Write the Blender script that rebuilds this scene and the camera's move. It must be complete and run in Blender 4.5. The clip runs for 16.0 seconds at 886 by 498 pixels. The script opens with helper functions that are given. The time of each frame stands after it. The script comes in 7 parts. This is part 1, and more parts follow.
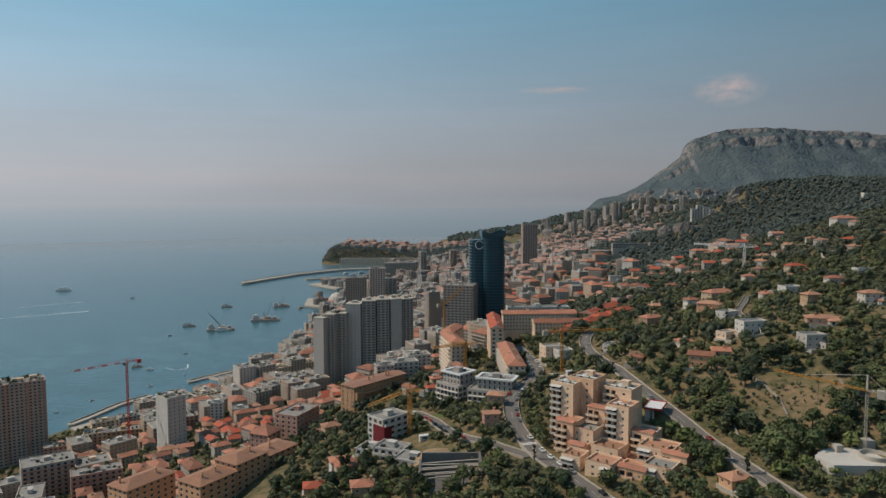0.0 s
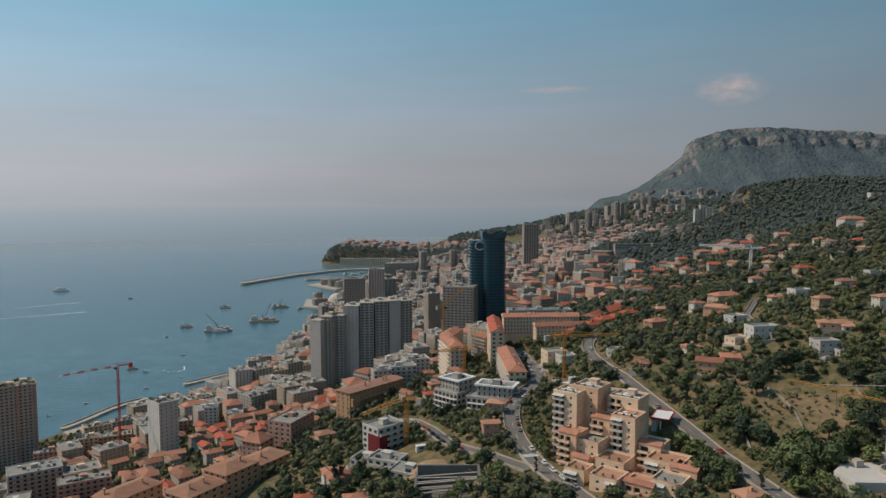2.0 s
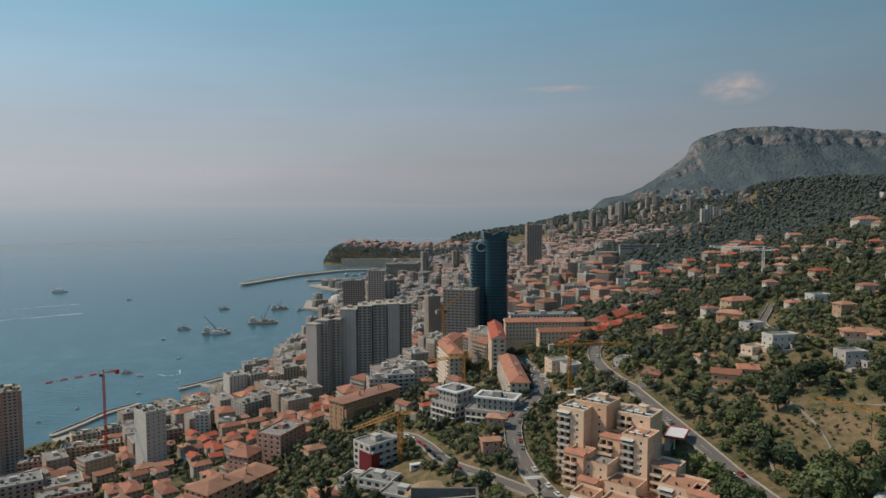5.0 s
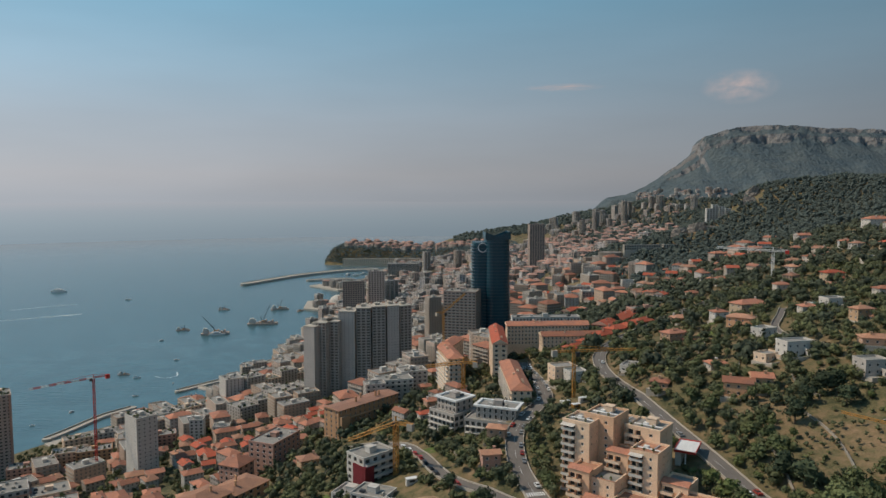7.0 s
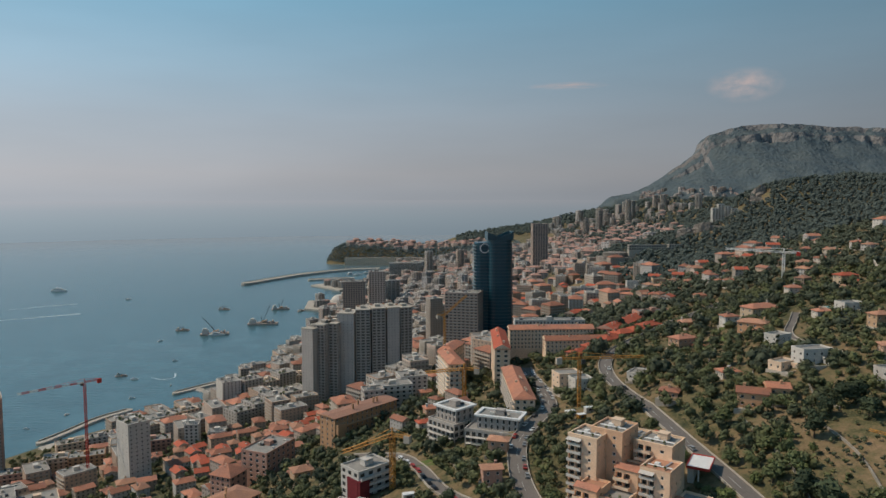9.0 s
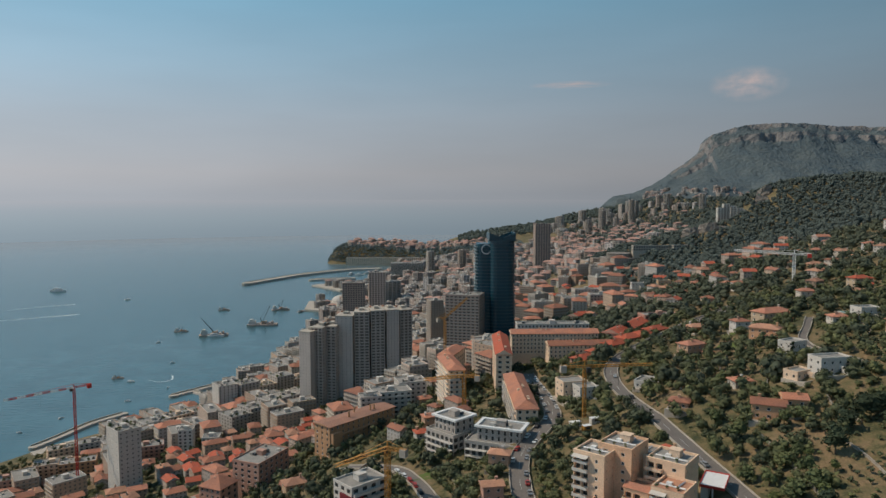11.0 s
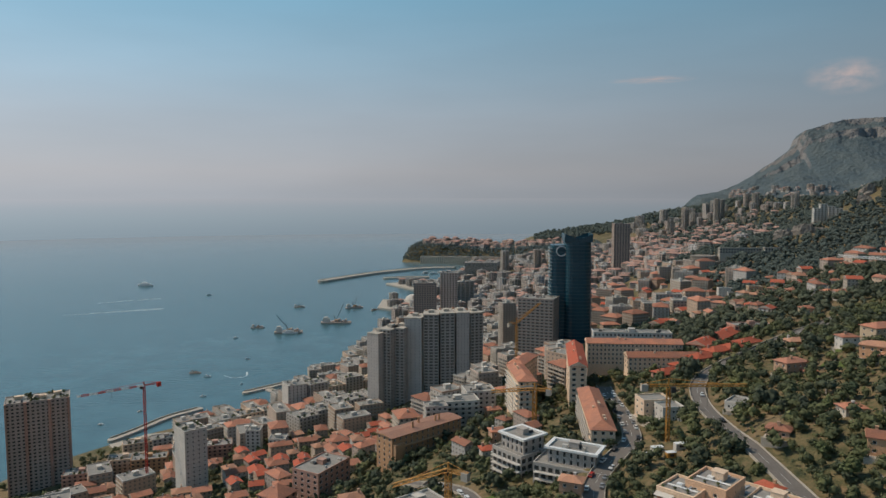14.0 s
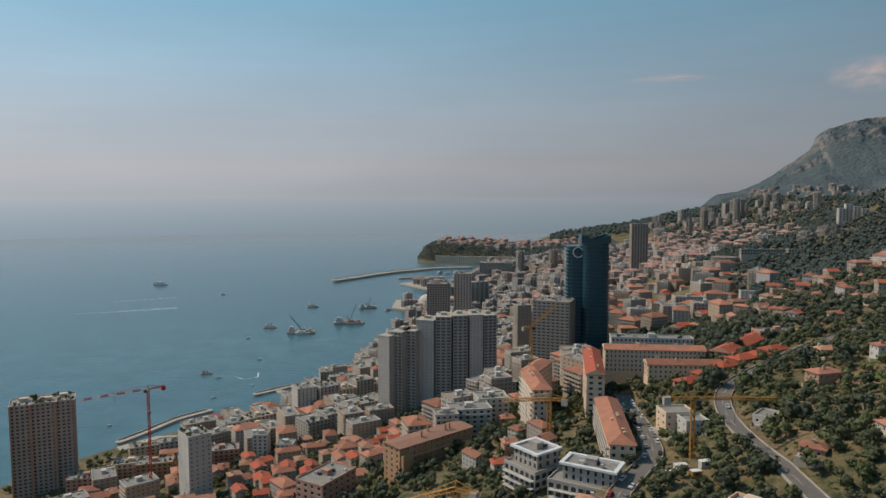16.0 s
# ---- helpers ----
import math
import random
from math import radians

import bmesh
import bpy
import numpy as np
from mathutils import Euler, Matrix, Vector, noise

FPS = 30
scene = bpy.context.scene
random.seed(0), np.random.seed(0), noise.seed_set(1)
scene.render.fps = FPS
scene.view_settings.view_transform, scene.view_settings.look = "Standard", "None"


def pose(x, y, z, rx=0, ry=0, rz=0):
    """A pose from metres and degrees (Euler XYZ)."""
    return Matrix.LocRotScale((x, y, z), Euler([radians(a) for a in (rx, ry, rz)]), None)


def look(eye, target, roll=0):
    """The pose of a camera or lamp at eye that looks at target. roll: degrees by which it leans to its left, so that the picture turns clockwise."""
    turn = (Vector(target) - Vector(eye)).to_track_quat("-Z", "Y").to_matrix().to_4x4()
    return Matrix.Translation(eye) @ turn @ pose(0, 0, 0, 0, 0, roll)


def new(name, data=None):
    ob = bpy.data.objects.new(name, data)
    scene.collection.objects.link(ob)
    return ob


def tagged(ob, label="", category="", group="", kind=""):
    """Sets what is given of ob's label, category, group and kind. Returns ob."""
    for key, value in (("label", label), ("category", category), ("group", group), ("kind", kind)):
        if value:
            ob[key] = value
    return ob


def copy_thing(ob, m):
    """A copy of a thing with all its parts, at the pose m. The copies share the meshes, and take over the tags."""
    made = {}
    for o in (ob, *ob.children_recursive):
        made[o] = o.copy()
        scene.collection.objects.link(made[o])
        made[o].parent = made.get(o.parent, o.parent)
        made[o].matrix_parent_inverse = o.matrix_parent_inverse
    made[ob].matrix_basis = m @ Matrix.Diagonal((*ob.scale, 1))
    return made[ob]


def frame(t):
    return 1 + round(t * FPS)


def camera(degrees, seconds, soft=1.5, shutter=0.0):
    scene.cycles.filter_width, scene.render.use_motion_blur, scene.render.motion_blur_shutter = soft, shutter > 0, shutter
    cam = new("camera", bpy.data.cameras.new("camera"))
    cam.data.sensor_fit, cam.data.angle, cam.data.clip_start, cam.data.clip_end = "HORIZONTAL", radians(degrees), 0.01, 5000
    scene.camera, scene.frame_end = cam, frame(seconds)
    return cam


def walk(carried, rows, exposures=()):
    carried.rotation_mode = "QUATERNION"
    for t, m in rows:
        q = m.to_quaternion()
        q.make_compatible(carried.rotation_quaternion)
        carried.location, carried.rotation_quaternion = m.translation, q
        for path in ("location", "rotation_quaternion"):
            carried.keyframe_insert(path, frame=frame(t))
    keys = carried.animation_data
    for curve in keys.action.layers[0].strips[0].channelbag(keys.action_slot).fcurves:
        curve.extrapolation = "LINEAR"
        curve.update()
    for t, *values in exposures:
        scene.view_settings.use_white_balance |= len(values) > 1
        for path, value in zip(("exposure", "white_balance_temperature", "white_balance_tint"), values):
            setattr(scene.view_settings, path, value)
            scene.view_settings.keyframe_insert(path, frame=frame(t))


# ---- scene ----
# ---- camera ----
cam = camera(64.8, 16.0)
ROWS = [
    (0.0, 0.00, 0.00, 260.00, -4.246, 0.111, 0.000),
    (0.5, 0.39, 3.68, 259.96, -4.243, 0.094, 0.021),
    (1.0, 0.83, 7.36, 259.98, -4.255, 0.109, 0.032),
    (1.5, 1.22, 11.12, 260.02, -4.260, 0.104, 0.053),
    (2.0, 1.67, 14.91, 260.04, -4.256, 0.087, 0.089),
    (2.5, 2.17, 18.77, 260.09, -4.261, 0.111, 0.110),
    (3.0, 2.70, 22.70, 260.15, -4.267, 0.137, 0.152),
    (3.5, 3.18, 26.74, 260.18, -4.272, 0.163, 0.186),
    (4.0, 3.69, 30.84, 260.16, -4.272, 0.142, 0.235),
    (6.5, 6.53, 51.85, 260.02, -4.287, 0.160, 0.516),
    (7.0, 6.98, 55.86, 260.21, -4.326, 0.151, 0.567),
    (7.5, 7.42, 59.81, 260.40, -4.350, 0.146, 0.619),
    (8.0, 7.79, 63.71, 260.54, -4.391, 0.150, 0.675),
    (8.5, 8.12, 67.64, 260.69, -4.410, 0.108, 0.731),
    (9.0, 8.48, 71.63, 260.89, -4.427, 0.109, 0.809),
    (11.5, 10.38, 91.67, 261.31, -4.481, 0.073, 1.170),
    (12.0, 10.76, 95.75, 261.40, -4.500, 0.094, 2.356),
    (12.5, 11.24, 99.82, 261.49, -4.525, 0.091, 4.309),
    (13.0, 11.72, 103.88, 261.61, -4.560, 0.037, 6.046),
    (13.5, 12.17, 107.95, 261.77, -4.567, 0.001, 6.786),
    (14.0, 12.54, 112.11, 261.91, -4.595, 0.017, 7.233),
    (14.5, 12.70, 116.48, 261.99, -4.601, -0.018, 7.812),
    (15.0, 12.80, 120.94, 261.97, -4.632, -0.008, 8.298),
    (15.5, 12.89, 125.48, 261.88, -4.639, -0.060, 8.457),
    (16.0, 13.00, 130.04, 261.77, -4.648, -0.060, 8.542),
]
walk(cam, [(t, pose(x, y, z, 90 + pitch, roll, yaw)) for t, x, y, z, pitch, roll, yaw in ROWS], [(0.0, 0.0), (16.0, 0.0)])

# ---- sky and sun: a hazy noon over the sea, the sun high on the seaward side ----
SUN_ELEVATION, SUN_HEADING = 48.0, -84.0  # degrees; heading from straight ahead, minus is towards the sea


def sky():
    world = bpy.data.worlds.new("sky")
    scene.world = world
    world.use_nodes = True
    n, l = world.node_tree.nodes, world.node_tree.links
    n.clear()
    out, bg = n.new("ShaderNodeOutputWorld"), n.new("ShaderNodeBackground")
    tex = n.new("ShaderNodeTexSky")
    tex.sky_type, tex.sun_disc = "NISHITA", False
    tex.sun_elevation, tex.sun_rotation = radians(SUN_ELEVATION), radians(SUN_HEADING)
    tex.air_density, tex.dust_density, tex.ozone_density, tex.altitude = 1.0, 1.2, 1.5, 200
    dim = n.new("ShaderNodeVectorMath")
    dim.operation = "SCALE"
    dim.inputs["Scale"].default_value = 0.042
    coord, sep = n.new("ShaderNodeTexCoord"), n.new("ShaderNodeSeparateXYZ")
    l.new(coord.outputs["Generated"], sep.inputs[0])
    ramp = n.new("ShaderNodeValToRGB")
    stops = ramp.color_ramp.elements
    stops[0].position, stops[0].color = 0.0, (0.325, 0.350, 0.390, 1)
    stops[1].position, stops[1].color = 1.0, (0.080, 0.180, 0.300, 1)
    for at, col in ((0.03, (0.362, 0.370, 0.400, 1)), (0.10, (0.338, 0.392, 0.448, 1)), (0.17, (0.280, 0.405, 0.500, 1)), (0.28, (0.190, 0.400, 0.548, 1)), (0.6, (0.12, 0.28, 0.45, 1))):
        e = stops.new(at)
        e.color = col
    l.new(sep.outputs["Z"], ramp.inputs[0])
    # the haze is brighter on the sun's side
    side = n.new("ShaderNodeMapRange")
    side.inputs["From Min"].default_value, side.inputs["From Max"].default_value = -0.7, 0.7
    side.inputs["To Min"].default_value, side.inputs["To Max"].default_value = 1.45, 0.53
    l.new(sep.outputs["X"], side.inputs["Value"])
    haze = n.new("ShaderNodeVectorMath")
    haze.operation = "SCALE"
    l.new(ramp.outputs[0], haze.inputs[0])
    l.new(side.outputs[0], haze.inputs["Scale"])
    wisp, wmap, wramp = n.new("ShaderNodeTexNoise"), n.new("ShaderNodeMapping"), n.new("ShaderNodeMapRange")
    wmap.inputs["Scale"].default_value = (1.6, 1.6, 9.0)
    wisp.inputs["Scale"].default_value, wisp.inputs["Detail"].default_value = 1.6, 5.0
    wramp.inputs["From Min"].default_value, wramp.inputs["From Max"].default_value = 0.35, 0.75
    wramp.inputs["To Min"].default_value, wramp.inputs["To Max"].default_value = 0.97, 1.07
    l.new(coord.outputs["Generated"], wmap.inputs[0])
    l.new(wmap.outputs[0], wisp.inputs["Vector"])
    l.new(wisp.outputs["Fac"], wramp.inputs["Value"])
    haze2 = n.new("ShaderNodeVectorMath")
    haze2.operation = "SCALE"
    l.new(haze.outputs[0], haze2.inputs[0])
    l.new(wramp.outputs[0], haze2.inputs["Scale"])
    mix = n.new("ShaderNodeMix")
    mix.data_type = "RGBA"
    mix.inputs["Factor"].default_value = 0.85
    l.new(tex.outputs[0], dim.inputs[0])
    l.new(dim.outputs[0], mix.inputs["A"])
    l.new(haze2.outputs[0], mix.inputs["B"])
    l.new(mix.outputs["Result"], bg.inputs["Color"])
    bg.inputs["Strength"].default_value = 1.0
    l.new(bg.outputs[0], out.inputs[0])


sky()
sun = new("sun", bpy.data.lights.new("sun", "SUN"))
sun.data.energy, sun.data.angle, sun.data.color = 3.15, radians(0.9), (1.0, 0.86, 0.68)
_h, _e = radians(SUN_HEADING), radians(SUN_ELEVATION)
sun.matrix_world = look((math.sin(_h) * math.cos(_e) * 900, math.cos(_h) * math.cos(_e) * 900, math.sin(_e) * 900 + 100), (0, 0, 100))


# ---- materials ----
def material(name, color, rough=0.8, second=None, scale=0.3, amount=0.5, fine=4.0, bump=0.0, metal=0.0, vary=0.0, palette=None, spec=0.3, island=False, tint=False):
    """A surface of one colour broken up by stains at one scale and grain at another; vary: brightness from object to object."""
    m = bpy.data.materials.new(name)
    m.use_nodes = True
    n, l = m.node_tree.nodes, m.node_tree.links
    b = n["Principled BSDF"]
    b.inputs["Roughness"].default_value, b.inputs["Metallic"].default_value = rough, metal
    b.inputs["Specular IOR Level"].default_value = spec
    coord = n.new("ShaderNodeTexCoord")
    geo = n.new("ShaderNodeNewGeometry")
    noise1, noise2 = n.new("ShaderNodeTexNoise"), n.new("ShaderNodeTexNoise")
    noise1.inputs["Scale"].default_value, noise1.inputs["Detail"].default_value = scale, 4
    noise2.inputs["Scale"].default_value, noise2.inputs["Detail"].default_value = fine, 3
    for t in (noise1, noise2):
        l.new(geo.outputs["Position"], t.inputs["Vector"])
    mix = n.new("ShaderNodeMix")
    mix.data_type = "RGBA"
    second = second or tuple(c * 0.72 for c in color)
    mix.inputs["A"].default_value, mix.inputs["B"].default_value = (*color, 1), (*second, 1)
    info = n.new("ShaderNodeObjectInfo")
    rnd = geo.outputs["Random Per Island"] if island else info.outputs["Random"]
    if tint:
        att = n.new("ShaderNodeAttribute")
        att.attribute_name = "paint"
        rnd = att.outputs["Fac"]
    if palette:
        pal = n.new("ShaderNodeValToRGB")
        pal.color_ramp.interpolation = "CONSTANT"
        els = pal.color_ramp.elements
        for i, c in enumerate(palette):
            e = els[i] if i < 2 else els.new(i / len(palette))
            e.position, e.color = i / len(palette), (*c, 1)
        l.new(rnd, pal.inputs[0])
        l.new(pal.outputs[0], mix.inputs["A"])
        shade = n.new("ShaderNodeVectorMath")
        shade.operation = "SCALE"
        shade.inputs["Scale"].default_value = 0.74
        l.new(pal.outputs[0], shade.inputs[0])
        l.new(shade.outputs[0], mix.inputs["B"])
    fac = n.new("ShaderNodeMapRange")
    fac.inputs["From Min"].default_value, fac.inputs["From Max"].default_value = 0.35, 0.68
    fac.inputs["To Max"].default_value = amount
    l.new(noise1.outputs["Fac"], fac.inputs["Value"])
    l.new(fac.outputs[0], mix.inputs["Factor"])
    grain = n.new("ShaderNodeMapRange")
    grain.inputs["From Min"].default_value, grain.inputs["From Max"].default_value = 0.3, 0.7
    grain.inputs["To Min"].default_value, grain.inputs["To Max"].default_value = 0.82, 1.14
    l.new(noise2.outputs["Fac"], grain.inputs["Value"])
    scale_node = n.new("ShaderNodeVectorMath")
    scale_node.operation = "SCALE"
    l.new(mix.outputs["Result"], scale_node.inputs[0])
    if vary:
        vr, mul = n.new("ShaderNodeMapRange"), n.new("ShaderNodeMath")
        vr.inputs["To Min"].default_value, vr.inputs["To Max"].default_value = 1 - vary, 1 + vary
        mul.operation = "MULTIPLY"
        l.new(rnd, vr.inputs["Value"])
        l.new(vr.outputs[0], mul.inputs[0])
        l.new(grain.outputs[0], mul.inputs[1])
        l.new(mul.outputs[0], scale_node.inputs["Scale"])
    else:
        l.new(grain.outputs[0], scale_node.inputs["Scale"])
    l.new(scale_node.outputs[0], b.inputs["Base Color"])
    if bump:
        bn = n.new("ShaderNodeBump")
        bn.inputs["Strength"].default_value, bn.inputs["Distance"].default_value = bump, 1.0 / fine
        l.new(noise2.outputs["Fac"], bn.inputs["Height"])
        l.new(bn.outputs[0], b.inputs["Normal"])
    return m


def sea_material():
    m = material("sea_water", (0.048, 0.112, 0.132), 0.25, (0.066, 0.130, 0.152), 0.003, 0.9, 0.02, spec=0.5)
    n, l = m.node_tree.nodes, m.node_tree.links
    b = n["Principled BSDF"]
    geo, mp = n.new("ShaderNodeNewGeometry"), n.new("ShaderNodeMapping")
    mp.inputs["Rotation"].default_value, mp.inputs["Scale"].default_value = (0, 0, radians(25)), (0.05, 0.16, 1)
    wave = n.new("ShaderNodeTexNoise")
    wave.inputs["Scale"].default_value, wave.inputs["Detail"].default_value = 1.0, 6
    l.new(geo.outputs["Position"], mp.inputs[0])
    l.new(mp.outputs[0], wave.inputs["Vector"])
    # clear teal water over the shallows; farther out, haze is painted as paler blue-grey
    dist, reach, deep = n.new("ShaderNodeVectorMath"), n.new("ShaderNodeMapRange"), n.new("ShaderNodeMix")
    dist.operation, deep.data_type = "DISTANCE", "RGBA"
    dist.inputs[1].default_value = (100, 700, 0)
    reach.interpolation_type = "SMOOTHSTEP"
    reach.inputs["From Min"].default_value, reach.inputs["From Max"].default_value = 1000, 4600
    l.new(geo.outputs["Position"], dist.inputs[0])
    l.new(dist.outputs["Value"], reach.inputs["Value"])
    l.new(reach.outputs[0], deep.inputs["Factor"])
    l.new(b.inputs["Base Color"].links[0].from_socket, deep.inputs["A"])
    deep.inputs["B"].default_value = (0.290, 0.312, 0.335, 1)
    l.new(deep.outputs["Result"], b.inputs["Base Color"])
    bn = n.new("ShaderNodeBump")
    bn.inputs["Strength"].default_value, bn.inputs["Distance"].default_value = 0.16, 3.0
    l.new(wave.outputs["Fac"], bn.inputs["Height"])
    l.new(bn.outputs[0], b.inputs["Normal"])
    return m


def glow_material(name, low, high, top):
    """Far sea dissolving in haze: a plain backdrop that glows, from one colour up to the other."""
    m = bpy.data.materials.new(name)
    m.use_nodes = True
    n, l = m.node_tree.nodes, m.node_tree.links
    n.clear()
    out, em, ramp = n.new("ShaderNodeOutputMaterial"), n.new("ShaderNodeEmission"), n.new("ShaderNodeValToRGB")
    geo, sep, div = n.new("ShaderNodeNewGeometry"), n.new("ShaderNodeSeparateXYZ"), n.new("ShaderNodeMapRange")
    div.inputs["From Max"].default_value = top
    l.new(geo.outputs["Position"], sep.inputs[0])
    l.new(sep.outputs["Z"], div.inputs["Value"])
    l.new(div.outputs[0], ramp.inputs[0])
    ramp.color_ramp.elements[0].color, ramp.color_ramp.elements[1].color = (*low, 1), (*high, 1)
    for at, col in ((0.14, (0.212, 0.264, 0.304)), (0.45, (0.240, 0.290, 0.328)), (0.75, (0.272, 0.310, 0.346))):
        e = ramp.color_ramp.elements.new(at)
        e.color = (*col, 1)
    # the painted haze also glows brighter on the sun's side
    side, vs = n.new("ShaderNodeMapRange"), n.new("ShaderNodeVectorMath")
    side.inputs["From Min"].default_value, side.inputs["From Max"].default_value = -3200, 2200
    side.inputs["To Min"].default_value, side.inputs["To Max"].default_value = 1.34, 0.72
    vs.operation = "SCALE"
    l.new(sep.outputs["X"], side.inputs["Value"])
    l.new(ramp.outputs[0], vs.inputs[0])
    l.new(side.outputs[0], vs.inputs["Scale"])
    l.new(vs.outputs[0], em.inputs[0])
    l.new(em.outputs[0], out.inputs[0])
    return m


SEA = sea_material()


def ground_material():
    """Dry Mediterranean slope: scrub, olive-green herbs, straw-coloured grass and bare earth in patches."""
    m = material("hillside_soil", (0.1, 0.1, 0.05), 0.95, None, 0.03, 0.9, 0.5, 0.5)
    n, l = m.node_tree.nodes, m.node_tree.links
    geo, big, small, tiny = n.new("ShaderNodeNewGeometry"), n.new("ShaderNodeTexNoise"), n.new("ShaderNodeTexNoise"), n.new("ShaderNodeTexNoise")
    for node, scale, detail in ((big, 0.022, 3), (small, 0.22, 8), (tiny, 1.4, 4)):
        node.inputs["Scale"].default_value, node.inputs["Detail"].default_value = scale, detail
        l.new(geo.outputs["Position"], node.inputs["Vector"])
    a, b, c = n.new("ShaderNodeMath"), n.new("ShaderNodeMath"), n.new("ShaderNodeMath")
    a.operation = b.operation = "ADD"
    c.operation = "MULTIPLY_ADD"
    l.new(big.outputs["Fac"], a.inputs[0])
    l.new(small.outputs["Fac"], a.inputs[1])
    c.inputs[1].default_value, c.inputs[2].default_value = 0.5, -0.25
    l.new(tiny.outputs["Fac"], c.inputs[0])
    l.new(a.outputs[0], b.inputs[0])
    l.new(c.outputs[0], b.inputs[1])
    ramp = n.new("ShaderNodeValToRGB")
    els = ramp.color_ramp.elements
    els[0].position, els[0].color = 0.32, (0.040, 0.045, 0.022, 1)
    els[1].position, els[1].color = 0.67, (0.25, 0.165, 0.095, 1)
    for at, col in ((0.40, (0.075, 0.074, 0.034, 1)), (0.47, (0.130, 0.108, 0.052, 1)), (0.55, (0.180, 0.130, 0.068, 1))):
        e = els.new(at)
        e.color = col
    half = n.new("ShaderNodeMath")
    half.operation = "MULTIPLY"
    half.inputs[1].default_value = 0.5
    l.new(b.outputs[0], half.inputs[0])
    l.new(half.outputs[0], ramp.inputs[0])
    l.new(ramp.outputs[0], n["Principled BSDF"].inputs["Base Color"])
    return m


GROUND = ground_material()
# headland scrub, with blue distance haze painted into its base colour
ROCKFACE = material("hazed_limestone_scrub", (0.070, 0.096, 0.110), 0.95, (0.098, 0.118, 0.120), 0.010, 0.9, 0.06, 0.9)


def bare_rock(m, rock):
    """Scrub on the gentle slopes, bare rock where the ground is steep."""
    n, l = m.node_tree.nodes, m.node_tree.links
    geo, sep, rng_, mix = n.new("ShaderNodeNewGeometry"), n.new("ShaderNodeSeparateXYZ"), n.new("ShaderNodeMapRange"), n.new("ShaderNodeMix")
    mix.data_type = "RGBA"
    l.new(geo.outputs["True Normal"], sep.inputs[0])
    rng_.inputs["From Min"].default_value, rng_.inputs["From Max"].default_value = 0.52, 0.34
    l.new(sep.outputs["Z"], rng_.inputs["Value"])
    b = n["Principled BSDF"]
    old = b.inputs["Base Color"].links[0].from_socket
    l.new(rng_.outputs[0], mix.inputs["Factor"])
    l.new(old, mix.inputs["A"])
    mix.inputs["B"].default_value = (*rock, 1)
    l.new(mix.outputs["Result"], b.inputs["Base Color"])


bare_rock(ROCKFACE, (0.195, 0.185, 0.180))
CLIFF = material("bare_limestone", (0.33, 0.275, 0.235), 0.95, (0.15, 0.14, 0.12), 0.08, 0.9, 0.35, 0.8)
ASPHALT = material("asphalt", (0.150, 0.132, 0.118), 0.9, (0.195, 0.170, 0.150), 0.08, 0.6, 1.5)
CONCRETE = material("pale_concrete", (0.44, 0.39, 0.33), 0.9, None, 0.25, 0.5, 3)
WHITE = material("white_render", (0.56, 0.52, 0.47), 0.85, None, 0.2, 0.35, 3)
GREYWALL = material("grey_render", (0.47, 0.42, 0.375), 0.85, None, 0.15, 0.4, 2)
SLABGREY = material("slab_concrete", (0.49, 0.43, 0.385), 0.88, None, 0.12, 0.45, 2)
SLABPALE = material("pale_slab_concrete", (0.53, 0.47, 0.425), 0.88, None, 0.12, 0.4, 2)
GREYDARK = material("dark_grey_render", (0.42, 0.37, 0.33), 0.85, None, 0.15, 0.4, 2)
CREAM = material("cream_render", (0.71, 0.53, 0.385), 0.88, (0.62, 0.44, 0.31), 0.12, 0.6, 2.5)
PEACH = material("peach_render", (0.62, 0.35, 0.20), 0.88, (0.52, 0.29, 0.17), 0.12, 0.6, 2.5)
OCHRE = material("ochre_render", (0.47, 0.27, 0.15), 0.88, (0.38, 0.22, 0.13), 0.12, 0.6, 2.5)
PINK = material("pink_render", (0.50, 0.29, 0.22), 0.88, None, 0.12, 0.5, 2.5)
ROSEWALL = material("rose_concrete", (0.56, 0.44, 0.375), 0.88, None, 0.12, 0.5, 2)
BROWNWALL = material("brown_concrete", (0.41, 0.32, 0.27), 0.88, None, 0.12, 0.5, 2)
TERRACOTTA = material("terracotta_tiles", (0.42, 0.175, 0.105), 0.85, (0.29, 0.14, 0.10), 0.18, 0.8, 2.0, 0.5, vary=0.28)
TERRACOTTA_RED = material("bright_red_tiles", (0.44, 0.095, 0.048), 0.85, (0.34, 0.11, 0.07), 0.15, 0.6, 2.0, 0.4, vary=0.12)
TERRACOTTA_OLD = material("weathered_tiles", (0.43, 0.22, 0.135), 0.9, (0.31, 0.17, 0.12), 0.18, 0.8, 2.0, 0.4, vary=0.2)
TERRACOTTA_DULL = material("dull_brown_tiles", (0.30, 0.155, 0.105), 0.9, (0.22, 0.13, 0.10), 0.15, 0.8, 2.0, 0.5, vary=0.2)
ROOFDECK = material("gravel_roof", (0.30, 0.28, 0.25), 0.95, (0.20, 0.19, 0.18), 0.3, 0.7, 3)
GLASS = material("window_glass", (0.055, 0.054, 0.052), 0.35, None, 0.3, 0.4, 1, spec=0.22)
SHUTTER = material("window_shutters", (0.19, 0.172, 0.155), 0.7, None, 0.5, 0.4, 2, vary=0.5)
TEALGLASS = material("teal_glass", (0.018, 0.070, 0.095), 0.25, (0.012, 0.050, 0.070), 0.05, 0.6, 0.6, spec=0.6)
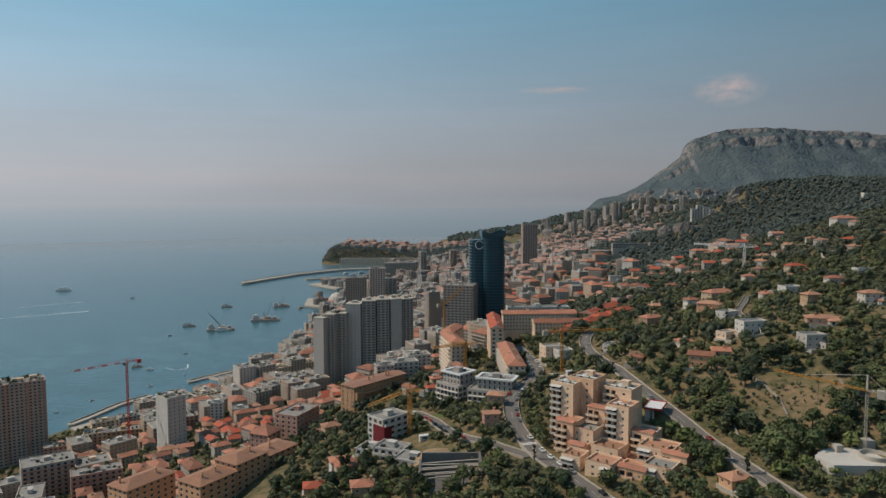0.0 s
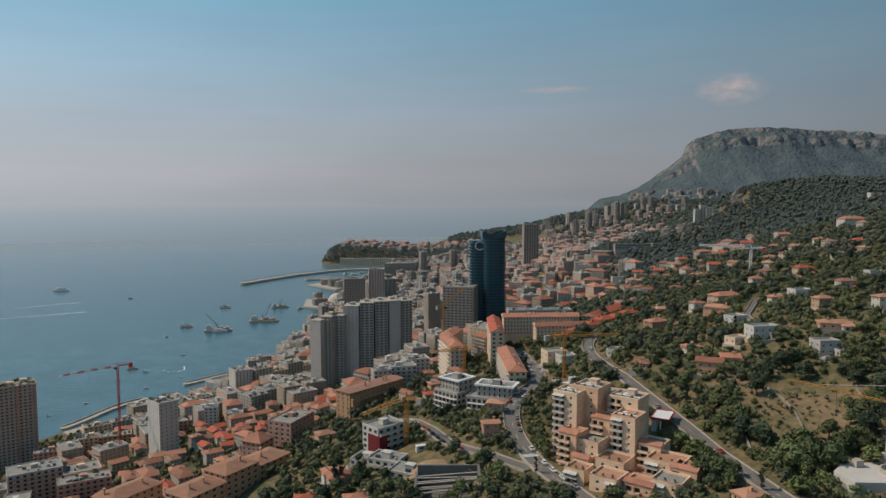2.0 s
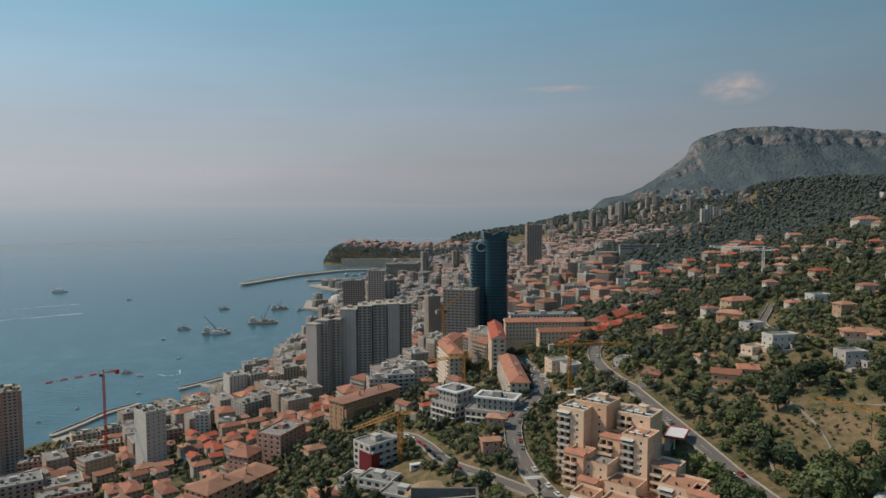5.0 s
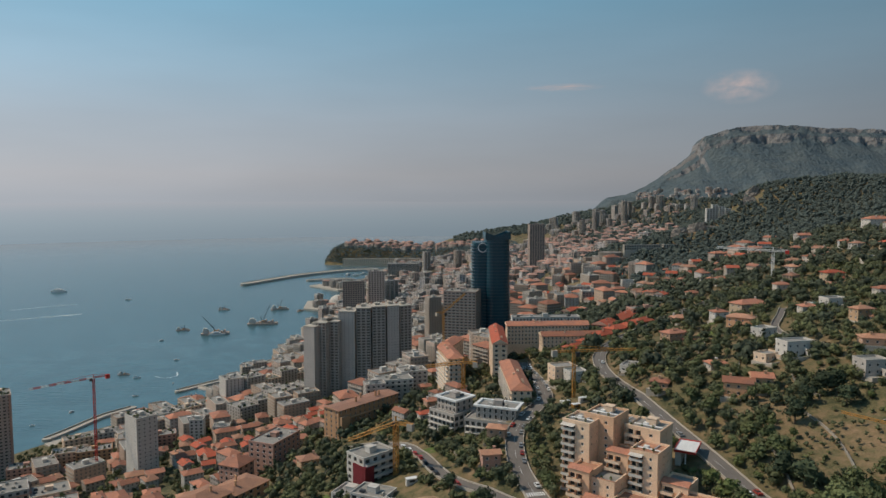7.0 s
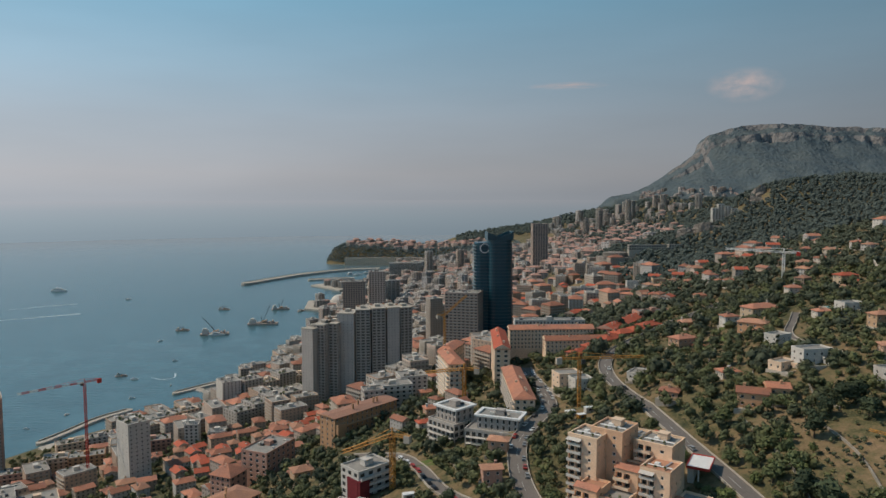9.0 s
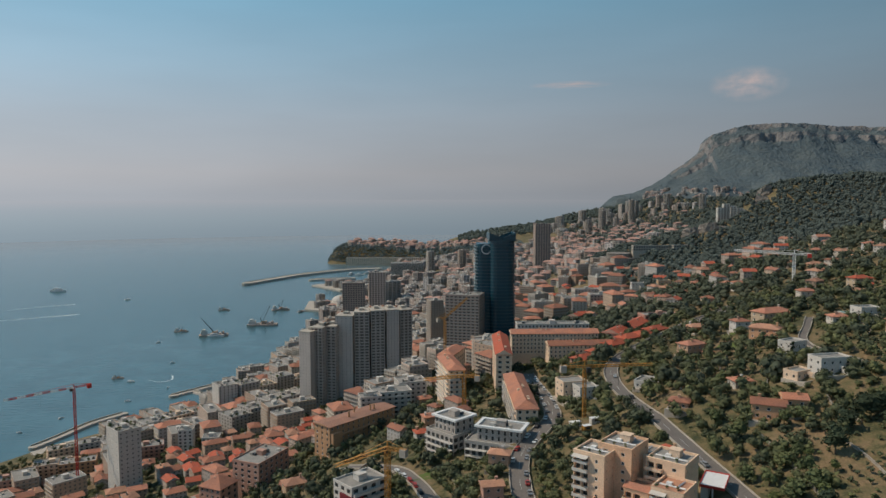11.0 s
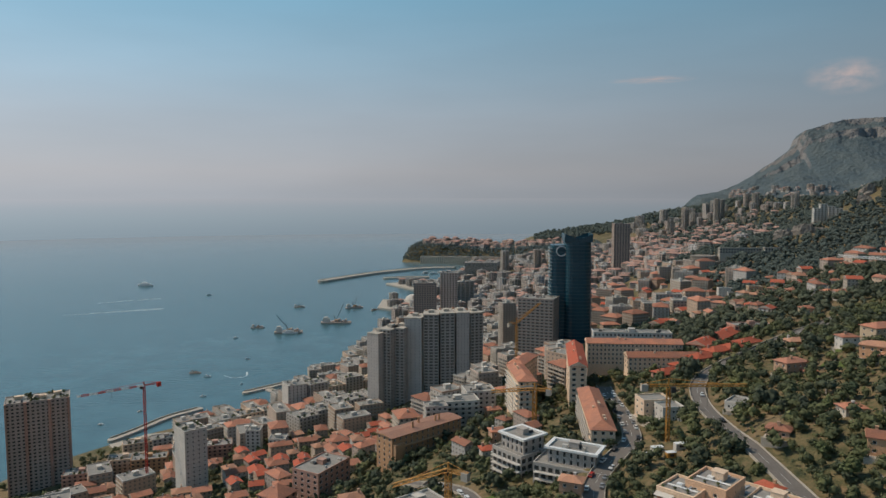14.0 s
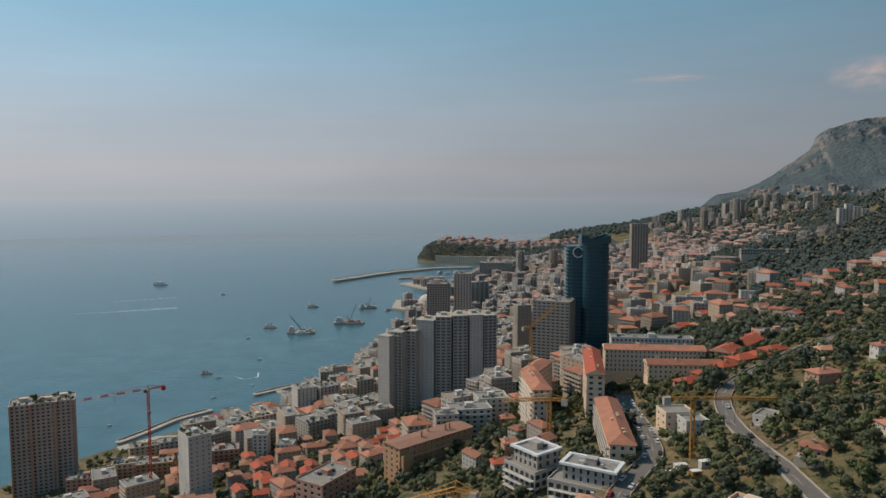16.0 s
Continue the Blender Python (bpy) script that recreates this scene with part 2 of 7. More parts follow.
TOWN_COLOURS = [(0.50, 0.43, 0.36), (0.47, 0.34, 0.26), (0.53, 0.49, 0.44), (0.42, 0.35, 0.30), (0.49, 0.36, 0.27), (0.45, 0.42, 0.39), (0.49, 0.38, 0.31)]
TOWN = material("town_render", (0.4, 0.35, 0.3), 0.9, None, 0.08, 0.5, 1.5, vary=0.16,
                palette=TOWN_COLOURS)
# far walls are greyed: distance haze put into their colour
TOWN_FAR = material("hazed_town_render", (0.4, 0.35, 0.3), 0.9, None, 0.08, 0.4, 1.5, vary=0.10, tint=True,
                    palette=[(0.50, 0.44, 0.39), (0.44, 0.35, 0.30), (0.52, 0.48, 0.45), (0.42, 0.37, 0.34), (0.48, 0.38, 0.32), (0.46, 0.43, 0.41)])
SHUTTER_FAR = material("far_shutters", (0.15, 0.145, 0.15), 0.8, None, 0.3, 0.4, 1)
# paler tiles for the far roofs, haze painted into the colour
TERRACOTTA_FAR = material("hazed_roof_tiles", (0.42, 0.235, 0.18), 0.9, (0.36, 0.23, 0.19), 0.05, 0.7, 1.0)
VILLAWALL = material("villa_render", (0.5, 0.42, 0.33), 0.9, None, 0.15, 0.4, 2.5, vary=0.1,
                     palette=[(0.52, 0.40, 0.28), (0.56, 0.50, 0.43), (0.48, 0.32, 0.20), (0.58, 0.54, 0.50), (0.46, 0.29, 0.20)])
LEAF = material("leaves", (0.084, 0.104, 0.046), 0.8, (0.125, 0.134, 0.056), 0.06, 0.8, 0.9, spec=0.2, vary=0.35)
# distance haze is painted into the next three leaf colours
LEAF_HILL = material("hazed_hill_leaves", (0.082, 0.100, 0.090), 0.9, (0.098, 0.114, 0.098), 0.012, 0.8, 0.06, spec=0.1, vary=0.10, island=True)
LEAF_PINE = material("hazed_pine_needles", (0.130, 0.162, 0.158), 0.9, (0.146, 0.170, 0.162), 0.01, 0.8, 0.1, spec=0.1, vary=0.08, island=True)
LEAF_MID = material("hazed_slope_leaves", (0.078, 0.090, 0.066), 0.88, (0.120, 0.128, 0.078), 0.05, 0.8, 0.1, spec=0.15, vary=0.12, island=True)
LEAF_FAR = material("wood_leaves", (0.070, 0.082, 0.050), 0.85, (0.145, 0.150, 0.062), 0.075, 0.9, 0.15, spec=0.2, vary=0.14, island=True)
LEAF_GROVE = material("evergreen_oak_leaves", (0.058, 0.070, 0.048), 0.85, (0.082, 0.092, 0.054), 0.05, 0.8, 0.2, spec=0.2, vary=0.12, island=True)
BARK = material("bark", (0.13, 0.10, 0.07), 0.95, None, 1.0, 0.6, 6, 0.5)
YELLOW = material("yellow_paint", (0.46, 0.22, 0.05), 0.6, None, 0.5, 0.4, 3)
REDPAINT = material("red_paint", (0.52, 0.05, 0.035), 0.6, None, 0.5, 0.4, 3)
WHITEPAINT = material("white_paint", (0.72, 0.71, 0.69), 0.6, None, 0.5, 0.3, 3)
GREENPAINT = material("green_paint", (0.03, 0.16, 0.09), 0.6, None, 0.5, 0.4, 3)
DARKMETAL = material("dark_metal", (0.06, 0.065, 0.07), 0.5, None, 0.5, 0.4, 3)
TURQUOISE = material("pool_water", (0.03, 0.38, 0.40), 0.1, None, 0.5, 0.2, 2, spec=0.5)
FOAM = material("foam", (0.62, 0.68, 0.70), 0.8, None, 0.2, 0.5, 1)
SAND = material("beach_sand", (0.42, 0.34, 0.26), 0.95, None, 0.1, 0.4, 2)
LAWN = material("lawn", (0.085, 0.13, 0.03), 0.95, (0.13, 0.13, 0.045), 0.1, 0.7, 1.5, 0.3)
DARKWALL = material("dark_shotcrete", (0.17, 0.16, 0.15), 0.9, None, 0.3, 0.5, 2)
EARTH = material("bare_earth", (0.36, 0.24, 0.14), 0.95, (0.28, 0.20, 0.13), 0.15, 0.7, 1.5, 0.5)


# ---- mesh helpers ----
class Shape:
    """Vertices, faces and their material slots, gathered for one mesh."""

    def __init__(self):
        self.v, self.f, self.s = [], [], []

    def poly(self, pts, slot=0):
        k = len(self.v)
        self.v += [tuple(p) for p in pts]
        self.f.append(tuple(range(k, k + len(pts))))
        self.s.append(slot)

    def box(self, x0, y0, z0, x1, y1, z1, slot=0):
        k = len(self.v)
        self.v += [(x0, y0, z0), (x1, y0, z0), (x1, y1, z0), (x0, y1, z0), (x0, y0, z1), (x1, y0, z1), (x1, y1, z1), (x0, y1, z1)]
        for q in ((0, 3, 2, 1), (4, 5, 6, 7), (0, 1, 5, 4), (1, 2, 6, 5), (2, 3, 7, 6), (3, 0, 4, 7)):
            self.f.append(tuple(k + i for i in q))
            self.s.append(slot)

    def beam(self, a, b, r, slot=0, r2=None):
        """A square bar from a to b."""
        a, b = Vector(a), Vector(b)
        w = (b - a).normalized()
        u = w.orthogonal().normalized()
        t = w.cross(u)
        k = len(self.v)
        for p, q in ((a, r), (b, r if r2 is None else r2)):
            for i, j in ((1, 1), (-1, 1), (-1, -1), (1, -1)):
                self.v.append(tuple(p + u * (i * q) + t * (j * q)))
        for q in ((0, 1, 5, 4), (1, 2, 6, 5), (2, 3, 7, 6), (3, 0, 4, 7), (3, 2, 1, 0), (4, 5, 6, 7)):
            self.f.append(tuple(k + i for i in q))
            self.s.append(slot)

    def prism(self, ring, z0, z1, slot=0, top=None):
        """An upright solid over a ring of (x, y), counter-clockwise."""
        n = len(ring)
        k = len(self.v)
        self.v += [(x, y, z0) for x, y in ring] + [(x, y, z1) for x, y in ring]
        for i in range(n):
            j = (i + 1) % n
            self.f.append((k + i, k + j, k + n + j, k + n + i))
            self.s.append(slot)
        self.f.append(tuple(k + n + i for i in range(n)))
        self.s.append(slot if top is None else top)

    def facade(self, a, b, z0, z1, nx, nz, ww=0.45, wh=0.55, inset=0.25, slot=0, pane=1, keep=None):
        """A wall from a to b (outside on the right-hand side) with nx by nz recessed openings. keep: a list that takes the openings' places in place of panes."""
        a, b = Vector((a[0], a[1], 0)), Vector((b[0], b[1], 0))
        length = (b - a).length
        u = (b - a) / length
        out = Vector((u.y, -u.x, 0))
        cw, ch = length / nx, (z1 - z0) / nz
        ow, oh = cw * ww, ch * wh
        for i in range(nx):
            for j in range(nz):
                o = a + u * (cw * i)
                zb = z0 + ch * j
                q = [o + Vector((0, 0, zb)), o + u * cw + Vector((0, 0, zb)), o + u * cw + Vector((0, 0, zb + ch)), o + Vector((0, 0, zb + ch))]
                s0, t0 = (cw - ow) / 2, ch * 0.28 if wh < 0.7 else ch * 0.08
                r = [o + u * s0 + Vector((0, 0, zb + t0)), o + u * (s0 + ow) + Vector((0, 0, zb + t0)),
                     o + u * (s0 + ow) + Vector((0, 0, zb + t0 + oh)), o + u * s0 + Vector((0, 0, zb + t0 + oh))]
                back = [p - out * inset for p in r]
                k = len(self.v)
                self.v += [tuple(p) for p in q + r + back]
                for e in range(4):
                    g = (e + 1) % 4
                    self.f += [(k + e, k + g, k + 4 + g, k + 4 + e), (k + 4 + e, k + 4 + g, k + 8 + g, k + 8 + e)]
                    self.s += [slot, slot]
                if keep is None:
                    self.f.append((k + 8, k + 9, k + 10, k + 11))
                    self.s.append(pane)
                else:
                    keep.append((back[0], u, ow, oh))

    def hip(self, x0, y0, x1, y1, z, rise, over=0.6, gable=False, slot=0, wall=0):
        """A tiled roof over a rectangle, with its ridge along the longer side and eaves of some thickness."""
        x0, y0, x1, y1 = x0 - over, y0 - over, x1 + over, y1 + over
        w, d = x1 - x0, y1 - y0
        e = 0.0 if gable else min(w, d) / 2
        if w >= d:
            ra, rb = (x0 + e, (y0 + y1) / 2, z + rise), (x1 - e, (y0 + y1) / 2, z + rise)
        else:
            ra, rb = ((x0 + x1) / 2, y0 + e, z + rise), ((x0 + x1) / 2, y1 - e, z + rise)
        lo = [(x0, y0, z - 0.25), (x1, y0, z - 0.25), (x1, y1, z - 0.25), (x0, y1, z - 0.25)]
        c = [(x0, y0, z), (x1, y0, z), (x1, y1, z), (x0, y1, z)]
        for i in range(4):
            self.poly([lo[i], lo[(i + 1) % 4], c[(i + 1) % 4], c[i]], slot)
        self.poly(lo[::-1], slot)
        if w >= d:
            self.poly([c[0], c[1], rb, ra], slot)
            self.poly([c[2], c[3], ra, rb], slot)
            self.poly([c[1], c[2], rb], wall if gable else slot)
            self.poly([c[3], c[0], ra], wall if gable else slot)
        else:
            self.poly([c[1], c[2], rb, ra], slot)
            self.poly([c[3], c[0], ra, rb], slot)
            self.poly([c[0], c[1], ra], wall if gable else slot)
            self.poly([c[2], c[3], rb], wall if gable else slot)

    def mesh(self, name, *mats):
        me = bpy.data.meshes.new(name)
        me.from_pydata(self.v, [], self.f)
        for m in mats:
            me.materials.append(m)
        if len(mats) > 1:
            me.polygons.foreach_set("material_index", np.array(self.s, dtype=np.int32))
        me.update()
        return me


def part(name, shape, mats, parent, label="", m=None):
    """One mesh object under a thing or a part. shape: a Shape, or a mesh to be shared."""
    data = shape.mesh(name, *(mats if isinstance(mats, (list, tuple)) else (mats,))) if isinstance(shape, Shape) else shape
    ob = new(name, data)
    ob.parent = parent
    if m is not None:
        ob.matrix_basis = m
    if label:
        ob["label"] = label
    return ob


def thing(name, x, y, z, turn=0, label="", category="", group=""):
    ob = new(name)
    ob.matrix_basis = pose(x, y, z, 0, 0, turn)
    ob.empty_display_size = 1
    return tagged(ob, label, category, group)


# ---- the lie of the land: cross-profiles from the sea up the hillside ----
KNOT_X = [-560, -440, -300, -150, -60, 20, 90, 180, 300, 450, 700, 1000]
PROFILE = {
    100: [5, 30, 60, 95, 122, 141, 146, 155, 190, 230, 280, 320],
    300: [-4, 26, 55, 90, 120, 143, 148, 168, 205, 240, 288, 325],
    400: [-8, 16, 45, 82, 121, 143.5, 158, 182, 212, 243, 288, 325],
    520: [-10, 8, 35, 70, 106, 133, 155, 178, 203, 236, 283, 320],
    700: [-12, 2, 25, 50, 75, 106, 136, 156, 195, 232, 278, 318],
    900: [-15, -10, -1, 38, 58, 80, 105, 128, 172, 215, 272, 310],
    1300: [-15, -14, -10, 26, 38, 55, 76, 112, 165, 194, 283, 300],
    1800: [-15, -15, -4, 24, 34, 46, 60, 76, 100, 130, 190, 260],
    2500: [-15, -15, -10, 8, 20, 34, 48, 60, 82, 108, 160, 230],
    3300: [-15, -15, -12, 4, 16, 30, 44, 58, 80, 104, 170, 240],
    4100: [-15, -15, -15, -15, -8, 10, 30, 44, 62, 84, 140, 200],
}
PROFILE_Y = sorted(PROFILE)


def smooth(a, b, v):
    s = np.clip((v - a) / (b - a), 0, 1)
    return s * s * (3 - 2 * s)


def land(x, y):
    """Height of the bare ground above the sea, for numbers or arrays."""
    x, y = np.asarray(x, float), np.clip(np.asarray(y, float), PROFILE_Y[0], PROFILE_Y[-1])
    z = np.zeros(np.broadcast(x, y).shape)
    for a, b in zip(PROFILE_Y, PROFILE_Y[1:]):
        f = (y - a) / (b - a)
        here = (y >= a) & ((y < b) | (b == PROFILE_Y[-1]))
        z = np.where(here, (1 - f) * np.interp(x, KNOT_X, PROFILE[a]) + f * np.interp(x, KNOT_X, PROFILE[b]), z)
    # the rock with the old town, steep on all sides
    rock = smooth(-500, -440, x) * (1 - smooth(150, 260, x)) * smooth(2690, 2760, y) * (1 - smooth(3120, 3220, y))
    # the hollow in front of the modern pair
    z = z - 6 * np.exp(-((x - 14) / 20) ** 2) * np.exp(-((y - 399) / 13) ** 2)
    # the rounded wooded knoll above the arcades
    z = z + 42 * np.exp(-((x - 595) / 95) ** 2) * np.exp(-((y - 1420) / 190) ** 2) + 9 * np.exp(-((x - 395) / 60) ** 2) * np.exp(-((y - 1250) / 70) ** 2) - 12 * np.exp(-((x - 380) / 90) ** 2) * np.exp(-((y - 1060) / 90) ** 2)
    return z + rock * (53 - np.minimum(z, 53)) + rock * 6 * np.sin(x * 0.013)


# the roads' centre lines and widths
ROADS = {
    "road_lower": ([(104, -150), (100, 0), (92, 90), (86, 150), (74, 200), (64, 245), (51, 283), (41, 313), (36, 350), (39, 388), (50, 412), (59, 432), (60, 470), (58, 510), (58, 548)], 8.0),
    "road_upper": ([(150, -150), (146, 0), (140, 90), (135, 150), (128, 210), (119, 270), (112, 322), (105, 367), (98, 420), (97, 464), (104, 500), (122, 525), (149, 552), (180, 582), (220, 610)], 7.4),
    "road_lane": ([(222, 505), (209, 482), (197, 462), (192, 444), (192, 424), (194, 402)], 3.8),
    "road_side": ([(-48, 440), (-15, 403), (4, 352), (23, 322), (38, 304)], 6.5),
}


def glide(points, step=4.0):
    """A smooth line through the given points."""
    p = [Vector((*a, 0)) for a in points]
    p = [p[0] * 2 - p[1]] + p + [p[-1] * 2 - p[-2]]
    line = []
    for i in range(1, len(p) - 2):
        n = max(2, int((p[i + 1] - p[i]).length / step))
        for k in range(n):
            t = k / n
            a, b, c, d = p[i - 1:i + 3]
            line.append(0.5 * ((2 * b) + (c - a) * t + (2 * a - 5 * b + 4 * c - d) * t * t + (3 * b - a - 3 * c + d) * t ** 3))
    return line + [p[-2]]


LINES = {k: glide(v[0]) for k, v in ROADS.items()}
ROADBED = np.array([(q.x, q.y, float(land(q.x, q.y)), ROADS[k][1]) for k in LINES for q in LINES[k]])


def relief(x, y, z):
    """Small unevenness of the ground and the level beds of the roads."""
    x, y, z = np.atleast_1d(np.asarray(x, float)), np.atleast_1d(np.asarray(y, float)), np.atleast_1d(np.asarray(z, float))
    far = np.clip((y - 900) / 600, 0, 1)
    z = z + (1 + 2 * far) * (0.7 * np.sin(x * 0.11 + 1.3 * np.sin(y * 0.05)) + 0.6 * np.sin(y * 0.13 + x * 0.04)) * np.clip(z / 10, 0, 1)
    # the building pit
    q = np.maximum(np.abs(x - 3) / 14, np.abs(y - 301) / 12)
    z = z - 9 * (1 - smooth(0.82, 1.0, q))
    for i in np.nonzero((y < 760) & (x > -90) & (x < 260))[0]:
        d = np.hypot(ROADBED[:, 0] - x[i], ROADBED[:, 1] - y[i])
        k = int(d.argmin())
        w = ROADBED[k, 3] / 2 + 2.5
        if d[k] < w + 8:
            f = 1 - min(1.0, max(0.0, (d[k] - w) / 8))
            z[i] += (ROADBED[k, 2] - 0.3 - z[i]) * f
    return z


def ground_at(x, y):
    return float(relief(x, y, land(x, y))[0])


def grid(name, xs, ys, zfun, mat):
    gx, gy = np.meshgrid(np.array(xs), np.array(ys))
    gz = zfun(gx.ravel(), gy.ravel())
    nx, ny = len(xs), len(ys)
    i = np.arange((nx - 1) * (ny - 1))
    a = (i // (nx - 1)) * nx + i % (nx - 1)
    faces = np.stack([a, a + 1, a + nx + 1, a + nx], 1)
    me = bpy.data.meshes.new(name)
    me.from_pydata(np.stack([gx.ravel(), gy.ravel(), gz], 1).tolist(), [], faces.tolist())
    me.materials.append(mat)
    me.polygons.foreach_set("use_smooth", np.ones(len(faces), dtype=bool))
    ob = new(name, me)
    return ob


# ---- ground, mountain, sea and the far haze ----
xs = list(np.arange(-720, -120, 12.0)) + list(np.arange(-120, 260, 5.0)) + list(np.arange(260, 700, 11.0)) + list(np.arange(700, 1500, 40.0))
ys = list(np.arange(-900, 60, 40.0)) + list(np.arange(60, 560, 5.0)) + list(np.arange(560, 1000, 11.0)) + list(np.arange(1000, 1600, 20.0)) + list(np.arange(1600, 4200, 40.0))
tagged(grid("ground", xs, ys, lambda x, y: relief(x, y, land(x, y)), GROUND), "steep dry hillside falling to the sea", "ground", kind="structure")

RIDGE_X = [560, 700, 797, 825, 894, 1000, 1056, 1120, 1186, 1250, 1315, 1362, 1386, 1400, 1428, 1480, 1548, 1638, 1760, 1897, 2010, 2091, 2220, 2380, 2540, 3100]
RIDGE_Z = [70, 128, 160, 192, 250, 268, 289, 322, 360, 408, 451, 486, 506, 556, 590, 600, 625, 643, 650, 649, 640, 628, 635, 622, 606, 570]


def mountain_height(x, y):
    """A limestone headland: two tiers of cliff under the crest, then wooded slopes cut by gullies."""
    n = np.array([noise.fractal(Vector((a * 0.004, b * 0.004, 0)), 0.9, 2.1, 6) for a, b in zip(x, y)])
    n2 = np.array([noise.fractal(Vector((a * 0.016, b * 0.012, 5)), 0.8, 2.0, 4) for a, b in zip(x, y)])
    crest = np.array([noise.fractal(Vector((a * 0.022, 3.0, 9)), 0.7, 2.1, 4) for a in x])
    top = np.interp(x, RIDGE_X, RIDGE_Z) + 5.0 * crest
    high = np.clip((top - 300) / 230, 0.22, 1)
    patch = np.clip(0.62 + 1.1 * np.array([noise.fractal(Vector((a * 0.006, b * 0.003, 20)), 0.8, 2.0, 4) for a, b in zip(x, y)]), 0.12, 1.15)
    d = 4010 - y + 13 * n2 + 80 * n
    tier1, shelf, tier2 = np.clip(d / 9, 0, 1), np.clip((d - 9) / 75, 0, 1), np.clip((d - 84 - 20 * crest) / 10, 0, 1)
    z = top - high * (34 * patch * tier1 + (34 - 34 * patch + 22) * shelf + 44 * patch * tier2 + (44 - 44 * patch) * np.clip((d - 84) / 110, 0, 1))
    fall = np.clip((d - 94) / 960, 0, 1)
    calm = sum(np.interp(x + k, RIDGE_X, RIDGE_Z) for k in (-180, -90, 0, 90, 180)) / 5
    z = z + (calm - top) * np.clip((d - 70) / 220, 0, 1)
    foot = top + (calm - top) * np.clip((d - 70) / 220, 0, 1) - high * 100
    z = z - np.maximum(foot - 85, 0) * (1.12 * fall - 0.12 * fall ** 2)
    gully = np.clip(fall * 9, 0, 1)
    z = z + gully * (60 * n + 9 * n2) + np.clip(fall * 30, 0, 1) * 7 * np.sin(x * 0.021 + 3 * n) * (1 - fall)
    return np.where(y > 4010, top - (y - 4010) * 0.15, z)


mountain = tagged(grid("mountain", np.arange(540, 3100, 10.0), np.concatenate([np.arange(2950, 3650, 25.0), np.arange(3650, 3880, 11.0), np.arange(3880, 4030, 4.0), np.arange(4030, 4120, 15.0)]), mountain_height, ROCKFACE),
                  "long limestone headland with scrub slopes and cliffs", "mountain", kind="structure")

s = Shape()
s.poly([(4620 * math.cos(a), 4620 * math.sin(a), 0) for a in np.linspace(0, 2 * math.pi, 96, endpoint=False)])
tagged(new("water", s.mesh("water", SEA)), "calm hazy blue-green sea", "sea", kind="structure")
# glowing strip painted as hazy far sea, from the water's rim to the horizon
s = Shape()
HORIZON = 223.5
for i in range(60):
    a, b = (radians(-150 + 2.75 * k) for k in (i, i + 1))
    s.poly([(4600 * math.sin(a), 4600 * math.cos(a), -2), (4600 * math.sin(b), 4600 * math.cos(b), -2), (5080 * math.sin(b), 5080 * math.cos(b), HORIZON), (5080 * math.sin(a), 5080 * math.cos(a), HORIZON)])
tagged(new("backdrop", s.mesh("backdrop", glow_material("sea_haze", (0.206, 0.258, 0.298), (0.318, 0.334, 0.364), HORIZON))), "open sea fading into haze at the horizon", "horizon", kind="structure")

for key, line in LINES.items():
    s = Shape()
    half = ROADS[key][1] / 2
    for i in range(len(line) - 1):
        q = []
        for k in (i, i + 1):
            t = (line[min(k + 1, len(line) - 1)] - line[max(k - 1, 0)]).normalized()
            nrm = Vector((-t.y, t.x, 0))
            z = float(land(line[k].x, line[k].y)) + 0.12
            q.append((line[k] + nrm * half + Vector((0, 0, z)), line[k] - nrm * half + Vector((0, 0, z)), nrm))
        (l0, r0, n0), (l1, r1, n1) = q
        down = Vector((0, 0, -3))
        s.poly([r0, r1, l1, l0])
        s.poly([l0, l1, l1 + down, l0 + down])
        s.poly([r1, r0, r0 + down, r1 + down])
        up, kerb = Vector((0, 0, 0.7)), 0.3
        for e0, e1, m0, m1 in ((l0, l1, n0, n1), (r1, r0, -n1, -n0)):
            s.poly([e0, e1, e1 + up, e0 + up], 1)
            s.poly([e0 + up, e1 + up, e1 + up + m1 * kerb, e0 + up + m0 * kerb], 1)
            s.poly([e1 + m1 * kerb + up, e1 + m1 * kerb + down, e0 + m0 * kerb + down, e0 + m0 * kerb + up], 1)
        if i % 4 < 2 and key in ("road_lower", "road_upper"):
            c0, c1 = (l0 + r0) / 2, (l1 + r1) / 2
            s.poly([c0 - n0 * 0.05 + Vector((0, 0, .03)), c1 - n1 * 0.05 + Vector((0, 0, .03)), c1 + n1 * 0.05 + Vector((0, 0, .03)), c0 + n0 * 0.05 + Vector((0, 0, .03))], 2)
    tagged(new(key, s.mesh(key, ASPHALT, CONCRETE, WHITEPAINT)), "grey asphalt road winding along the hillside between low walls", "road", kind="structure")


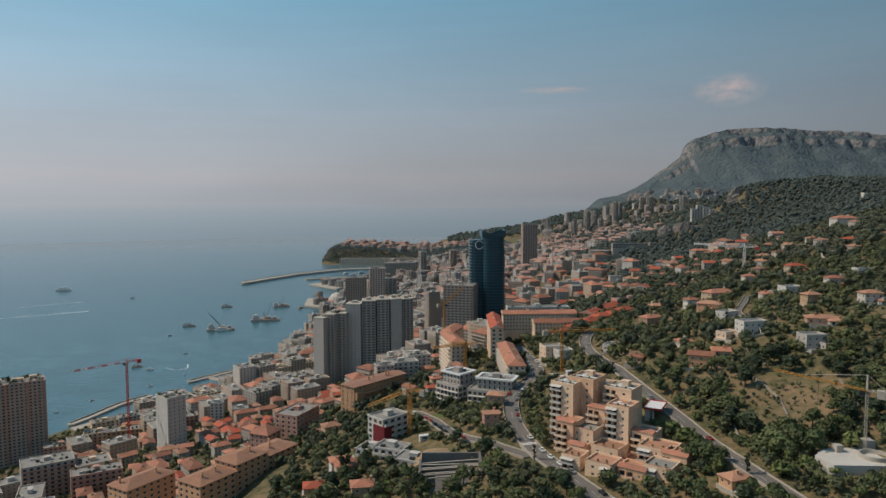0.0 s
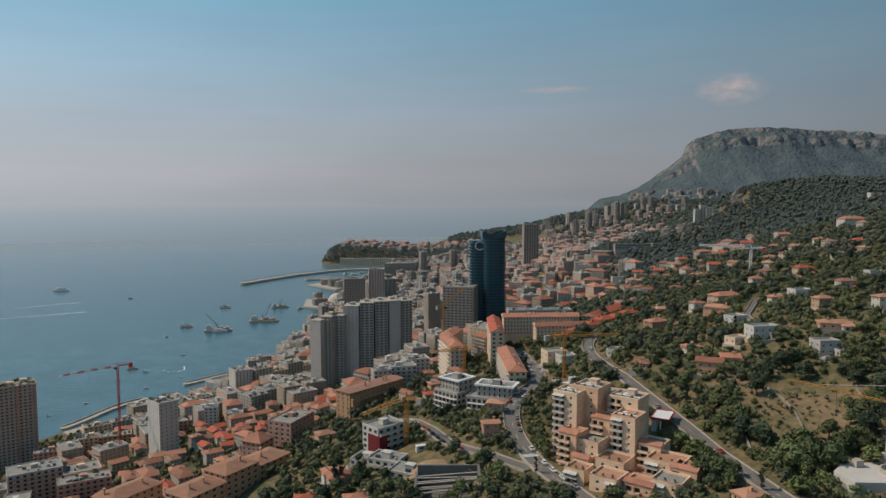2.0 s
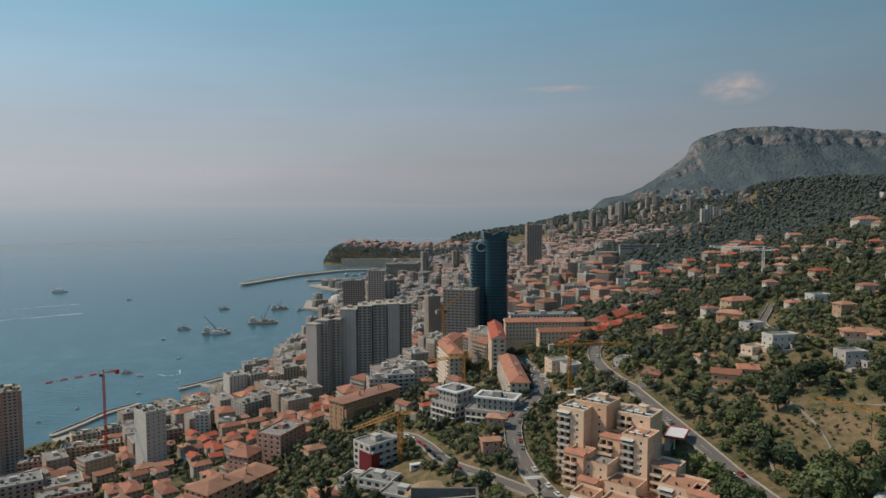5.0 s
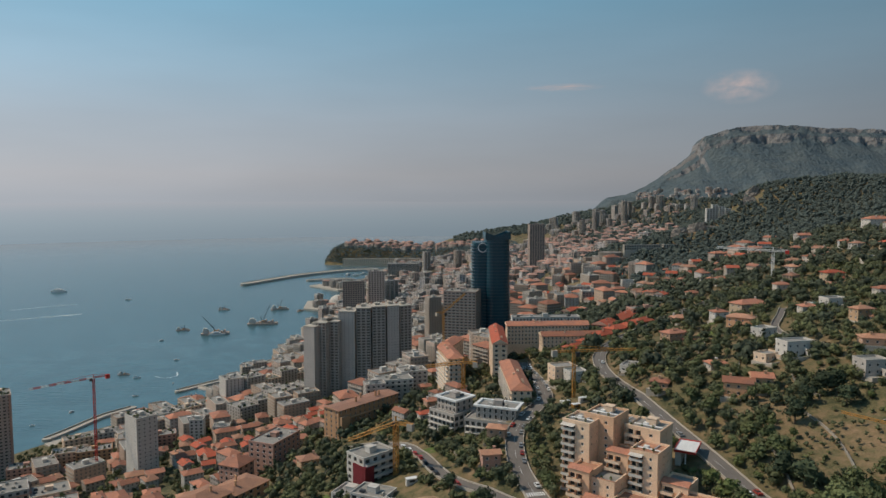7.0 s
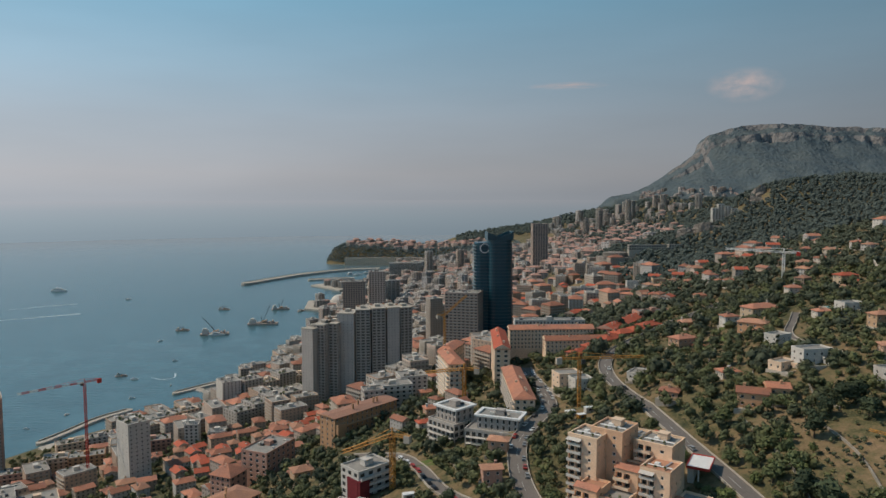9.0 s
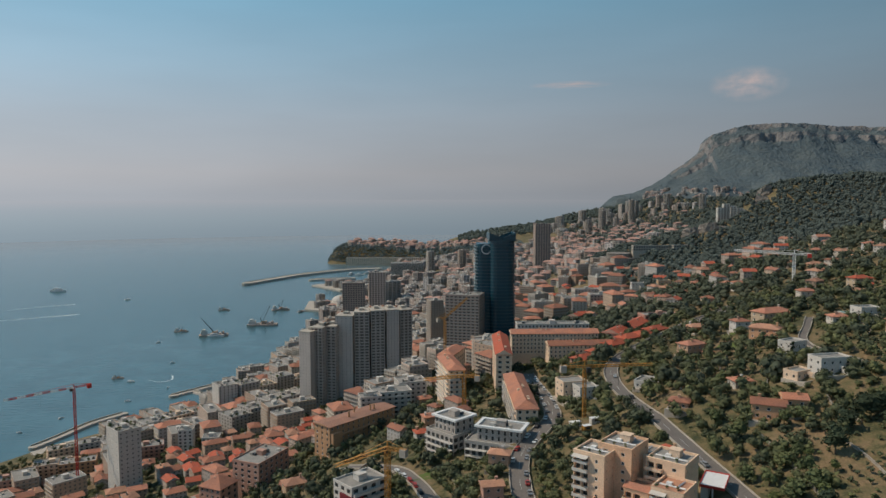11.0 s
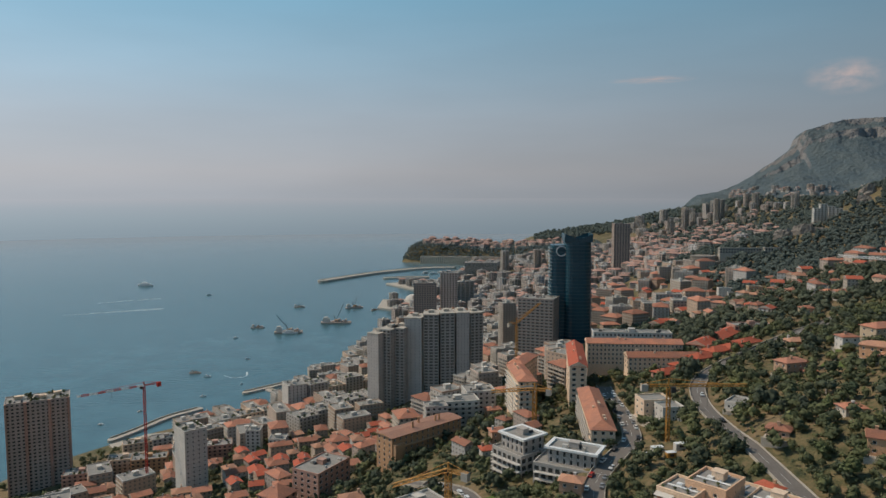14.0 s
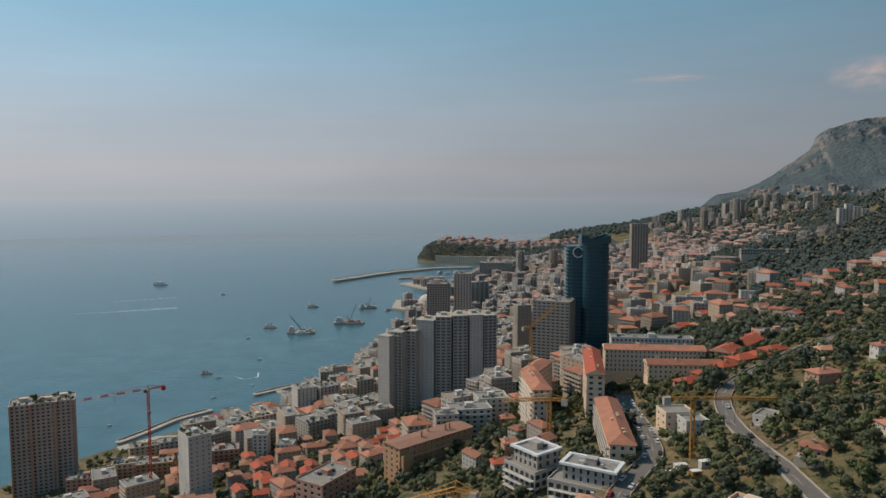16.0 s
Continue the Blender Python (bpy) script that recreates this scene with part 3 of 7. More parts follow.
# ---- planting ----
def crown_mesh(name, seed, spread_xy, height, leaves, size, lobes, mat, base=0.35):
    """A crown of many small leaf clumps set on uneven lobes, with gaps between them."""
    r = np.random.RandomState(seed)
    v, f = [], []
    centers = []
    for _ in range(lobes):
        a, q = r.uniform(0, 2 * np.pi), r.uniform(0.05, 0.55) * spread_xy
        centers.append((q * np.cos(a), q * np.sin(a), height * r.uniform(base + 0.12, 0.80) * (1.08 - 0.25 * q / spread_xy), spread_xy * r.uniform(0.42, 0.60)))
    for i in range(leaves):
        cx, cy, cz, rad = centers[i % lobes]
        d = r.normal(size=3)
        d /= np.linalg.norm(d)
        p = np.array((cx, cy, cz)) + d * rad * r.uniform(0.72, 1.08) * np.array((1, 1, 0.8))
        u = np.cross(d, r.normal(size=3))
        u /= np.linalg.norm(u)
        w = np.cross(d + r.normal(size=3) * 0.5, u)
        w /= np.linalg.norm(w)
        s = size * r.uniform(0.6, 1.3)
        k = len(v)
        v += [tuple(p - u * s), tuple(p - w * s * 0.7 + d * s * 0.3), tuple(p + u * s), tuple(p + w * s * 0.7 + d * s * 0.2)]
        f += [(k, k + 1, k + 2), (k, k + 2, k + 3)]
    for cx, cy, cz, rad in centers:
        k = len(v)
        rr = rad * 0.78
        v += [(cx + rr, cy, cz), (cx, cy + rr, cz), (cx - rr, cy, cz), (cx, cy - rr, cz), (cx, cy, cz + rr * 0.8), (cx, cy, cz - rr * 0.7)]
        for a, b in ((0, 1), (1, 2), (2, 3), (3, 0)):
            f += [(k + a, k + b, k + 4), (k + b, k + a, k + 5)]
    me = bpy.data.meshes.new(name)
    me.from_pydata(v, [], f)
    me.materials.append(mat)
    return me


SHRUB = crown_mesh("roof_shrub", 40, 1.9, 2.6, 110, 0.30, 5, LEAF, 0.0)

# ---- buildings ----
def pane_mesh(w, h):
    s = Shape()
    f = 0.11
    o = [(0, -0.06, 0), (w, -0.06, 0), (w, -0.06, h), (0, -0.06, h)]
    i = [(f, -0.06, f), (w - f, -0.06, f), (w - f, -0.06, h - f), (f, -0.06, h - f)]
    g = [(x, 0.04, z) for x, _, z in i]
    b = [(x, 0.10, z) for x, _, z in o]
    s.v = o + i + g + b
    for e in range(4):
        k = (e + 1) % 4
        s.f += [(e, k, 4 + k, 4 + e), (4 + e, 4 + k, 8 + k, 8 + e), (12 + e, 12 + k, k, e)]
        s.s += [1, 1, 1]
    s.f.append((8, 9, 10, 11))
    s.s.append(0)
    return s.mesh("window", GLASS, WHITEPAINT)


PANES = {}


def windows(root, places):
    for p, u, w, h in places:
        key = (round(w, 1), round(h, 1))
        if key not in PANES:
            PANES[key] = pane_mesh(*key)
        m = Matrix.Translation(p) @ Matrix(((u.x, -u.y, 0, 0), (u.y, u.x, 0, 0), (0, 0, 1, 0), (0, 0, 0, 1)))
        part("window", PANES[key], None, root, m=m @ Matrix.Translation((0, -0.12, 0)))


def balcony_mesh(w, d, mat, solid=True):
    s = Shape()
    s.box(0, -d, -0.12, w, 0, 0.08)
    if solid:
        s.box(0, -d, 0.08, w, -d + 0.14, 1.0)
        s.box(0, -d + 0.14, 0.08, 0.12, 0, 1.0)
        s.box(w - 0.12, -d + 0.14, 0.08, w, 0, 1.0)
    else:
        s.box(0, -d, 0.92, w, -d + 0.08, 1.0)
        for i in range(int(w / 1.2) + 1):
            s.box(i * 1.2, -d + 0.01, 0.08, i * 1.2 + 0.07, -d + 0.07, 0.92)
    return s.mesh("balcony", mat)


def building(name, x, y, z, turn, w, d, floors, fh=3.1, wall=CREAM, roof="flat", roofmat=TERRACOTTA, label="", category="apartment building", bays=None,
             side_bays=None, balconies="", balmat=None, bal_depth=1.6, objs="fr", deep=8.0, ww=0.45, wh=0.55, clutter=True, group="", root=None, at=(0, 0, 0), rise=None, bal_from=0, solid=True, side_ww=None, garden=0):
    """A building of plan w by d about its middle; sides f(ront), r(ight), b(ack), l(eft). objs: the sides whose windows are parts of their own."""
    seed = random.Random(int(x * 13 + y * 7 + w))
    if root is None:
        root = thing(name, x, y, z, turn, label, category, group)
    ox, oy, oz = at
    h = floors * fh
    nx, ny = bays or max(2, round(w / 4)), side_bays or max(2, round(d / 4.5))
    c = [(ox - w / 2, oy - d / 2), (ox + w / 2, oy - d / 2), (ox + w / 2, oy + d / 2), (ox - w / 2, oy + d / 2)]
    s, places = Shape(), []
    for side, a, b, n in (("f", c[0], c[1], nx), ("r", c[1], c[2], ny), ("b", c[2], c[3], nx), ("l", c[3], c[0], ny)):
        s.facade(a, b, oz, oz + h, n, floors, side_ww if side_ww and side in "rl" else ww, wh, 0.3, 0, 1, places if side in objs else None)
        s.poly([(*a, oz - deep), (*b, oz - deep), (*b, oz), (*a, oz)])
    s.poly([(*p, oz + h) for p in c])
    part("wall", s, (wall, GLASS), root)
    windows(root, places)
    s = Shape()
    if roof == "flat":
        t = oz + h
        s.box(ox - w / 2 + 0.3, oy - d / 2 + 0.3, t + 0.004, ox + w / 2 - 0.3, oy + d / 2 - 0.3, t + 0.15, 1)
        for x0, y0, x1, y1 in ((-w / 2 - .1, -d / 2 - .1, w / 2 + .1, -d / 2 + .3), (-w / 2 - .1, d / 2 - .3, w / 2 + .1, d / 2 + .1), (-w / 2 - .1, -d / 2 + .3, -w / 2 + .3, d / 2 - .3), (w / 2 - .3, -d / 2 + .3, w / 2 + .1, d / 2 - .3)):
            s.box(ox + x0, oy + y0, t + 0.004, ox + x1, oy + y1, t + 0.9, 0)
        part("roof", s, (wall, ROOFDECK), root)
        if clutter:
            for _ in range(max(2, int(w * d / 70))):
                k = Shape()
                a, b = seed.uniform(1, 2.6), seed.uniform(1, 2.2)
                px, py = ox + seed.uniform(-w / 2 + 2, w / 2 - 3), oy + seed.uniform(-d / 2 + 2, d / 2 - 3)
                k.box(px, py, t + 0.15, px + a, py + b, t + 0.15 + seed.uniform(0.7, 1.6))
                k.box(px + 0.2, py + 0.2, t + 0.15, px + a - 0.2, py + b - 0.2, t + 1.9 * seed.uniform(0.5, 1))
                part("roof_unit", k, seed.choice((CONCRETE, WHITE, DARKMETAL)), root)
            for _ in range(garden):
                part("roof_shrub", SHRUB, None, root, m=pose(ox + seed.uniform(-w / 2 + 1.2, w / 2 - 1.2), oy + seed.choice((-1, 1)) * seed.uniform(d * 0.25, d / 2 - 1.2), t + 0.1, 0, 0, seed.uniform(0, 360)) @ Matrix.Diagonal([seed.uniform(0.5, 1.1)] * 3 + [1]))
            k = Shape()
            k.box(ox - 2.2, oy - 1.8, t + 0.1, ox + 2.2, oy + 1.8, t + 2.7)
            k.box(ox - 2.4, oy - 2.0, t + 2.7, ox + 2.4, oy + 2.0, t + 2.9)
            part("stair_house", k, wall, root)
    else:
        s.hip(ox - w / 2, oy - d / 2, ox + w / 2, oy + d / 2, oz + h + 0.26, rise or min(w, d) * 0.2, 0.7, roof == "gable", 0, 1)
        part("roof", s, (roofmat, wall), root)
        for _ in range(max(1, int(max(w, d) / 12))):
            k = Shape()
            if w >= d:
                px, py = ox + seed.uniform(-w * 0.4, w * 0.4), oy + seed.choice((-1, 1)) * d * 0.15
            else:
                px, py = ox + seed.choice((-1, 1)) * w * 0.15, oy + seed.uniform(-d * 0.4, d * 0.4)
            k.box(px - .5, py - .4, oz + h, px + .5, py + .4, oz + h + min(w, d) * 0.2 + 1.2)
            k.box(px - .65, py - .55, oz + h + min(w, d) * 0.2 + 1.2, px + .65, py + .55, oz + h + min(w, d) * 0.2 + 1.4)
            part("chimney", k, wall, root)
    for side in balconies:
        length = w if side in "fb" else d
        me = balcony_mesh(length * 0.94, bal_depth, balmat or wall, solid)
        for j in range(bal_from, floors):
            if side == "f":
                m = pose(ox - length * 0.47, oy - d / 2, oz + j * fh + 0.1)
            elif side == "r":
                m = pose(ox + w / 2, oy - length * 0.47, oz + j * fh + 0.1, 0, 0, 90)
            elif side == "l":
                m = pose(ox - w / 2, oy + length * 0.47, oz + j * fh + 0.1, 0, 0, -90)
            else:
                m = pose(ox + length * 0.47, oy + d / 2, oz + j * fh + 0.1, 0, 0, 180)
            part("balcony", me, None, root, m=m)
    return root


def odeon():
    """The dark teal double tower with its notched crown and pale balcony ends."""
    root = thing("glass_tower", 51, 812, 74, 4, "very tall dark teal glass double tower with notched crown", "skyscraper")
    fh, floors = 3.42, 40

    def lobe(cx, cy, rx, ry, n=28):
        return [(cx + rx * math.copysign(abs(math.cos(a)) ** 0.55, math.cos(a)), cy + ry * math.copysign(abs(math.sin(a)) ** 0.55, math.sin(a))) for a in np.linspace(0, 2 * math.pi, n, endpoint=False)]

    for name, cx, cy, rx, ry, n in (("left_shaft", -9.5, 1, 10.3, 12, floors), ("right_shaft", 6.2, -2, 13.2, 14, floors + 1)):
        s = Shape()
        s.prism(lobe(cx, cy, rx, ry), -12, n * fh)
        part(name, s, TEALGLASS, root)
        band = Shape()
        band.prism(lobe(cx, cy, rx + 0.35, ry + 0.35), 0, 0.55)
        band.prism(lobe(cx, cy, rx + 0.1, ry + 0.1), -0.3, 0)
        me = band.mesh("floor_band", material(name + "_bands", (0.02, 0.075, 0.095), 0.35, None, 0.1, 0.4, 0.6))
        for j in range(1, n):
            part("floor_band", me, None, root, m=pose(0, 0, j * fh))
    # crown: two raking screens that leave a notch between them
    s = Shape()
    t = (floors + 1) * fh
    for x0, x1, z0, z1 in ((-7.0, 5.6, 7.5, 3.0), (6.4, 19.3, 3.2, 8.0)):
        for yy in (-16.0, 11.6):
            s.poly([(x0, yy, t - 0.1), (x1, yy, t - 0.1), (x1, yy, t + z1), (x0, yy, t + z0)])
            s.poly([(x1, yy + 0.8, t - 0.1), (x0, yy + 0.8, t - 0.1), (x0, yy + 0.8, t + z0), (x1, yy + 0.8, t + z1)])
            s.poly([(x0, yy, t + z0), (x1, yy, t + z1), (x1, yy + 0.8, t + z1), (x0, yy + 0.8, t + z0)])
        xe, ze = (x0, z0) if x0 < 0 else (x1, z1)
        s.box(xe - 0.4, -15.2, t - 0.1, xe + 0.4, 11.6, t + ze)
    part("crown", s, TEALGLASS, root)
    # a pale ring terrace on the lower lobe
    s = Shape()
    for k in range(24):
        a0, a1 = 2 * math.pi * k / 24, 2 * math.pi * (k + 1) / 24
        for r0, r1, z0, z1 in ((4.2, 5.2, 0, 1.2),):
            s.poly([(-10 + r1 * math.cos(a0), -11.4, t - 9 + r1 * math.sin(a0)), (-10 + r1 * math.cos(a1), -11.4, t - 9 + r1 * math.sin(a1)), (-10 + r0 * math.cos(a1), -11.4, t - 9 + r0 * math.sin(a1)), (-10 + r0 * math.cos(a0), -11.4, t - 9 + r0 * math.sin(a0))])
            s.poly([(-10 + r1 * math.cos(a0), -11.4, t - 9 + r1 * math.sin(a0)), (-10 + r1 * math.cos(a0), -9, t - 9 + r1 * math.sin(a0)), (-10 + r1 * math.cos(a1), -9, t - 9 + r1 * math.sin(a1)), (-10 + r1 * math.cos(a1), -11.4, t - 9 + r1 * math.sin(a1))])
    part("sky_terrace", s, WHITEPAINT, root, "pale ring-shaped terrace")
    slab = Shape()
    slab.box(-1.0, -7, 0, 2.2, 7, 0.5)
    slab.box(-1.0, -7, 0.5, -0.85, 7, 1.4)
    me = slab.mesh("balcony", material("pale_balconies", (0.24, 0.30, 0.32), 0.6, None, 0.1, 0.4, 1))
    for j in range(2, floors):
        part("balcony", me, None, root, m=pose(-20.6, -3, j * fh))
        if j < floors - 3:
            part("balcony", me, None, root, m=pose(20.2, 2, j * fh, 0, 0, 180))


odeon()


def slab_tower():
    """A cluster of joined grey residential slabs in a shallow curve, plain fins between balcony columns."""
    root = thing("slab_tower", -95, 800, 56, 0, "tall cluster of joined grey concrete residential slabs", "high-rise")
    plan = ((-36, -35, 13, 26, 72, -24, 0), (-27, -27, 13, 30, 75, -16, 1), (-17.5, -21, 14, 28, 75, -10, 1), (-5, -14, 17, 26, 84, -4, 0),
            (10, -10, 15, 26, 87, 6, 1), (24, -6, 14, 26, 88, 14, 1), (37, 0, 13, 28, 88, 20, 0), (50, 4, 13, 22, 87, 26, 1))
    for x, y, w, d, h, turn, busy in plan:
        floors = int(h / 2.95)
        s = Shape()
        c = [(-w / 2, -d / 2), (w / 2, -d / 2), (w / 2, d / 2), (-w / 2, d / 2)]
        for k in range(4):
            a, b = c[k], c[(k + 1) % 4]
            if k == 0 and busy:
                s.facade(a, b, 0, h, 3, floors, 0.66, 0.62, 0.9, 0, 1)
            elif k == 0:
                s.facade(a, b, 0, h, 4, floors, 0.2, 0.4, 0.2, 0, 1)
            else:
                s.facade(a, b, 0, h, 5, floors, 0.24, 0.42, 0.2, 0, 1)
            s.poly([(*a, -14), (*b, -14), (*b, 0), (*a, 0)])
        s.poly([(*p, h) for p in c])
        wing = part("wing", s, (SLABPALE if not busy else SLABGREY, SHUTTER), root, m=pose(x, y, 0, 0, 0, turn))
        if busy:
            me = balcony_mesh(w * 0.9, 1.1, SLABGREY)
            for j in range(1, floors):
                part("balcony", me, None, wing, m=pose(-w * 0.45, -d / 2, j * h / floors))
        r = Shape()
        r.box(-w / 2 - .2, -d / 2 - .2, h + .004, w / 2 + .2, d / 2 + .2, h + 1.1)
        r.box(-2.6, -4, h + 1.1, 2.6, 3, h + 3.6, 0)
        r.box(-w / 2 + 1, d / 2 - 6, h + 1.1, -w / 2 + 3, d / 2 - 3, h + 2.4, 1)
        part("roof_plant", r, (CONCRETE, TERRACOTTA_OLD), wing)


slab_tower()

# brown twin of the glass tower's foot
building("residential_tower", 20, 792, 78, -14, 35, 26, 27, 3.05, BROWNWALL, "flat", label="brown concrete residential tower with loggia rows", category="high-rise", bays=8, side_bays=4, ww=0.6, wh=0.42, objs="", deep=14, balconies="f", balmat=GREYDARK, bal_depth=0.9)
building("residential_tower", 203, 1645, 84, 5, 34, 24, 36, 3.1, BROWNWALL, "flat", label="slender grey-brown residential tower standing in the town", category="high-rise", bays=6, ww=0.6, objs="", deep=14)
lefttower = building("residential_tower", -405, 649, 8, 36, 48, 24, 26, 3.05, ROSEWALL, "flat", label="broad brown tower with arched loggias and a roof garden", category="high-rise", bays=13, side_bays=4, ww=0.5, wh=0.45, objs="", deep=14, balconies="f", balmat=ROSEWALL, bal_depth=1.0, garden=26, side_ww=0.3)
for px, pw in ((-23.4, 1.4), (-9.2, 2.2), (8.4, 2.2), (22.6, 1.6)):
    s = Shape()
    s.box(px - pw / 2, -14.2, -10, px + pw / 2, -12.004, 80.2)
    part("pier", s, PINK, lefttower)
building("residential_tower", -227.7, 572, 49, -42, 20.3, 16, 15, 3.1, WHITE, "flat", label="white slab tower with small square windows", category="high-rise", bays=3, side_bays=4, ww=0.16, side_ww=0.34, wh=0.4, objs="fr", deep=12, garden=9)

building("residential_tower", -136, 1082, 30, 8, 32, 22, 34, 3.1, BROWNWALL, "flat", label="dark brown residential tower behind the grey slabs", category="high-rise", bays=9, ww=0.62, objs="", deep=20)
building("residential_tower", -104, 1096, 34, 8, 24, 24, 37, 3.1, ROSEWALL, "flat", label="rose residential tower joined behind the brown one", category="high-rise", bays=6, ww=0.5, objs="", deep=20)
building("hotel", -136, 2185, 18, 3, 96, 40, 11, 3.4, GREYWALL, "flat", label="broad pale terraced hotel above the harbour", category="hotel", bays=24, ww=0.7, objs="", deep=20, balconies="f", balmat=WHITE)
building("harbour_building", -250, 2652, 3, 0, 285, 26, 6, 4.2, CREAM, "flat", label="long beige harbour building at the foot of the rock", category="harbour building", bays=40, side_bays=4, ww=0.4, objs="", deep=8)

# ---- near buildings ----
# roof garden of the broad tower
lt = thing("roof_garden", -405, 649, 8 + 26 * 3.05 + 0.15, 36, "roof garden with small pavilions on the broad tower", "roof garden")
for px, py, s1 in ((-14, 2, 3.2), (4, -3, 2.4), (15, 3, 2.8)):
    s = Shape()
    s.box(px - s1, py - 2, 0, px + s1, py + 2, 2.6)
    s.box(px - s1 - .4, py - 2.4, 2.6, px + s1 + .4, py + 2.4, 2.9)
    part("pavilion", s, CREAM, lt)
part("crown", crown_mesh("crown", 77, 2.6, 8, 300, 0.5, 8, LEAF, 0.1), None, lt, m=pose(-6, -2, 0))
OCCUPIED = [(51, 812, 30), (-95, 800, 62), (20, 792, 26), (203, 1645, 26), (-408, 646, 34), (-228, 572, 18), (-136, 1082, 26), (-104, 1096, 22), (-160, 2185, 36), (-110, 2185, 36)]


def block(name, x, y, turn, w, d, floors, z=None, **kw):
    """A building set on the hillside, whose plan is then kept free."""
    OCCUPIED.append((x, y, max(w, d) * 0.5 + 2))
    if abs(w - d) > 14:
        a = radians(turn) + (0 if w > d else math.pi / 2)
        for k in (-0.35, 0.35):
            OCCUPIED.append((x + math.cos(a) * max(w, d) * k, y + math.sin(a) * max(w, d) * k, min(w, d) * 0.6 + 3))
        OCCUPIED[-3] = (x, y, min(w, d) * 0.6 + 4)
    z = ground_at(x, y) if z is None else z
    return building(name, x, y, z, turn, w, d, floors, **kw)


WARM = material("warm_cream_render", (0.80, 0.57, 0.395), 0.88, (0.72, 0.48, 0.32), 0.10, 0.6, 2.5)
WARM_PEACH = material("pale_peach_render", (0.74, 0.47, 0.30), 0.88, (0.66, 0.40, 0.26), 0.10, 0.6, 2.5)


def terraced_block():
    """The stepped cream apartment block: blank warm walls, stacks of white-fronted balconies, tiled terraces."""
    cx, cy, cz, turn = 72, 308, 145, -38
    root = thing("terraced_apartments", cx, cy, cz, turn, "stepped cream and peach apartment block with tiled terraces", "apartment building")
    a = radians(-turn)
    # middle x, y, width, depth, top, share of the front that is balconies, side they stand on
    plan = ((55, 330, 12, 13, 177.5, 0.5, -1), (66, 333, 13, 14, 179, 0.0, 1), (75, 338, 12, 12, 174.5, 0.3, -1), (84, 328, 14, 13, 175.5, 0.45, -1), (80, 315, 11, 12, 171, 0.5, -1), (53, 317, 9, 11, 165, 0.7, -1),
            (62, 314, 11, 12, 163, 0.0, 1), (70, 321, 9, 10, 168, 0.7, -1), (70, 303, 13, 11, 158.5, 0.0, 1), (91, 310, 10, 11, 162.5, 0.5, -1), (93, 297, 15, 13, 160.5, 0.4, -1), (81, 296, 11, 12, 154, 0.6, -1), (61, 301, 11, 10, 152, 0.4, 1), (56, 308, 8, 8, 157, 0.8, -1), (84, 285, 12, 11, 152.5, 0.5, -1), (73, 289, 11, 10, 150.5, 0.6, -1),
            (62.8, 288, 12, 11, 157.5, 0.4, 1), (76.6, 283, 12, 10, 156.5, 0.6, -1), (88, 281, 12, 11, 158.5, 0.5, -1), (98.4, 288, 11, 11, 160.5, 0.4, -1), (51.3, 297, 9, 9, 157, 0.7, -1))
    OCCUPIED.extend(((92, 282, 12), (76, 279, 10), (62, 288, 9), (50, 300, 8)))
    plan = [(54 + (x - 49) * 0.87, y - 6, w * 0.95, d, top - (4.5 if top > 165 else 6.5), share, side) for x, y, w, d, top, share, side in plan]
    for i, (x, y, w, d, top, share, side) in enumerate(plan):
        dx, dy = x - cx, y - cy
        lx, ly = dx * math.cos(a) - dy * math.sin(a) + i * 0.013, dx * math.sin(a) + dy * math.cos(a) + i * 0.017
        OCCUPIED.append((x, y, 9))
        h = top - cz
        floors = max(2, round(h / 3.0))
        fh = 3.0
        wall = (WARM, WARM_PEACH, WARM, WARM, WARM, WARM_PEACH)[i % 6]
        x0, x1, y0, y1 = lx - w / 2, lx + w / 2, ly - d / 2, ly + d / 2
        s, places = Shape(), []
        bw = w * share
        b0, b1 = (x0, x0 + bw) if side < 0 else (x1 - bw, x1)
        if share < 1 and share > 0:
            q0, q1 = (b1, x1) if side < 0 else (x0, b0)
        else:
            q0, q1 = x0, x1
        zb = h - floors * fh
        if q1 - q0 > 3:
            s.facade((q0, y0), (q1, y0), zb, h, 2 if q1 - q0 > 8 else 1, floors, 0.2, 0.4, 0.25, 0, 1, places)
        else:
            s.poly([(q0, y0, zb), (q1, y0, zb), (q1, y0, h), (q0, y0, h)])
        if share:
            s.facade((b0, y0), (b1, y0), zb, h, max(1, round(bw / 3.2)), floors, 0.78, 0.74, 1.3, 0, 1, places)
        s.poly([(x0, y0, zb - 10), (x1, y0, zb - 10), (x1, y0, zb), (x0, y0, zb)])
        s.facade((x1, y0), (x1, y1), h - 9.0, h, 3, 3, 0.14, 0.32, 0.25, 0, 1)
        s.poly([(x1, y0, zb - 10), (x1, y1, zb - 10), (x1, y1, h - 9), (x1, y0, h - 9)])
        s.poly([(x1, y1, zb - 10), (x0, y1, zb - 10), (x0, y1, h), (x1, y1, h)])
        s.facade((x0, y1), (x0, y0), zb, h, 2, floors, 0.3, 0.42, 0.25, 0, 1)
        s.poly([(x0, y1, zb - 10), (x0, y0, zb - 10), (x0, y0, zb), (x0, y1, zb)])
        s.poly([(x0, y0, h), (x1, y0, h), (x1, y1, h), (x0, y1, h)])
        part("wall", s, (wall, GLASS), root)
        windows(root, places)
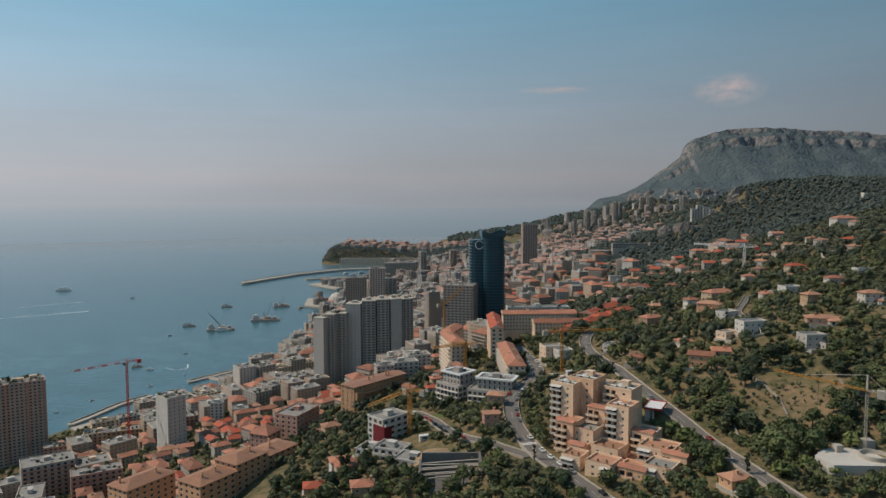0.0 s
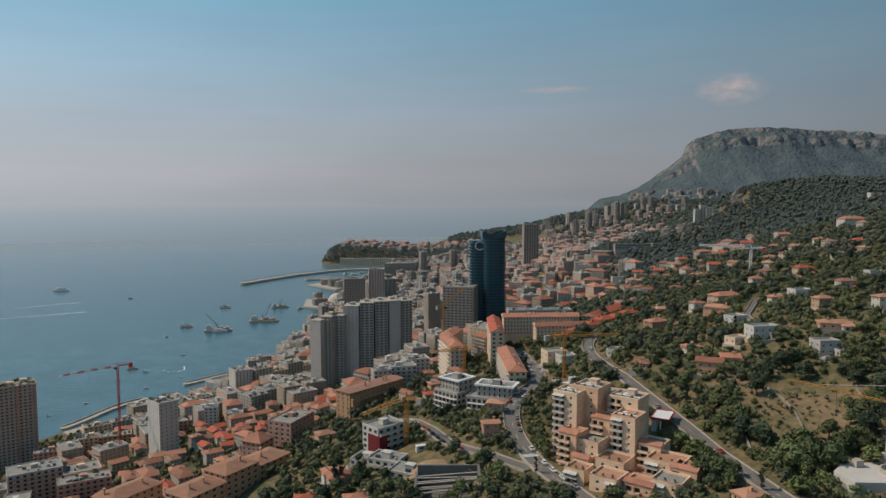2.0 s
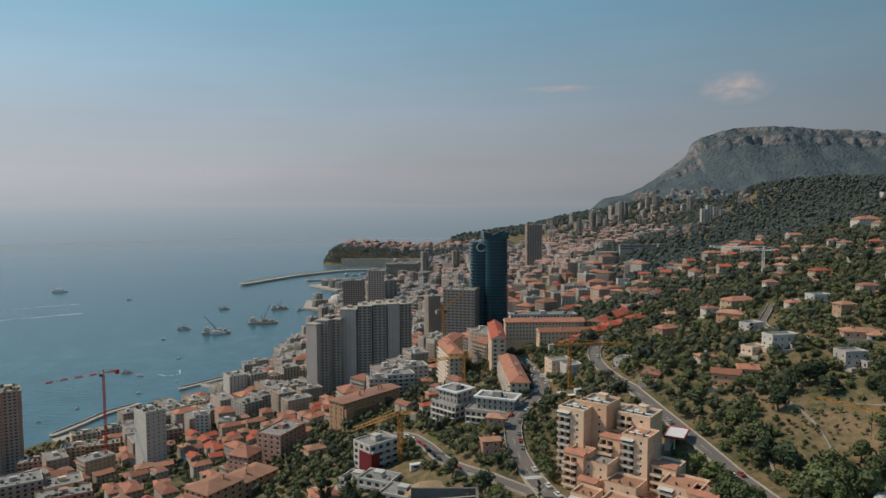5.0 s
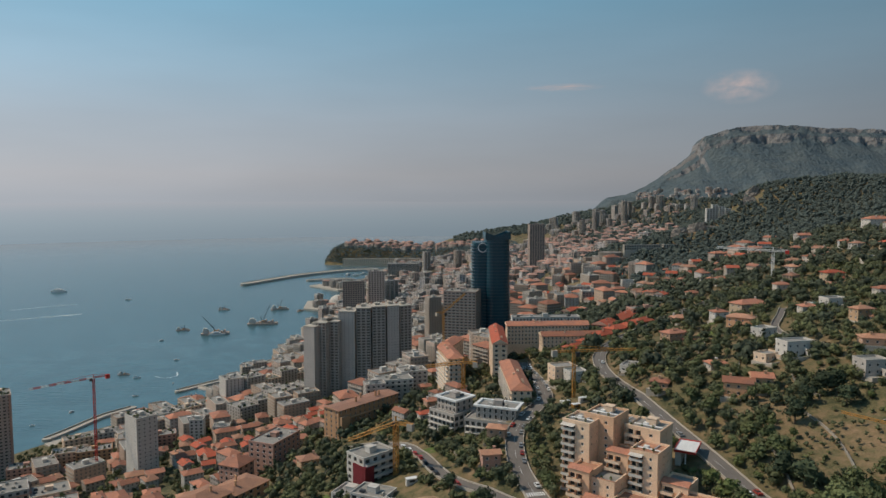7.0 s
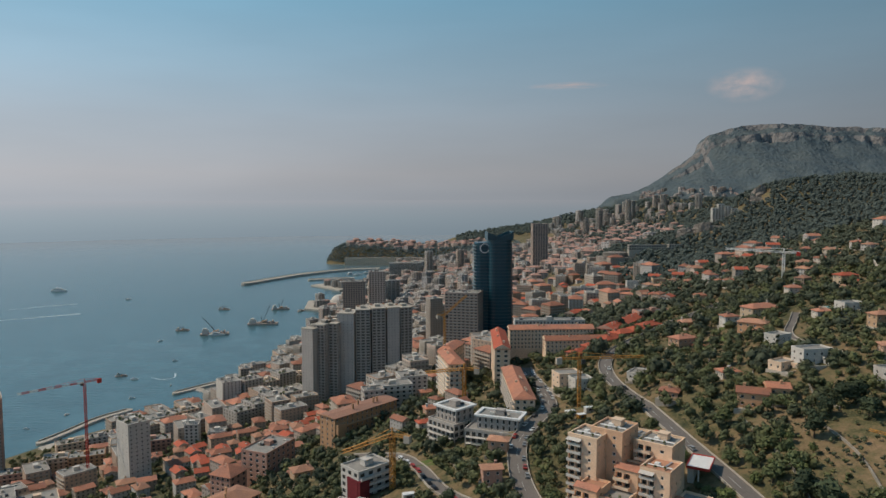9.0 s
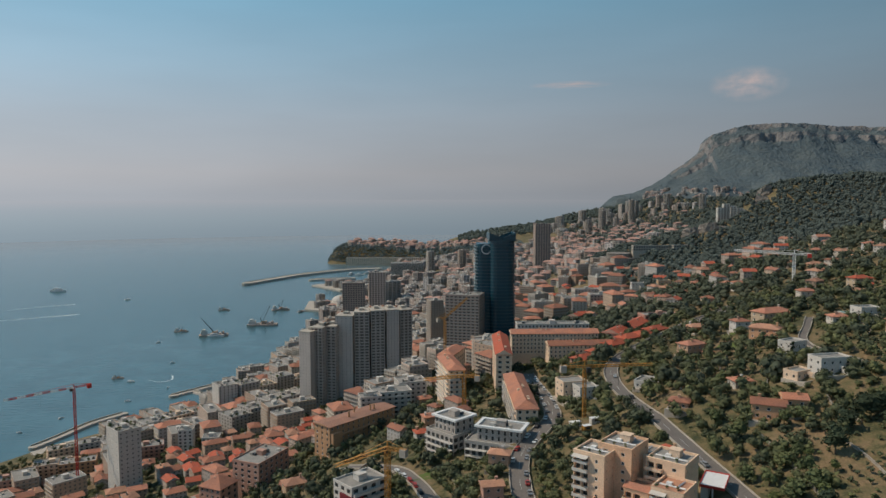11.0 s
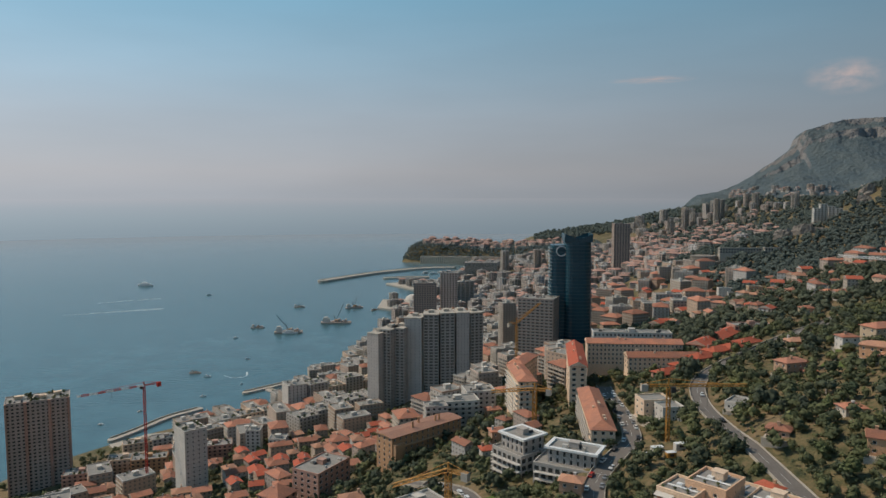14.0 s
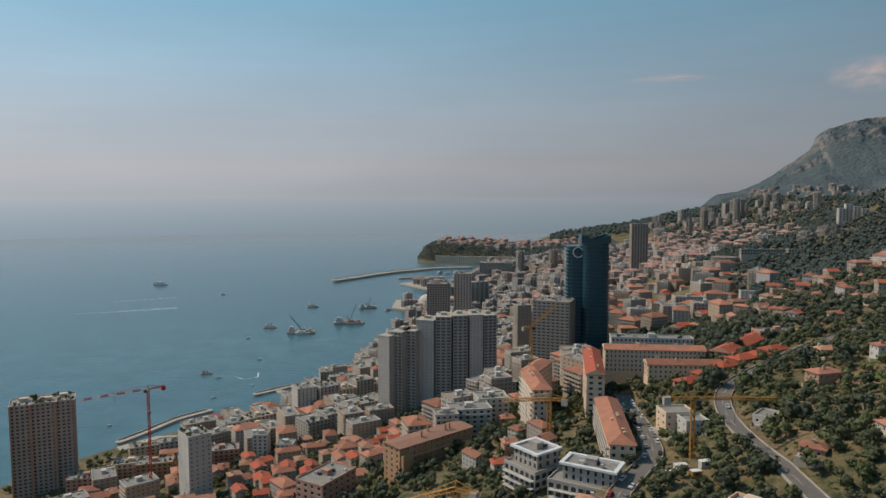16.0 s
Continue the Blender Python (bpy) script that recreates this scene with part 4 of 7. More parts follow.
        if share:
            me = balcony_mesh(bw * 0.98, 1.5 + 0.4 * (i % 2), (WHITE, CREAM)[i % 2])
            for j in range(floors):
                part("balcony", me, None, root, m=pose(b0 + bw * 0.01, y0, zb + j * fh + 0.1))
            if i % 2 == 0:
                s = Shape()
                for j in (floors - 1, floors - 3):
                    s.poly([(b0, y0 - 0.02, zb + j * fh + 2.7), (b0, y0 - 2.2, zb + j * fh + 2.1), (b1, y0 - 2.2, zb + j * fh + 2.1), (b1, y0 - 0.02, zb + j * fh + 2.7)])
                    s.poly([(b1, y0 - 0.02, zb + j * fh + 2.66), (b1, y0 - 2.2, zb + j * fh + 2.06), (b0, y0 - 2.2, zb + j * fh + 2.06), (b0, y0 - 0.02, zb + j * fh + 2.66)])
                    break
                part("awning", s, WHITE, root, "pale cloth awning")
        s = Shape()
        for u0, v0, u1, v1 in ((x0 - .1, y0 - .1, x1 + .1, y0 + .3), (x0 - .1, y1 - .3, x1 + .1, y1 + .1), (x0 - .1, y0 + .3, x0 + .3, y1 - .3), (x1 - .3, y0 + .3, x1 + .1, y1 - .3)):
            s.box(u0, v0, h + .004, u1, v1, h + 1.0)
        part("parapet", s, wall, root)
        s = Shape()
        s.box(x0 + .3, y0 + .3, h + .004, x1 - .3, y1 - .3, h + .12)
        part("terrace_floor", s, ROOFDECK if i < 4 or i % 3 == 0 else TERRACOTTA_OLD, root)
        if i < 5:
            s = Shape()
            s.beam((x0 + 1, ly - 1.5, h + 0.5), (x1 - 1, ly - 1.2, h + 0.5), 0.22)
            s.beam((lx + 1.5, ly - 1.2, h + 0.5), (lx + 1.8, y1 - 1, h + 0.5), 0.22)
            s.box(lx - 2.4, ly - 0.6, h + 0.12, lx - 0.6, ly + 0.9, h + 1.1)
            part("roof_duct", s, WHITEPAINT, root, "pale metal roof duct")
        # a lean-to tiled roof along the uphill edge of every second terrace
        s = Shape()
        if i % 2 and i > 3:
            k = [(x0 - .3, y0 - .5, h + 1.0), (x1 + .3, y0 - .5, h + 1.0), (x1 + .3, y0 + 2.6, h + 2.1), (x0 - .3, y0 + 2.6, h + 2.1)]
        else:
            k = [(x0 - .2, y0 - .2, h + 1.02), (x1 + .2, y0 - .2, h + 1.02), (x1 + .2, y0 + .5, h + 1.1), (x0 - .2, y0 + .5, h + 1.1)]
        s.poly(k)
        lo = [(c[0], c[1], h + 1.005) for c in k]
        s.poly(lo[::-1])
        for e in range(4):
            s.poly([lo[e], lo[(e + 1) % 4], k[(e + 1) % 4], k[e]])
        part("tiled_coping", s, wall if i < 4 else (TERRACOTTA_OLD, TERRACOTTA)[i % 2], root)
        k = Shape()
        k.box(lx - 1.5, ly + 0.5, h + 0.12, lx + 2.2, ly + 3.8, h + 2.6)
        k.box(lx - 1.7, ly + 0.3, h + 2.6, lx + 2.4, ly + 4.0, h + 2.8)
        if i in (1, 3):
            part("stair_house", k, (WHITE, CREAM)[i % 2], root)
        for k in range(3):
            part("roof_shrub", SHRUB, None, root, m=pose(x0 + 1.2 + k * w * 0.3, y0 + 1.6 + (k * 7 % 3), h + 0.1) @ Matrix.Diagonal((.5, .5, .5, 1)))


terraced_block()

# grey modern pair: long balconied bodies, set-back penthouses under thin flat roofs
for x, y, turn, w, d, pw, pd, sides in ((9.0, 424.0, -44, 18.5, 19, 14.0, 13.0, "fl"), (31.8, 408.8, -21, 31, 17.5, 21.0, 10.8, "fr")):
    gb = block("modern_apartments", x, y, turn, w, d, 4, 133.4, fh=3.2, wall=GREYWALL, label="grey-white modern apartments with long balconies and a set-back penthouse", group="modern apartment pair", bays=round(w / 3), side_bays=5, ww=0.74, wh=0.72, balconies=sides, balmat=WHITE, bal_depth=1.9, clutter=False, solid=False)
    building("", 0, 0, 0, 0, pw, pd, 2, 3.1, GREYDARK, "flat", root=gb, at=(0, 0.6, 13.0), bays=round(pw / 3), ww=0.42, wh=0.75, objs="fr", deep=0.1)
    s = Shape()
    for x0, y0, x1, y1 in ((-pw / 2 - 1.2, -pd / 2 - 1.2, pw / 2 + 1.2, -pd / 2 + .4), (-pw / 2 - 1.2, pd / 2 - .4, pw / 2 + 1.2, pd / 2 + 1.2), (-pw / 2 - 1.2, -pd / 2 + .4, -pw / 2 + .4, pd / 2 - .4), (pw / 2 - .4, -pd / 2 + .4, pw / 2 + 1.2, pd / 2 - .4)):
        s.box(x0, 0.6 + y0, 19.22, x1, 0.6 + y1, 20.15)
    part("roof_rim", s, WHITEPAINT, gb)

block("apartment_building", 44.3, 455, 1.5, 10.6, 66, 5, 141, fh=3.1, wall=CREAM, roof="hip", label="long cream block with orange hipped tile roof and green shutters", side_bays=16, objs="fl", balconies="l", balmat=WHITE, bal_depth=1.2, rise=3.0)
block("apartment_building", 40.4, 541, -1, 9.6, 60, 7, 141, fh=3.1, wall=CREAM, roof="gable", roofmat=TERRACOTTA_RED, label="cream block with a bright red tile roof", side_bays=16, objs="f", rise=3.0)
block("apartment_building", 7, 541, 12, 10.5, 40, 8, 125.5, fh=3.1, wall=CREAM, roof="hip", label="cream apartment block stacked with white balconies under tile roof", side_bays=11, objs="f", balconies="lf", balmat=WHITE, rise=2.8)
block("apartment_building", 7.5, 577, -18, 10.5, 30, 8, 125.5, fh=3.1, wall=CREAM, roof="hip", label="cream apartment wing under an orange tile roof", objs="f", rise=2.8)
block("row_building", 81, 586, 3, 62, 11, 5, 147.5, fh=2.9, wall=CREAM, roof="gable", label="long cream row building with orange tile roof and many windows", bays=24, objs="f", rise=2.6)
block("row_building", 95, 562, 6, 44, 11, 3, 150.5, fh=2.8, wall=CREAM, roof="gable", label="cream row building with orange tile roof", bays=15, objs="f", rise=2.6)
block("row_building", 86, 632, 2, 56, 12, 6, 142, fh=3.0, wall=WHITE, roof="flat", label="long white flat-roofed row building behind the tiled row", bays=20, objs="")
block("row_building", 141, 612, -34, 13, 72, 4, 150, fh=3.0, wall=PINK, roof="gable", roofmat=TERRACOTTA_RED, label="long building with bright red gable roof running uphill", side_bays=22, objs="f", rise=3.0)
block("row_building", 172, 640, 10, 30, 13, 4, 154, fh=3.0, wall=PINK, roof="flat", label="pink flat-roofed apartment building beside the red roofs", objs="")
for i in range(6):
    block("garage_house", 93 + i * 11.6, 529 + i * 9.2 + (1.5 if i % 2 else 0), 38, 17, 10, 1, None, fh=3.2, wall=PINK, roof="hip", roofmat=TERRACOTTA_RED, label="low house with bright red hipped roof above the road", category="house", group="low red-roofed houses along the bend", rise=2.4, objs="f")
# ochre block that turns its long shaded face to the hillside
oc = block("apartment_building", -51, 506, 50, 53, 14, 6, 108, fh=3.1, wall=OCHRE, roof="gable", roofmat=TERRACOTTA_DULL, label="ochre apartment block with brown roof and tall recesses", bays=13, ww=0.3, objs="fl", rise=0.9)
s = Shape()
s.box(-19, -8.4, 12, 24, -7.004, 13)
s.box(-26, -9.5, -4, -19, -7.004, 15)
s.box(12, -9.0, -4, 20, -7.004, 12)
part("projecting_bay", s, OCHRE, oc)
block("modern_apartments", -34, 552, 18, 26, 15, 6, 111, fh=3.0, wall=WHITE, label="white stepped modern apartments", ww=0.5, balconies="f", objs="f")
block("modern_apartments", -22, 574, 18, 20, 16, 6, 112, fh=3.0, wall=WHITE, label="white flat-roofed modern apartments", ww=0.5, objs="f")
block("modern_apartments", -46, 535, 18, 14, 11, 6, 112, fh=3.0, wall=GREYWALL, label="pale grey low apartments with terraces", ww=0.5, balconies="f", objs="f")
# big orange block with hipped roofs
for i, (x, y, fl) in enumerate(((-101, 402, 9), (-113, 381, 10), (-125, 360, 9))):
    block("apartment_building", x, y, -31, 17, 24 if i != 1 else 23, fl, 117 - fl * 3.1 - (4 if i != 1 else 1), fh=3.1, wall=PEACH, roof="hip", roofmat=TERRACOTTA_OLD, label="orange apartment wing with weathered hipped roof", group="orange apartment wings", objs="fr", rise=2.6)
block("apartment_building", -165, 372, -31, 16, 30, 6, 88, fh=3.1, wall=PEACH, roof="hip", roofmat=TERRACOTTA_OLD, label="orange apartment wing with broad weathered hipped roof", group="orange apartment wings", objs="fr", rise=2.6)
block("apartment_building", -102, 478, -22, 18, 28, 9, 84, fh=3.1, wall=PINK, roof="flat", label="dusty pink apartment building with flat roof", objs="fr")
block("apartment_building", -118, 452, -22, 14, 14, 7, 84, fh=3.1, wall=PINK, roof="hip", roofmat=TERRACOTTA, label="dusty pink house with pyramid tile roof", objs="f", rise=5)
# building site
st = block("unfinished_building", -30, 372, 44, 18, 13, 6, 123.4, fh=3.1, wall=WHITE, label="white apartment shell with dark red band, under construction", ww=0.55, wh=0.6, balconies="f", objs="fr")
s = Shape()
s.box(-9.6, -8.3, -2, -4.5, -6.604, 15.5)
s.box(-9.7, -6.604, -2, -9.104, 1, 15.5)
part("red_cladding", s, material("dark_red_cladding", (0.16, 0.02, 0.025), 0.7, None, 0.3, 0.4, 2), st)
for x, y, fl, w in ((-37, 358, 4, 14), (-26, 346, 3, 16), (-14, 330, 2, 18)):
    block("unfinished_building", x, y, -24, w, 12, fl, 140 - 5 * (3 if w == 14 else 2) - fl * 3.1 + 4, fh=3.1, wall=WHITE, label="white concrete terraces under construction beside the pit", ww=0.6, wh=0.6, balconies="f", objs="f")
# left edge and coast
block("apartment_building", -290, 498, 34, 34, 22, 8, 44, fh=3.1, wall=GREYWALL, label="grey apartment building with dark red balconies", balconies="fr", balmat=PINK, objs="")
block("apartment_building", -262, 508, 34, 24, 20, 6, 46, fh=3.1, wall=CREAM, label="cream apartment building with brown roof terrace", roof="flat", balconies="f", objs="")
block("apartment_building", -240, 470, 30, 32, 16, 6, 54, fh=3.1, wall=PINK, label="salmon apartment building with roof terraces", garden=7, balconies="f", objs="")
block("stepped_apartments", -233, 806, 36, 20, 22, 15, 18, fh=3.0, wall=WHITE, label="white end tower of a stepped seaside block", objs="", ww=0.3)
for i in range(5):
    block("stepped_apartments", -214 + i * 15, 817 + i * 15, 44, 21, 20, 14 - (i % 2) * 2, 20, fh=3.0, wall=CREAM if i % 2 else GREYWALL, label="seaside apartments with stepped terraces and planted roofs", garden=7, group="stepped seaside apartments", balconies="fr", balmat=CONCRETE, objs="")
for i in range(5):
    block("stepped_apartments", -196 + i * 13, 722 + i * 15, 48, 20, 24, 6 + (i > 0) + (i > 1), 40, fh=3.0, wall=GREYWALL, label="grey terraced apartments with roof gardens", garden=7, group="grey terraced apartments", balconies="fr", balmat=CONCRETE, bal_depth=2.2, objs="")
for i in range(4):
    block("seaside_apartments", -292 + i * 17, 765 + i * 20, 48, 26, 18, 9, 10, fh=3.0, wall=CREAM if i % 2 else WHITE, label="pale seaside apartment block with long balconies", garden=7, group="pale seaside blocks", balconies="f", balmat=WHITE, objs="")
block("apartment_building", -222, 672, 10, 12, 12, 8, 36, fh=3.0, wall=WHITE, label="narrow white apartment building", objs="")
block("apartment_building", -196, 660, 10, 14, 12, 6, 40, fh=3.0, wall=WHITE, label="small white apartment building with roof terrace", balconies="f", objs="")
for i in range(5):
    block("apartment_building", -352 + i * 25, 628 + (i % 2) * 14 + i * 8, 24, 28, 16, 5, None, fh=3.0, wall=(PINK, CREAM, OCHRE, CREAM, PINK)[i], label="older seaside apartment block with planted roof", garden=7, group="older seaside blocks", balconies="f", objs="")
for i in range(5):
    block("apartment_building", -350 + i * 23, 706 + i * 10, 36, 26, 14, 5, None, fh=3.0, wall=(CREAM, GREYWALL, PINK, WHITE, CREAM)[i], label="waterfront apartment block with roof terraces", garden=7, group="waterfront blocks", balconies="f", objs="")
# hill building of tall white slabs
wb = thing("slab_apartments", 497, 1322, 209, -8, "white apartment slabs standing on the wooded hill", "apartment building")
OCCUPIED.append((497, 1322, 34))
for i, (x, y, fl) in enumerate(((-22, 0, 6), (-11.5, 3, 8), (-1, 0, 7), (9.5, -3, 6), (20, -5, 5))):
    building("", 0, 0, 0, 0, 10, 14, fl + 2, 3.4, WHITE, "flat", root=wb, at=(x, y, 0), bays=2, side_bays=3, objs="", balconies="f", clutter=False)


# ---- villas on the hillside ----
VILLA_LABEL = {"hip": "hillside villa with tiled hipped roof and pale walls", "gable": "hillside house with tiled gable roof", "flat": "white modern flat-roofed hillside villa"}


def villa(x, y, w, d, turn, floors, roof="hip", wall=None, roofmat=None, wing=True):
    wall = wall or VILLAWALL
    roofmat = roofmat or TERRACOTTA
    z = ground_at(x, y) - 0.3
    root = block("villa", x, y, turn, w, d, floors, z, fh=3.1, wall=wall, roof=roof, roofmat=roofmat, label=VILLA_LABEL[roof], category="house", objs="fl", deep=7, ww=0.3, wh=0.42, rise=min(w, d) * 0.22, clutter=False)
    if wing:
        building("", x, y, 0, 0, w * 0.45, d * 0.7, max(1, floors - 1), 3.0, wall, roof, roofmat, root=root, at=(w * 0.32, -d * 0.75, -0.5), objs="f", deep=7, rise=min(w, d) * 0.14, clutter=False)
    s = Shape()
    s.box(-w * 0.6, -d * 1.15, -6, w * 0.6, d * 0.55, -0.35)
    s.box(-w * 0.6, -d * 1.15, -0.35, w * 0.6, -d * 1.15 + 0.4, 0.5)
    part("terrace", s, CONCRETE, root, "pale walled terrace")
    return root


villa(141, 376, 13.0, 8.5, -22, 2, "gable", wall=PEACH, roofmat=TERRACOTTA, wing=False)
villa(152, 377, 9.0, 8.0, -14, 2, "gable", wall=PEACH, roofmat=TERRACOTTA, wing=False)
villa(178, 399, 15.6, 8.6, 12, 2, "flat", wall=WHITE)
villa(195, 365, 11.7, 8.6, 8, 2, "flat", wall=GREYWALL)
villa(214, 390, 17.2, 7.8, -14, 1, "hip", roofmat=TERRACOTTA_OLD)
villa(237, 474, 12.5, 8.6, 10, 2, "flat", wall=WHITE)
villa(206, 519, 22.1, 11.0, 20, 2, "hip", roofmat=TERRACOTTA)
villa(184, 478, 15, 9, -35, 2, "hip", wall=PEACH, roofmat=TERRACOTTA_OLD)
villa(145, 483, 14.0, 8.6, 25, 2, "hip", roofmat=TERRACOTTA)
villa(166, 536, 12.5, 7.8, 15, 1, "hip", roofmat=TERRACOTTA_OLD)
villa(110, 450, 12.5, 7.8, 55, 1, "flat", wall=WHITE)
villa(455, 792, 27.2, 13.6, 8, 3, "hip", wall=WHITE, roofmat=TERRACOTTA)
villa(289, 571, 14.0, 8.6, 10, 2, "hip", roofmat=TERRACOTTA_RED)
villa(272, 546, 10.9, 7.8, 10, 1, "hip", roofmat=TERRACOTTA_OLD)
villa(378, 649, 10.9, 7.8, 0, 2, "hip", roofmat=TERRACOTTA_RED)
villa(632, 1039, 18.7, 9.4, 0, 2, "flat", wall=WHITE)
villa(371, 700, 10.9, 7.8, 0, 2, "hip")
villa(346, 696, 12.5, 8.6, 8, 2, "hip", roofmat=TERRACOTTA_OLD)
villa(308, 668, 14.0, 9.4, 0, 2, "hip", roofmat=TERRACOTTA_OLD)
villa(323, 669, 10.9, 7.8, 20, 2, "hip", roofmat=TERRACOTTA)
villa(336, 605, 10.9, 7.0, 0, 2, "flat", wall=WHITE)
villa(110, 256, 9.4, 7.0, 20, 1, "hip", wall=PEACH, roofmat=TERRACOTTA_OLD, wing=False)
villa(24, 347, 7.8, 5.5, 10, 2, "gable", wall=PINK, roofmat=TERRACOTTA_OLD, wing=False)
villa(29, 378, 8.6, 6.2, -15, 2, "hip", roofmat=TERRACOTTA_OLD, wing=False)
villa(-7, 446, 8.6, 6.2, 20, 2, "hip", roofmat=TERRACOTTA_RED, wing=False)
villa(-5, 484, 7.8, 7.0, 20, 2, "hip", roofmat=TERRACOTTA, wing=False)
villa(-11, 553, 9.4, 7.0, 20, 2, "hip", wing=False)
villa(73, 461, 14.0, 10.9, 15, 3, "flat", wall=CREAM)
villa(79, 451, 10.9, 9.4, 15, 2, "flat", wall=WHITE)
villa(-52, 345, 10.9, 7.8, 20, 2, "hip", roofmat=TERRACOTTA)
villa(-78, 440, 7.0, 6.2, 10, 1, "hip", roofmat=TERRACOTTA, wing=False)
villa(113, 403, 8.6, 7.0, -30, 1, "hip", roofmat=TERRACOTTA, wing=False)
villa(96, 361, 7.8, 5.5, -50, 1, "hip", roofmat=TERRACOTTA_RED, wing=False)
villa(165, 401, 10.9, 7.0, 30, 1, "flat", wall=CREAM)
villa(179, 436, 11.7, 7.8, 30, 2, "flat", wall=WHITE)
villa(144, 412, 9.4, 7.0, 10, 1, "hip", wing=False)
villa(220, 470, 9.4, 7.0, 0, 2, "hip", wing=False)
villa(182, 508, 9.4, 7.0, 10, 2, "hip", roofmat=TERRACOTTA, wing=False)
villa(229, 431, 10.1, 7.0, 10, 2, "hip", roofmat=TERRACOTTA_OLD)
villa(248, 402, 10.9, 7.8, 0, 2, "hip", roofmat=TERRACOTTA_OLD)
villa(293, 485, 10.9, 7.8, 0, 2, "flat", wall=WHITE)
villa(263, 467, 10.1, 7.8, 0, 2, "hip")
villa(248, 562, 10.1, 7.8, 0, 2, "hip")
villa(215, 652, 10.1, 7.8, 0, 2, "hip", roofmat=TERRACOTTA)
villa(252, 683, 11.7, 7.8, 0, 2, "hip", roofmat=TERRACOTTA)
villa(250, 778, 12.5, 7.8, 0, 2, "hip", roofmat=TERRACOTTA)
villa(244, 871, 14.0, 8.6, 0, 3, "flat")
villa(230, 929, 15.6, 8.6, 0, 3, "flat", wall=WHITE)
villa(-48, 336, 11, 8, 20, 2, "hip", roofmat=TERRACOTTA, wing=False)
villa(-62, 326, 10, 8, 10, 1, "hip", roofmat=TERRACOTTA_RED, wing=False)
villa(-36, 302, 10, 8, 10, 2, "hip", roofmat=TERRACOTTA, wing=False)
villa(-69, 418, 10, 8, 30, 2, "hip", roofmat=TERRACOTTA_OLD, wing=False)
villa(-95, 513, 11, 9, 30, 2, "hip", roofmat=TERRACOTTA, wing=False)


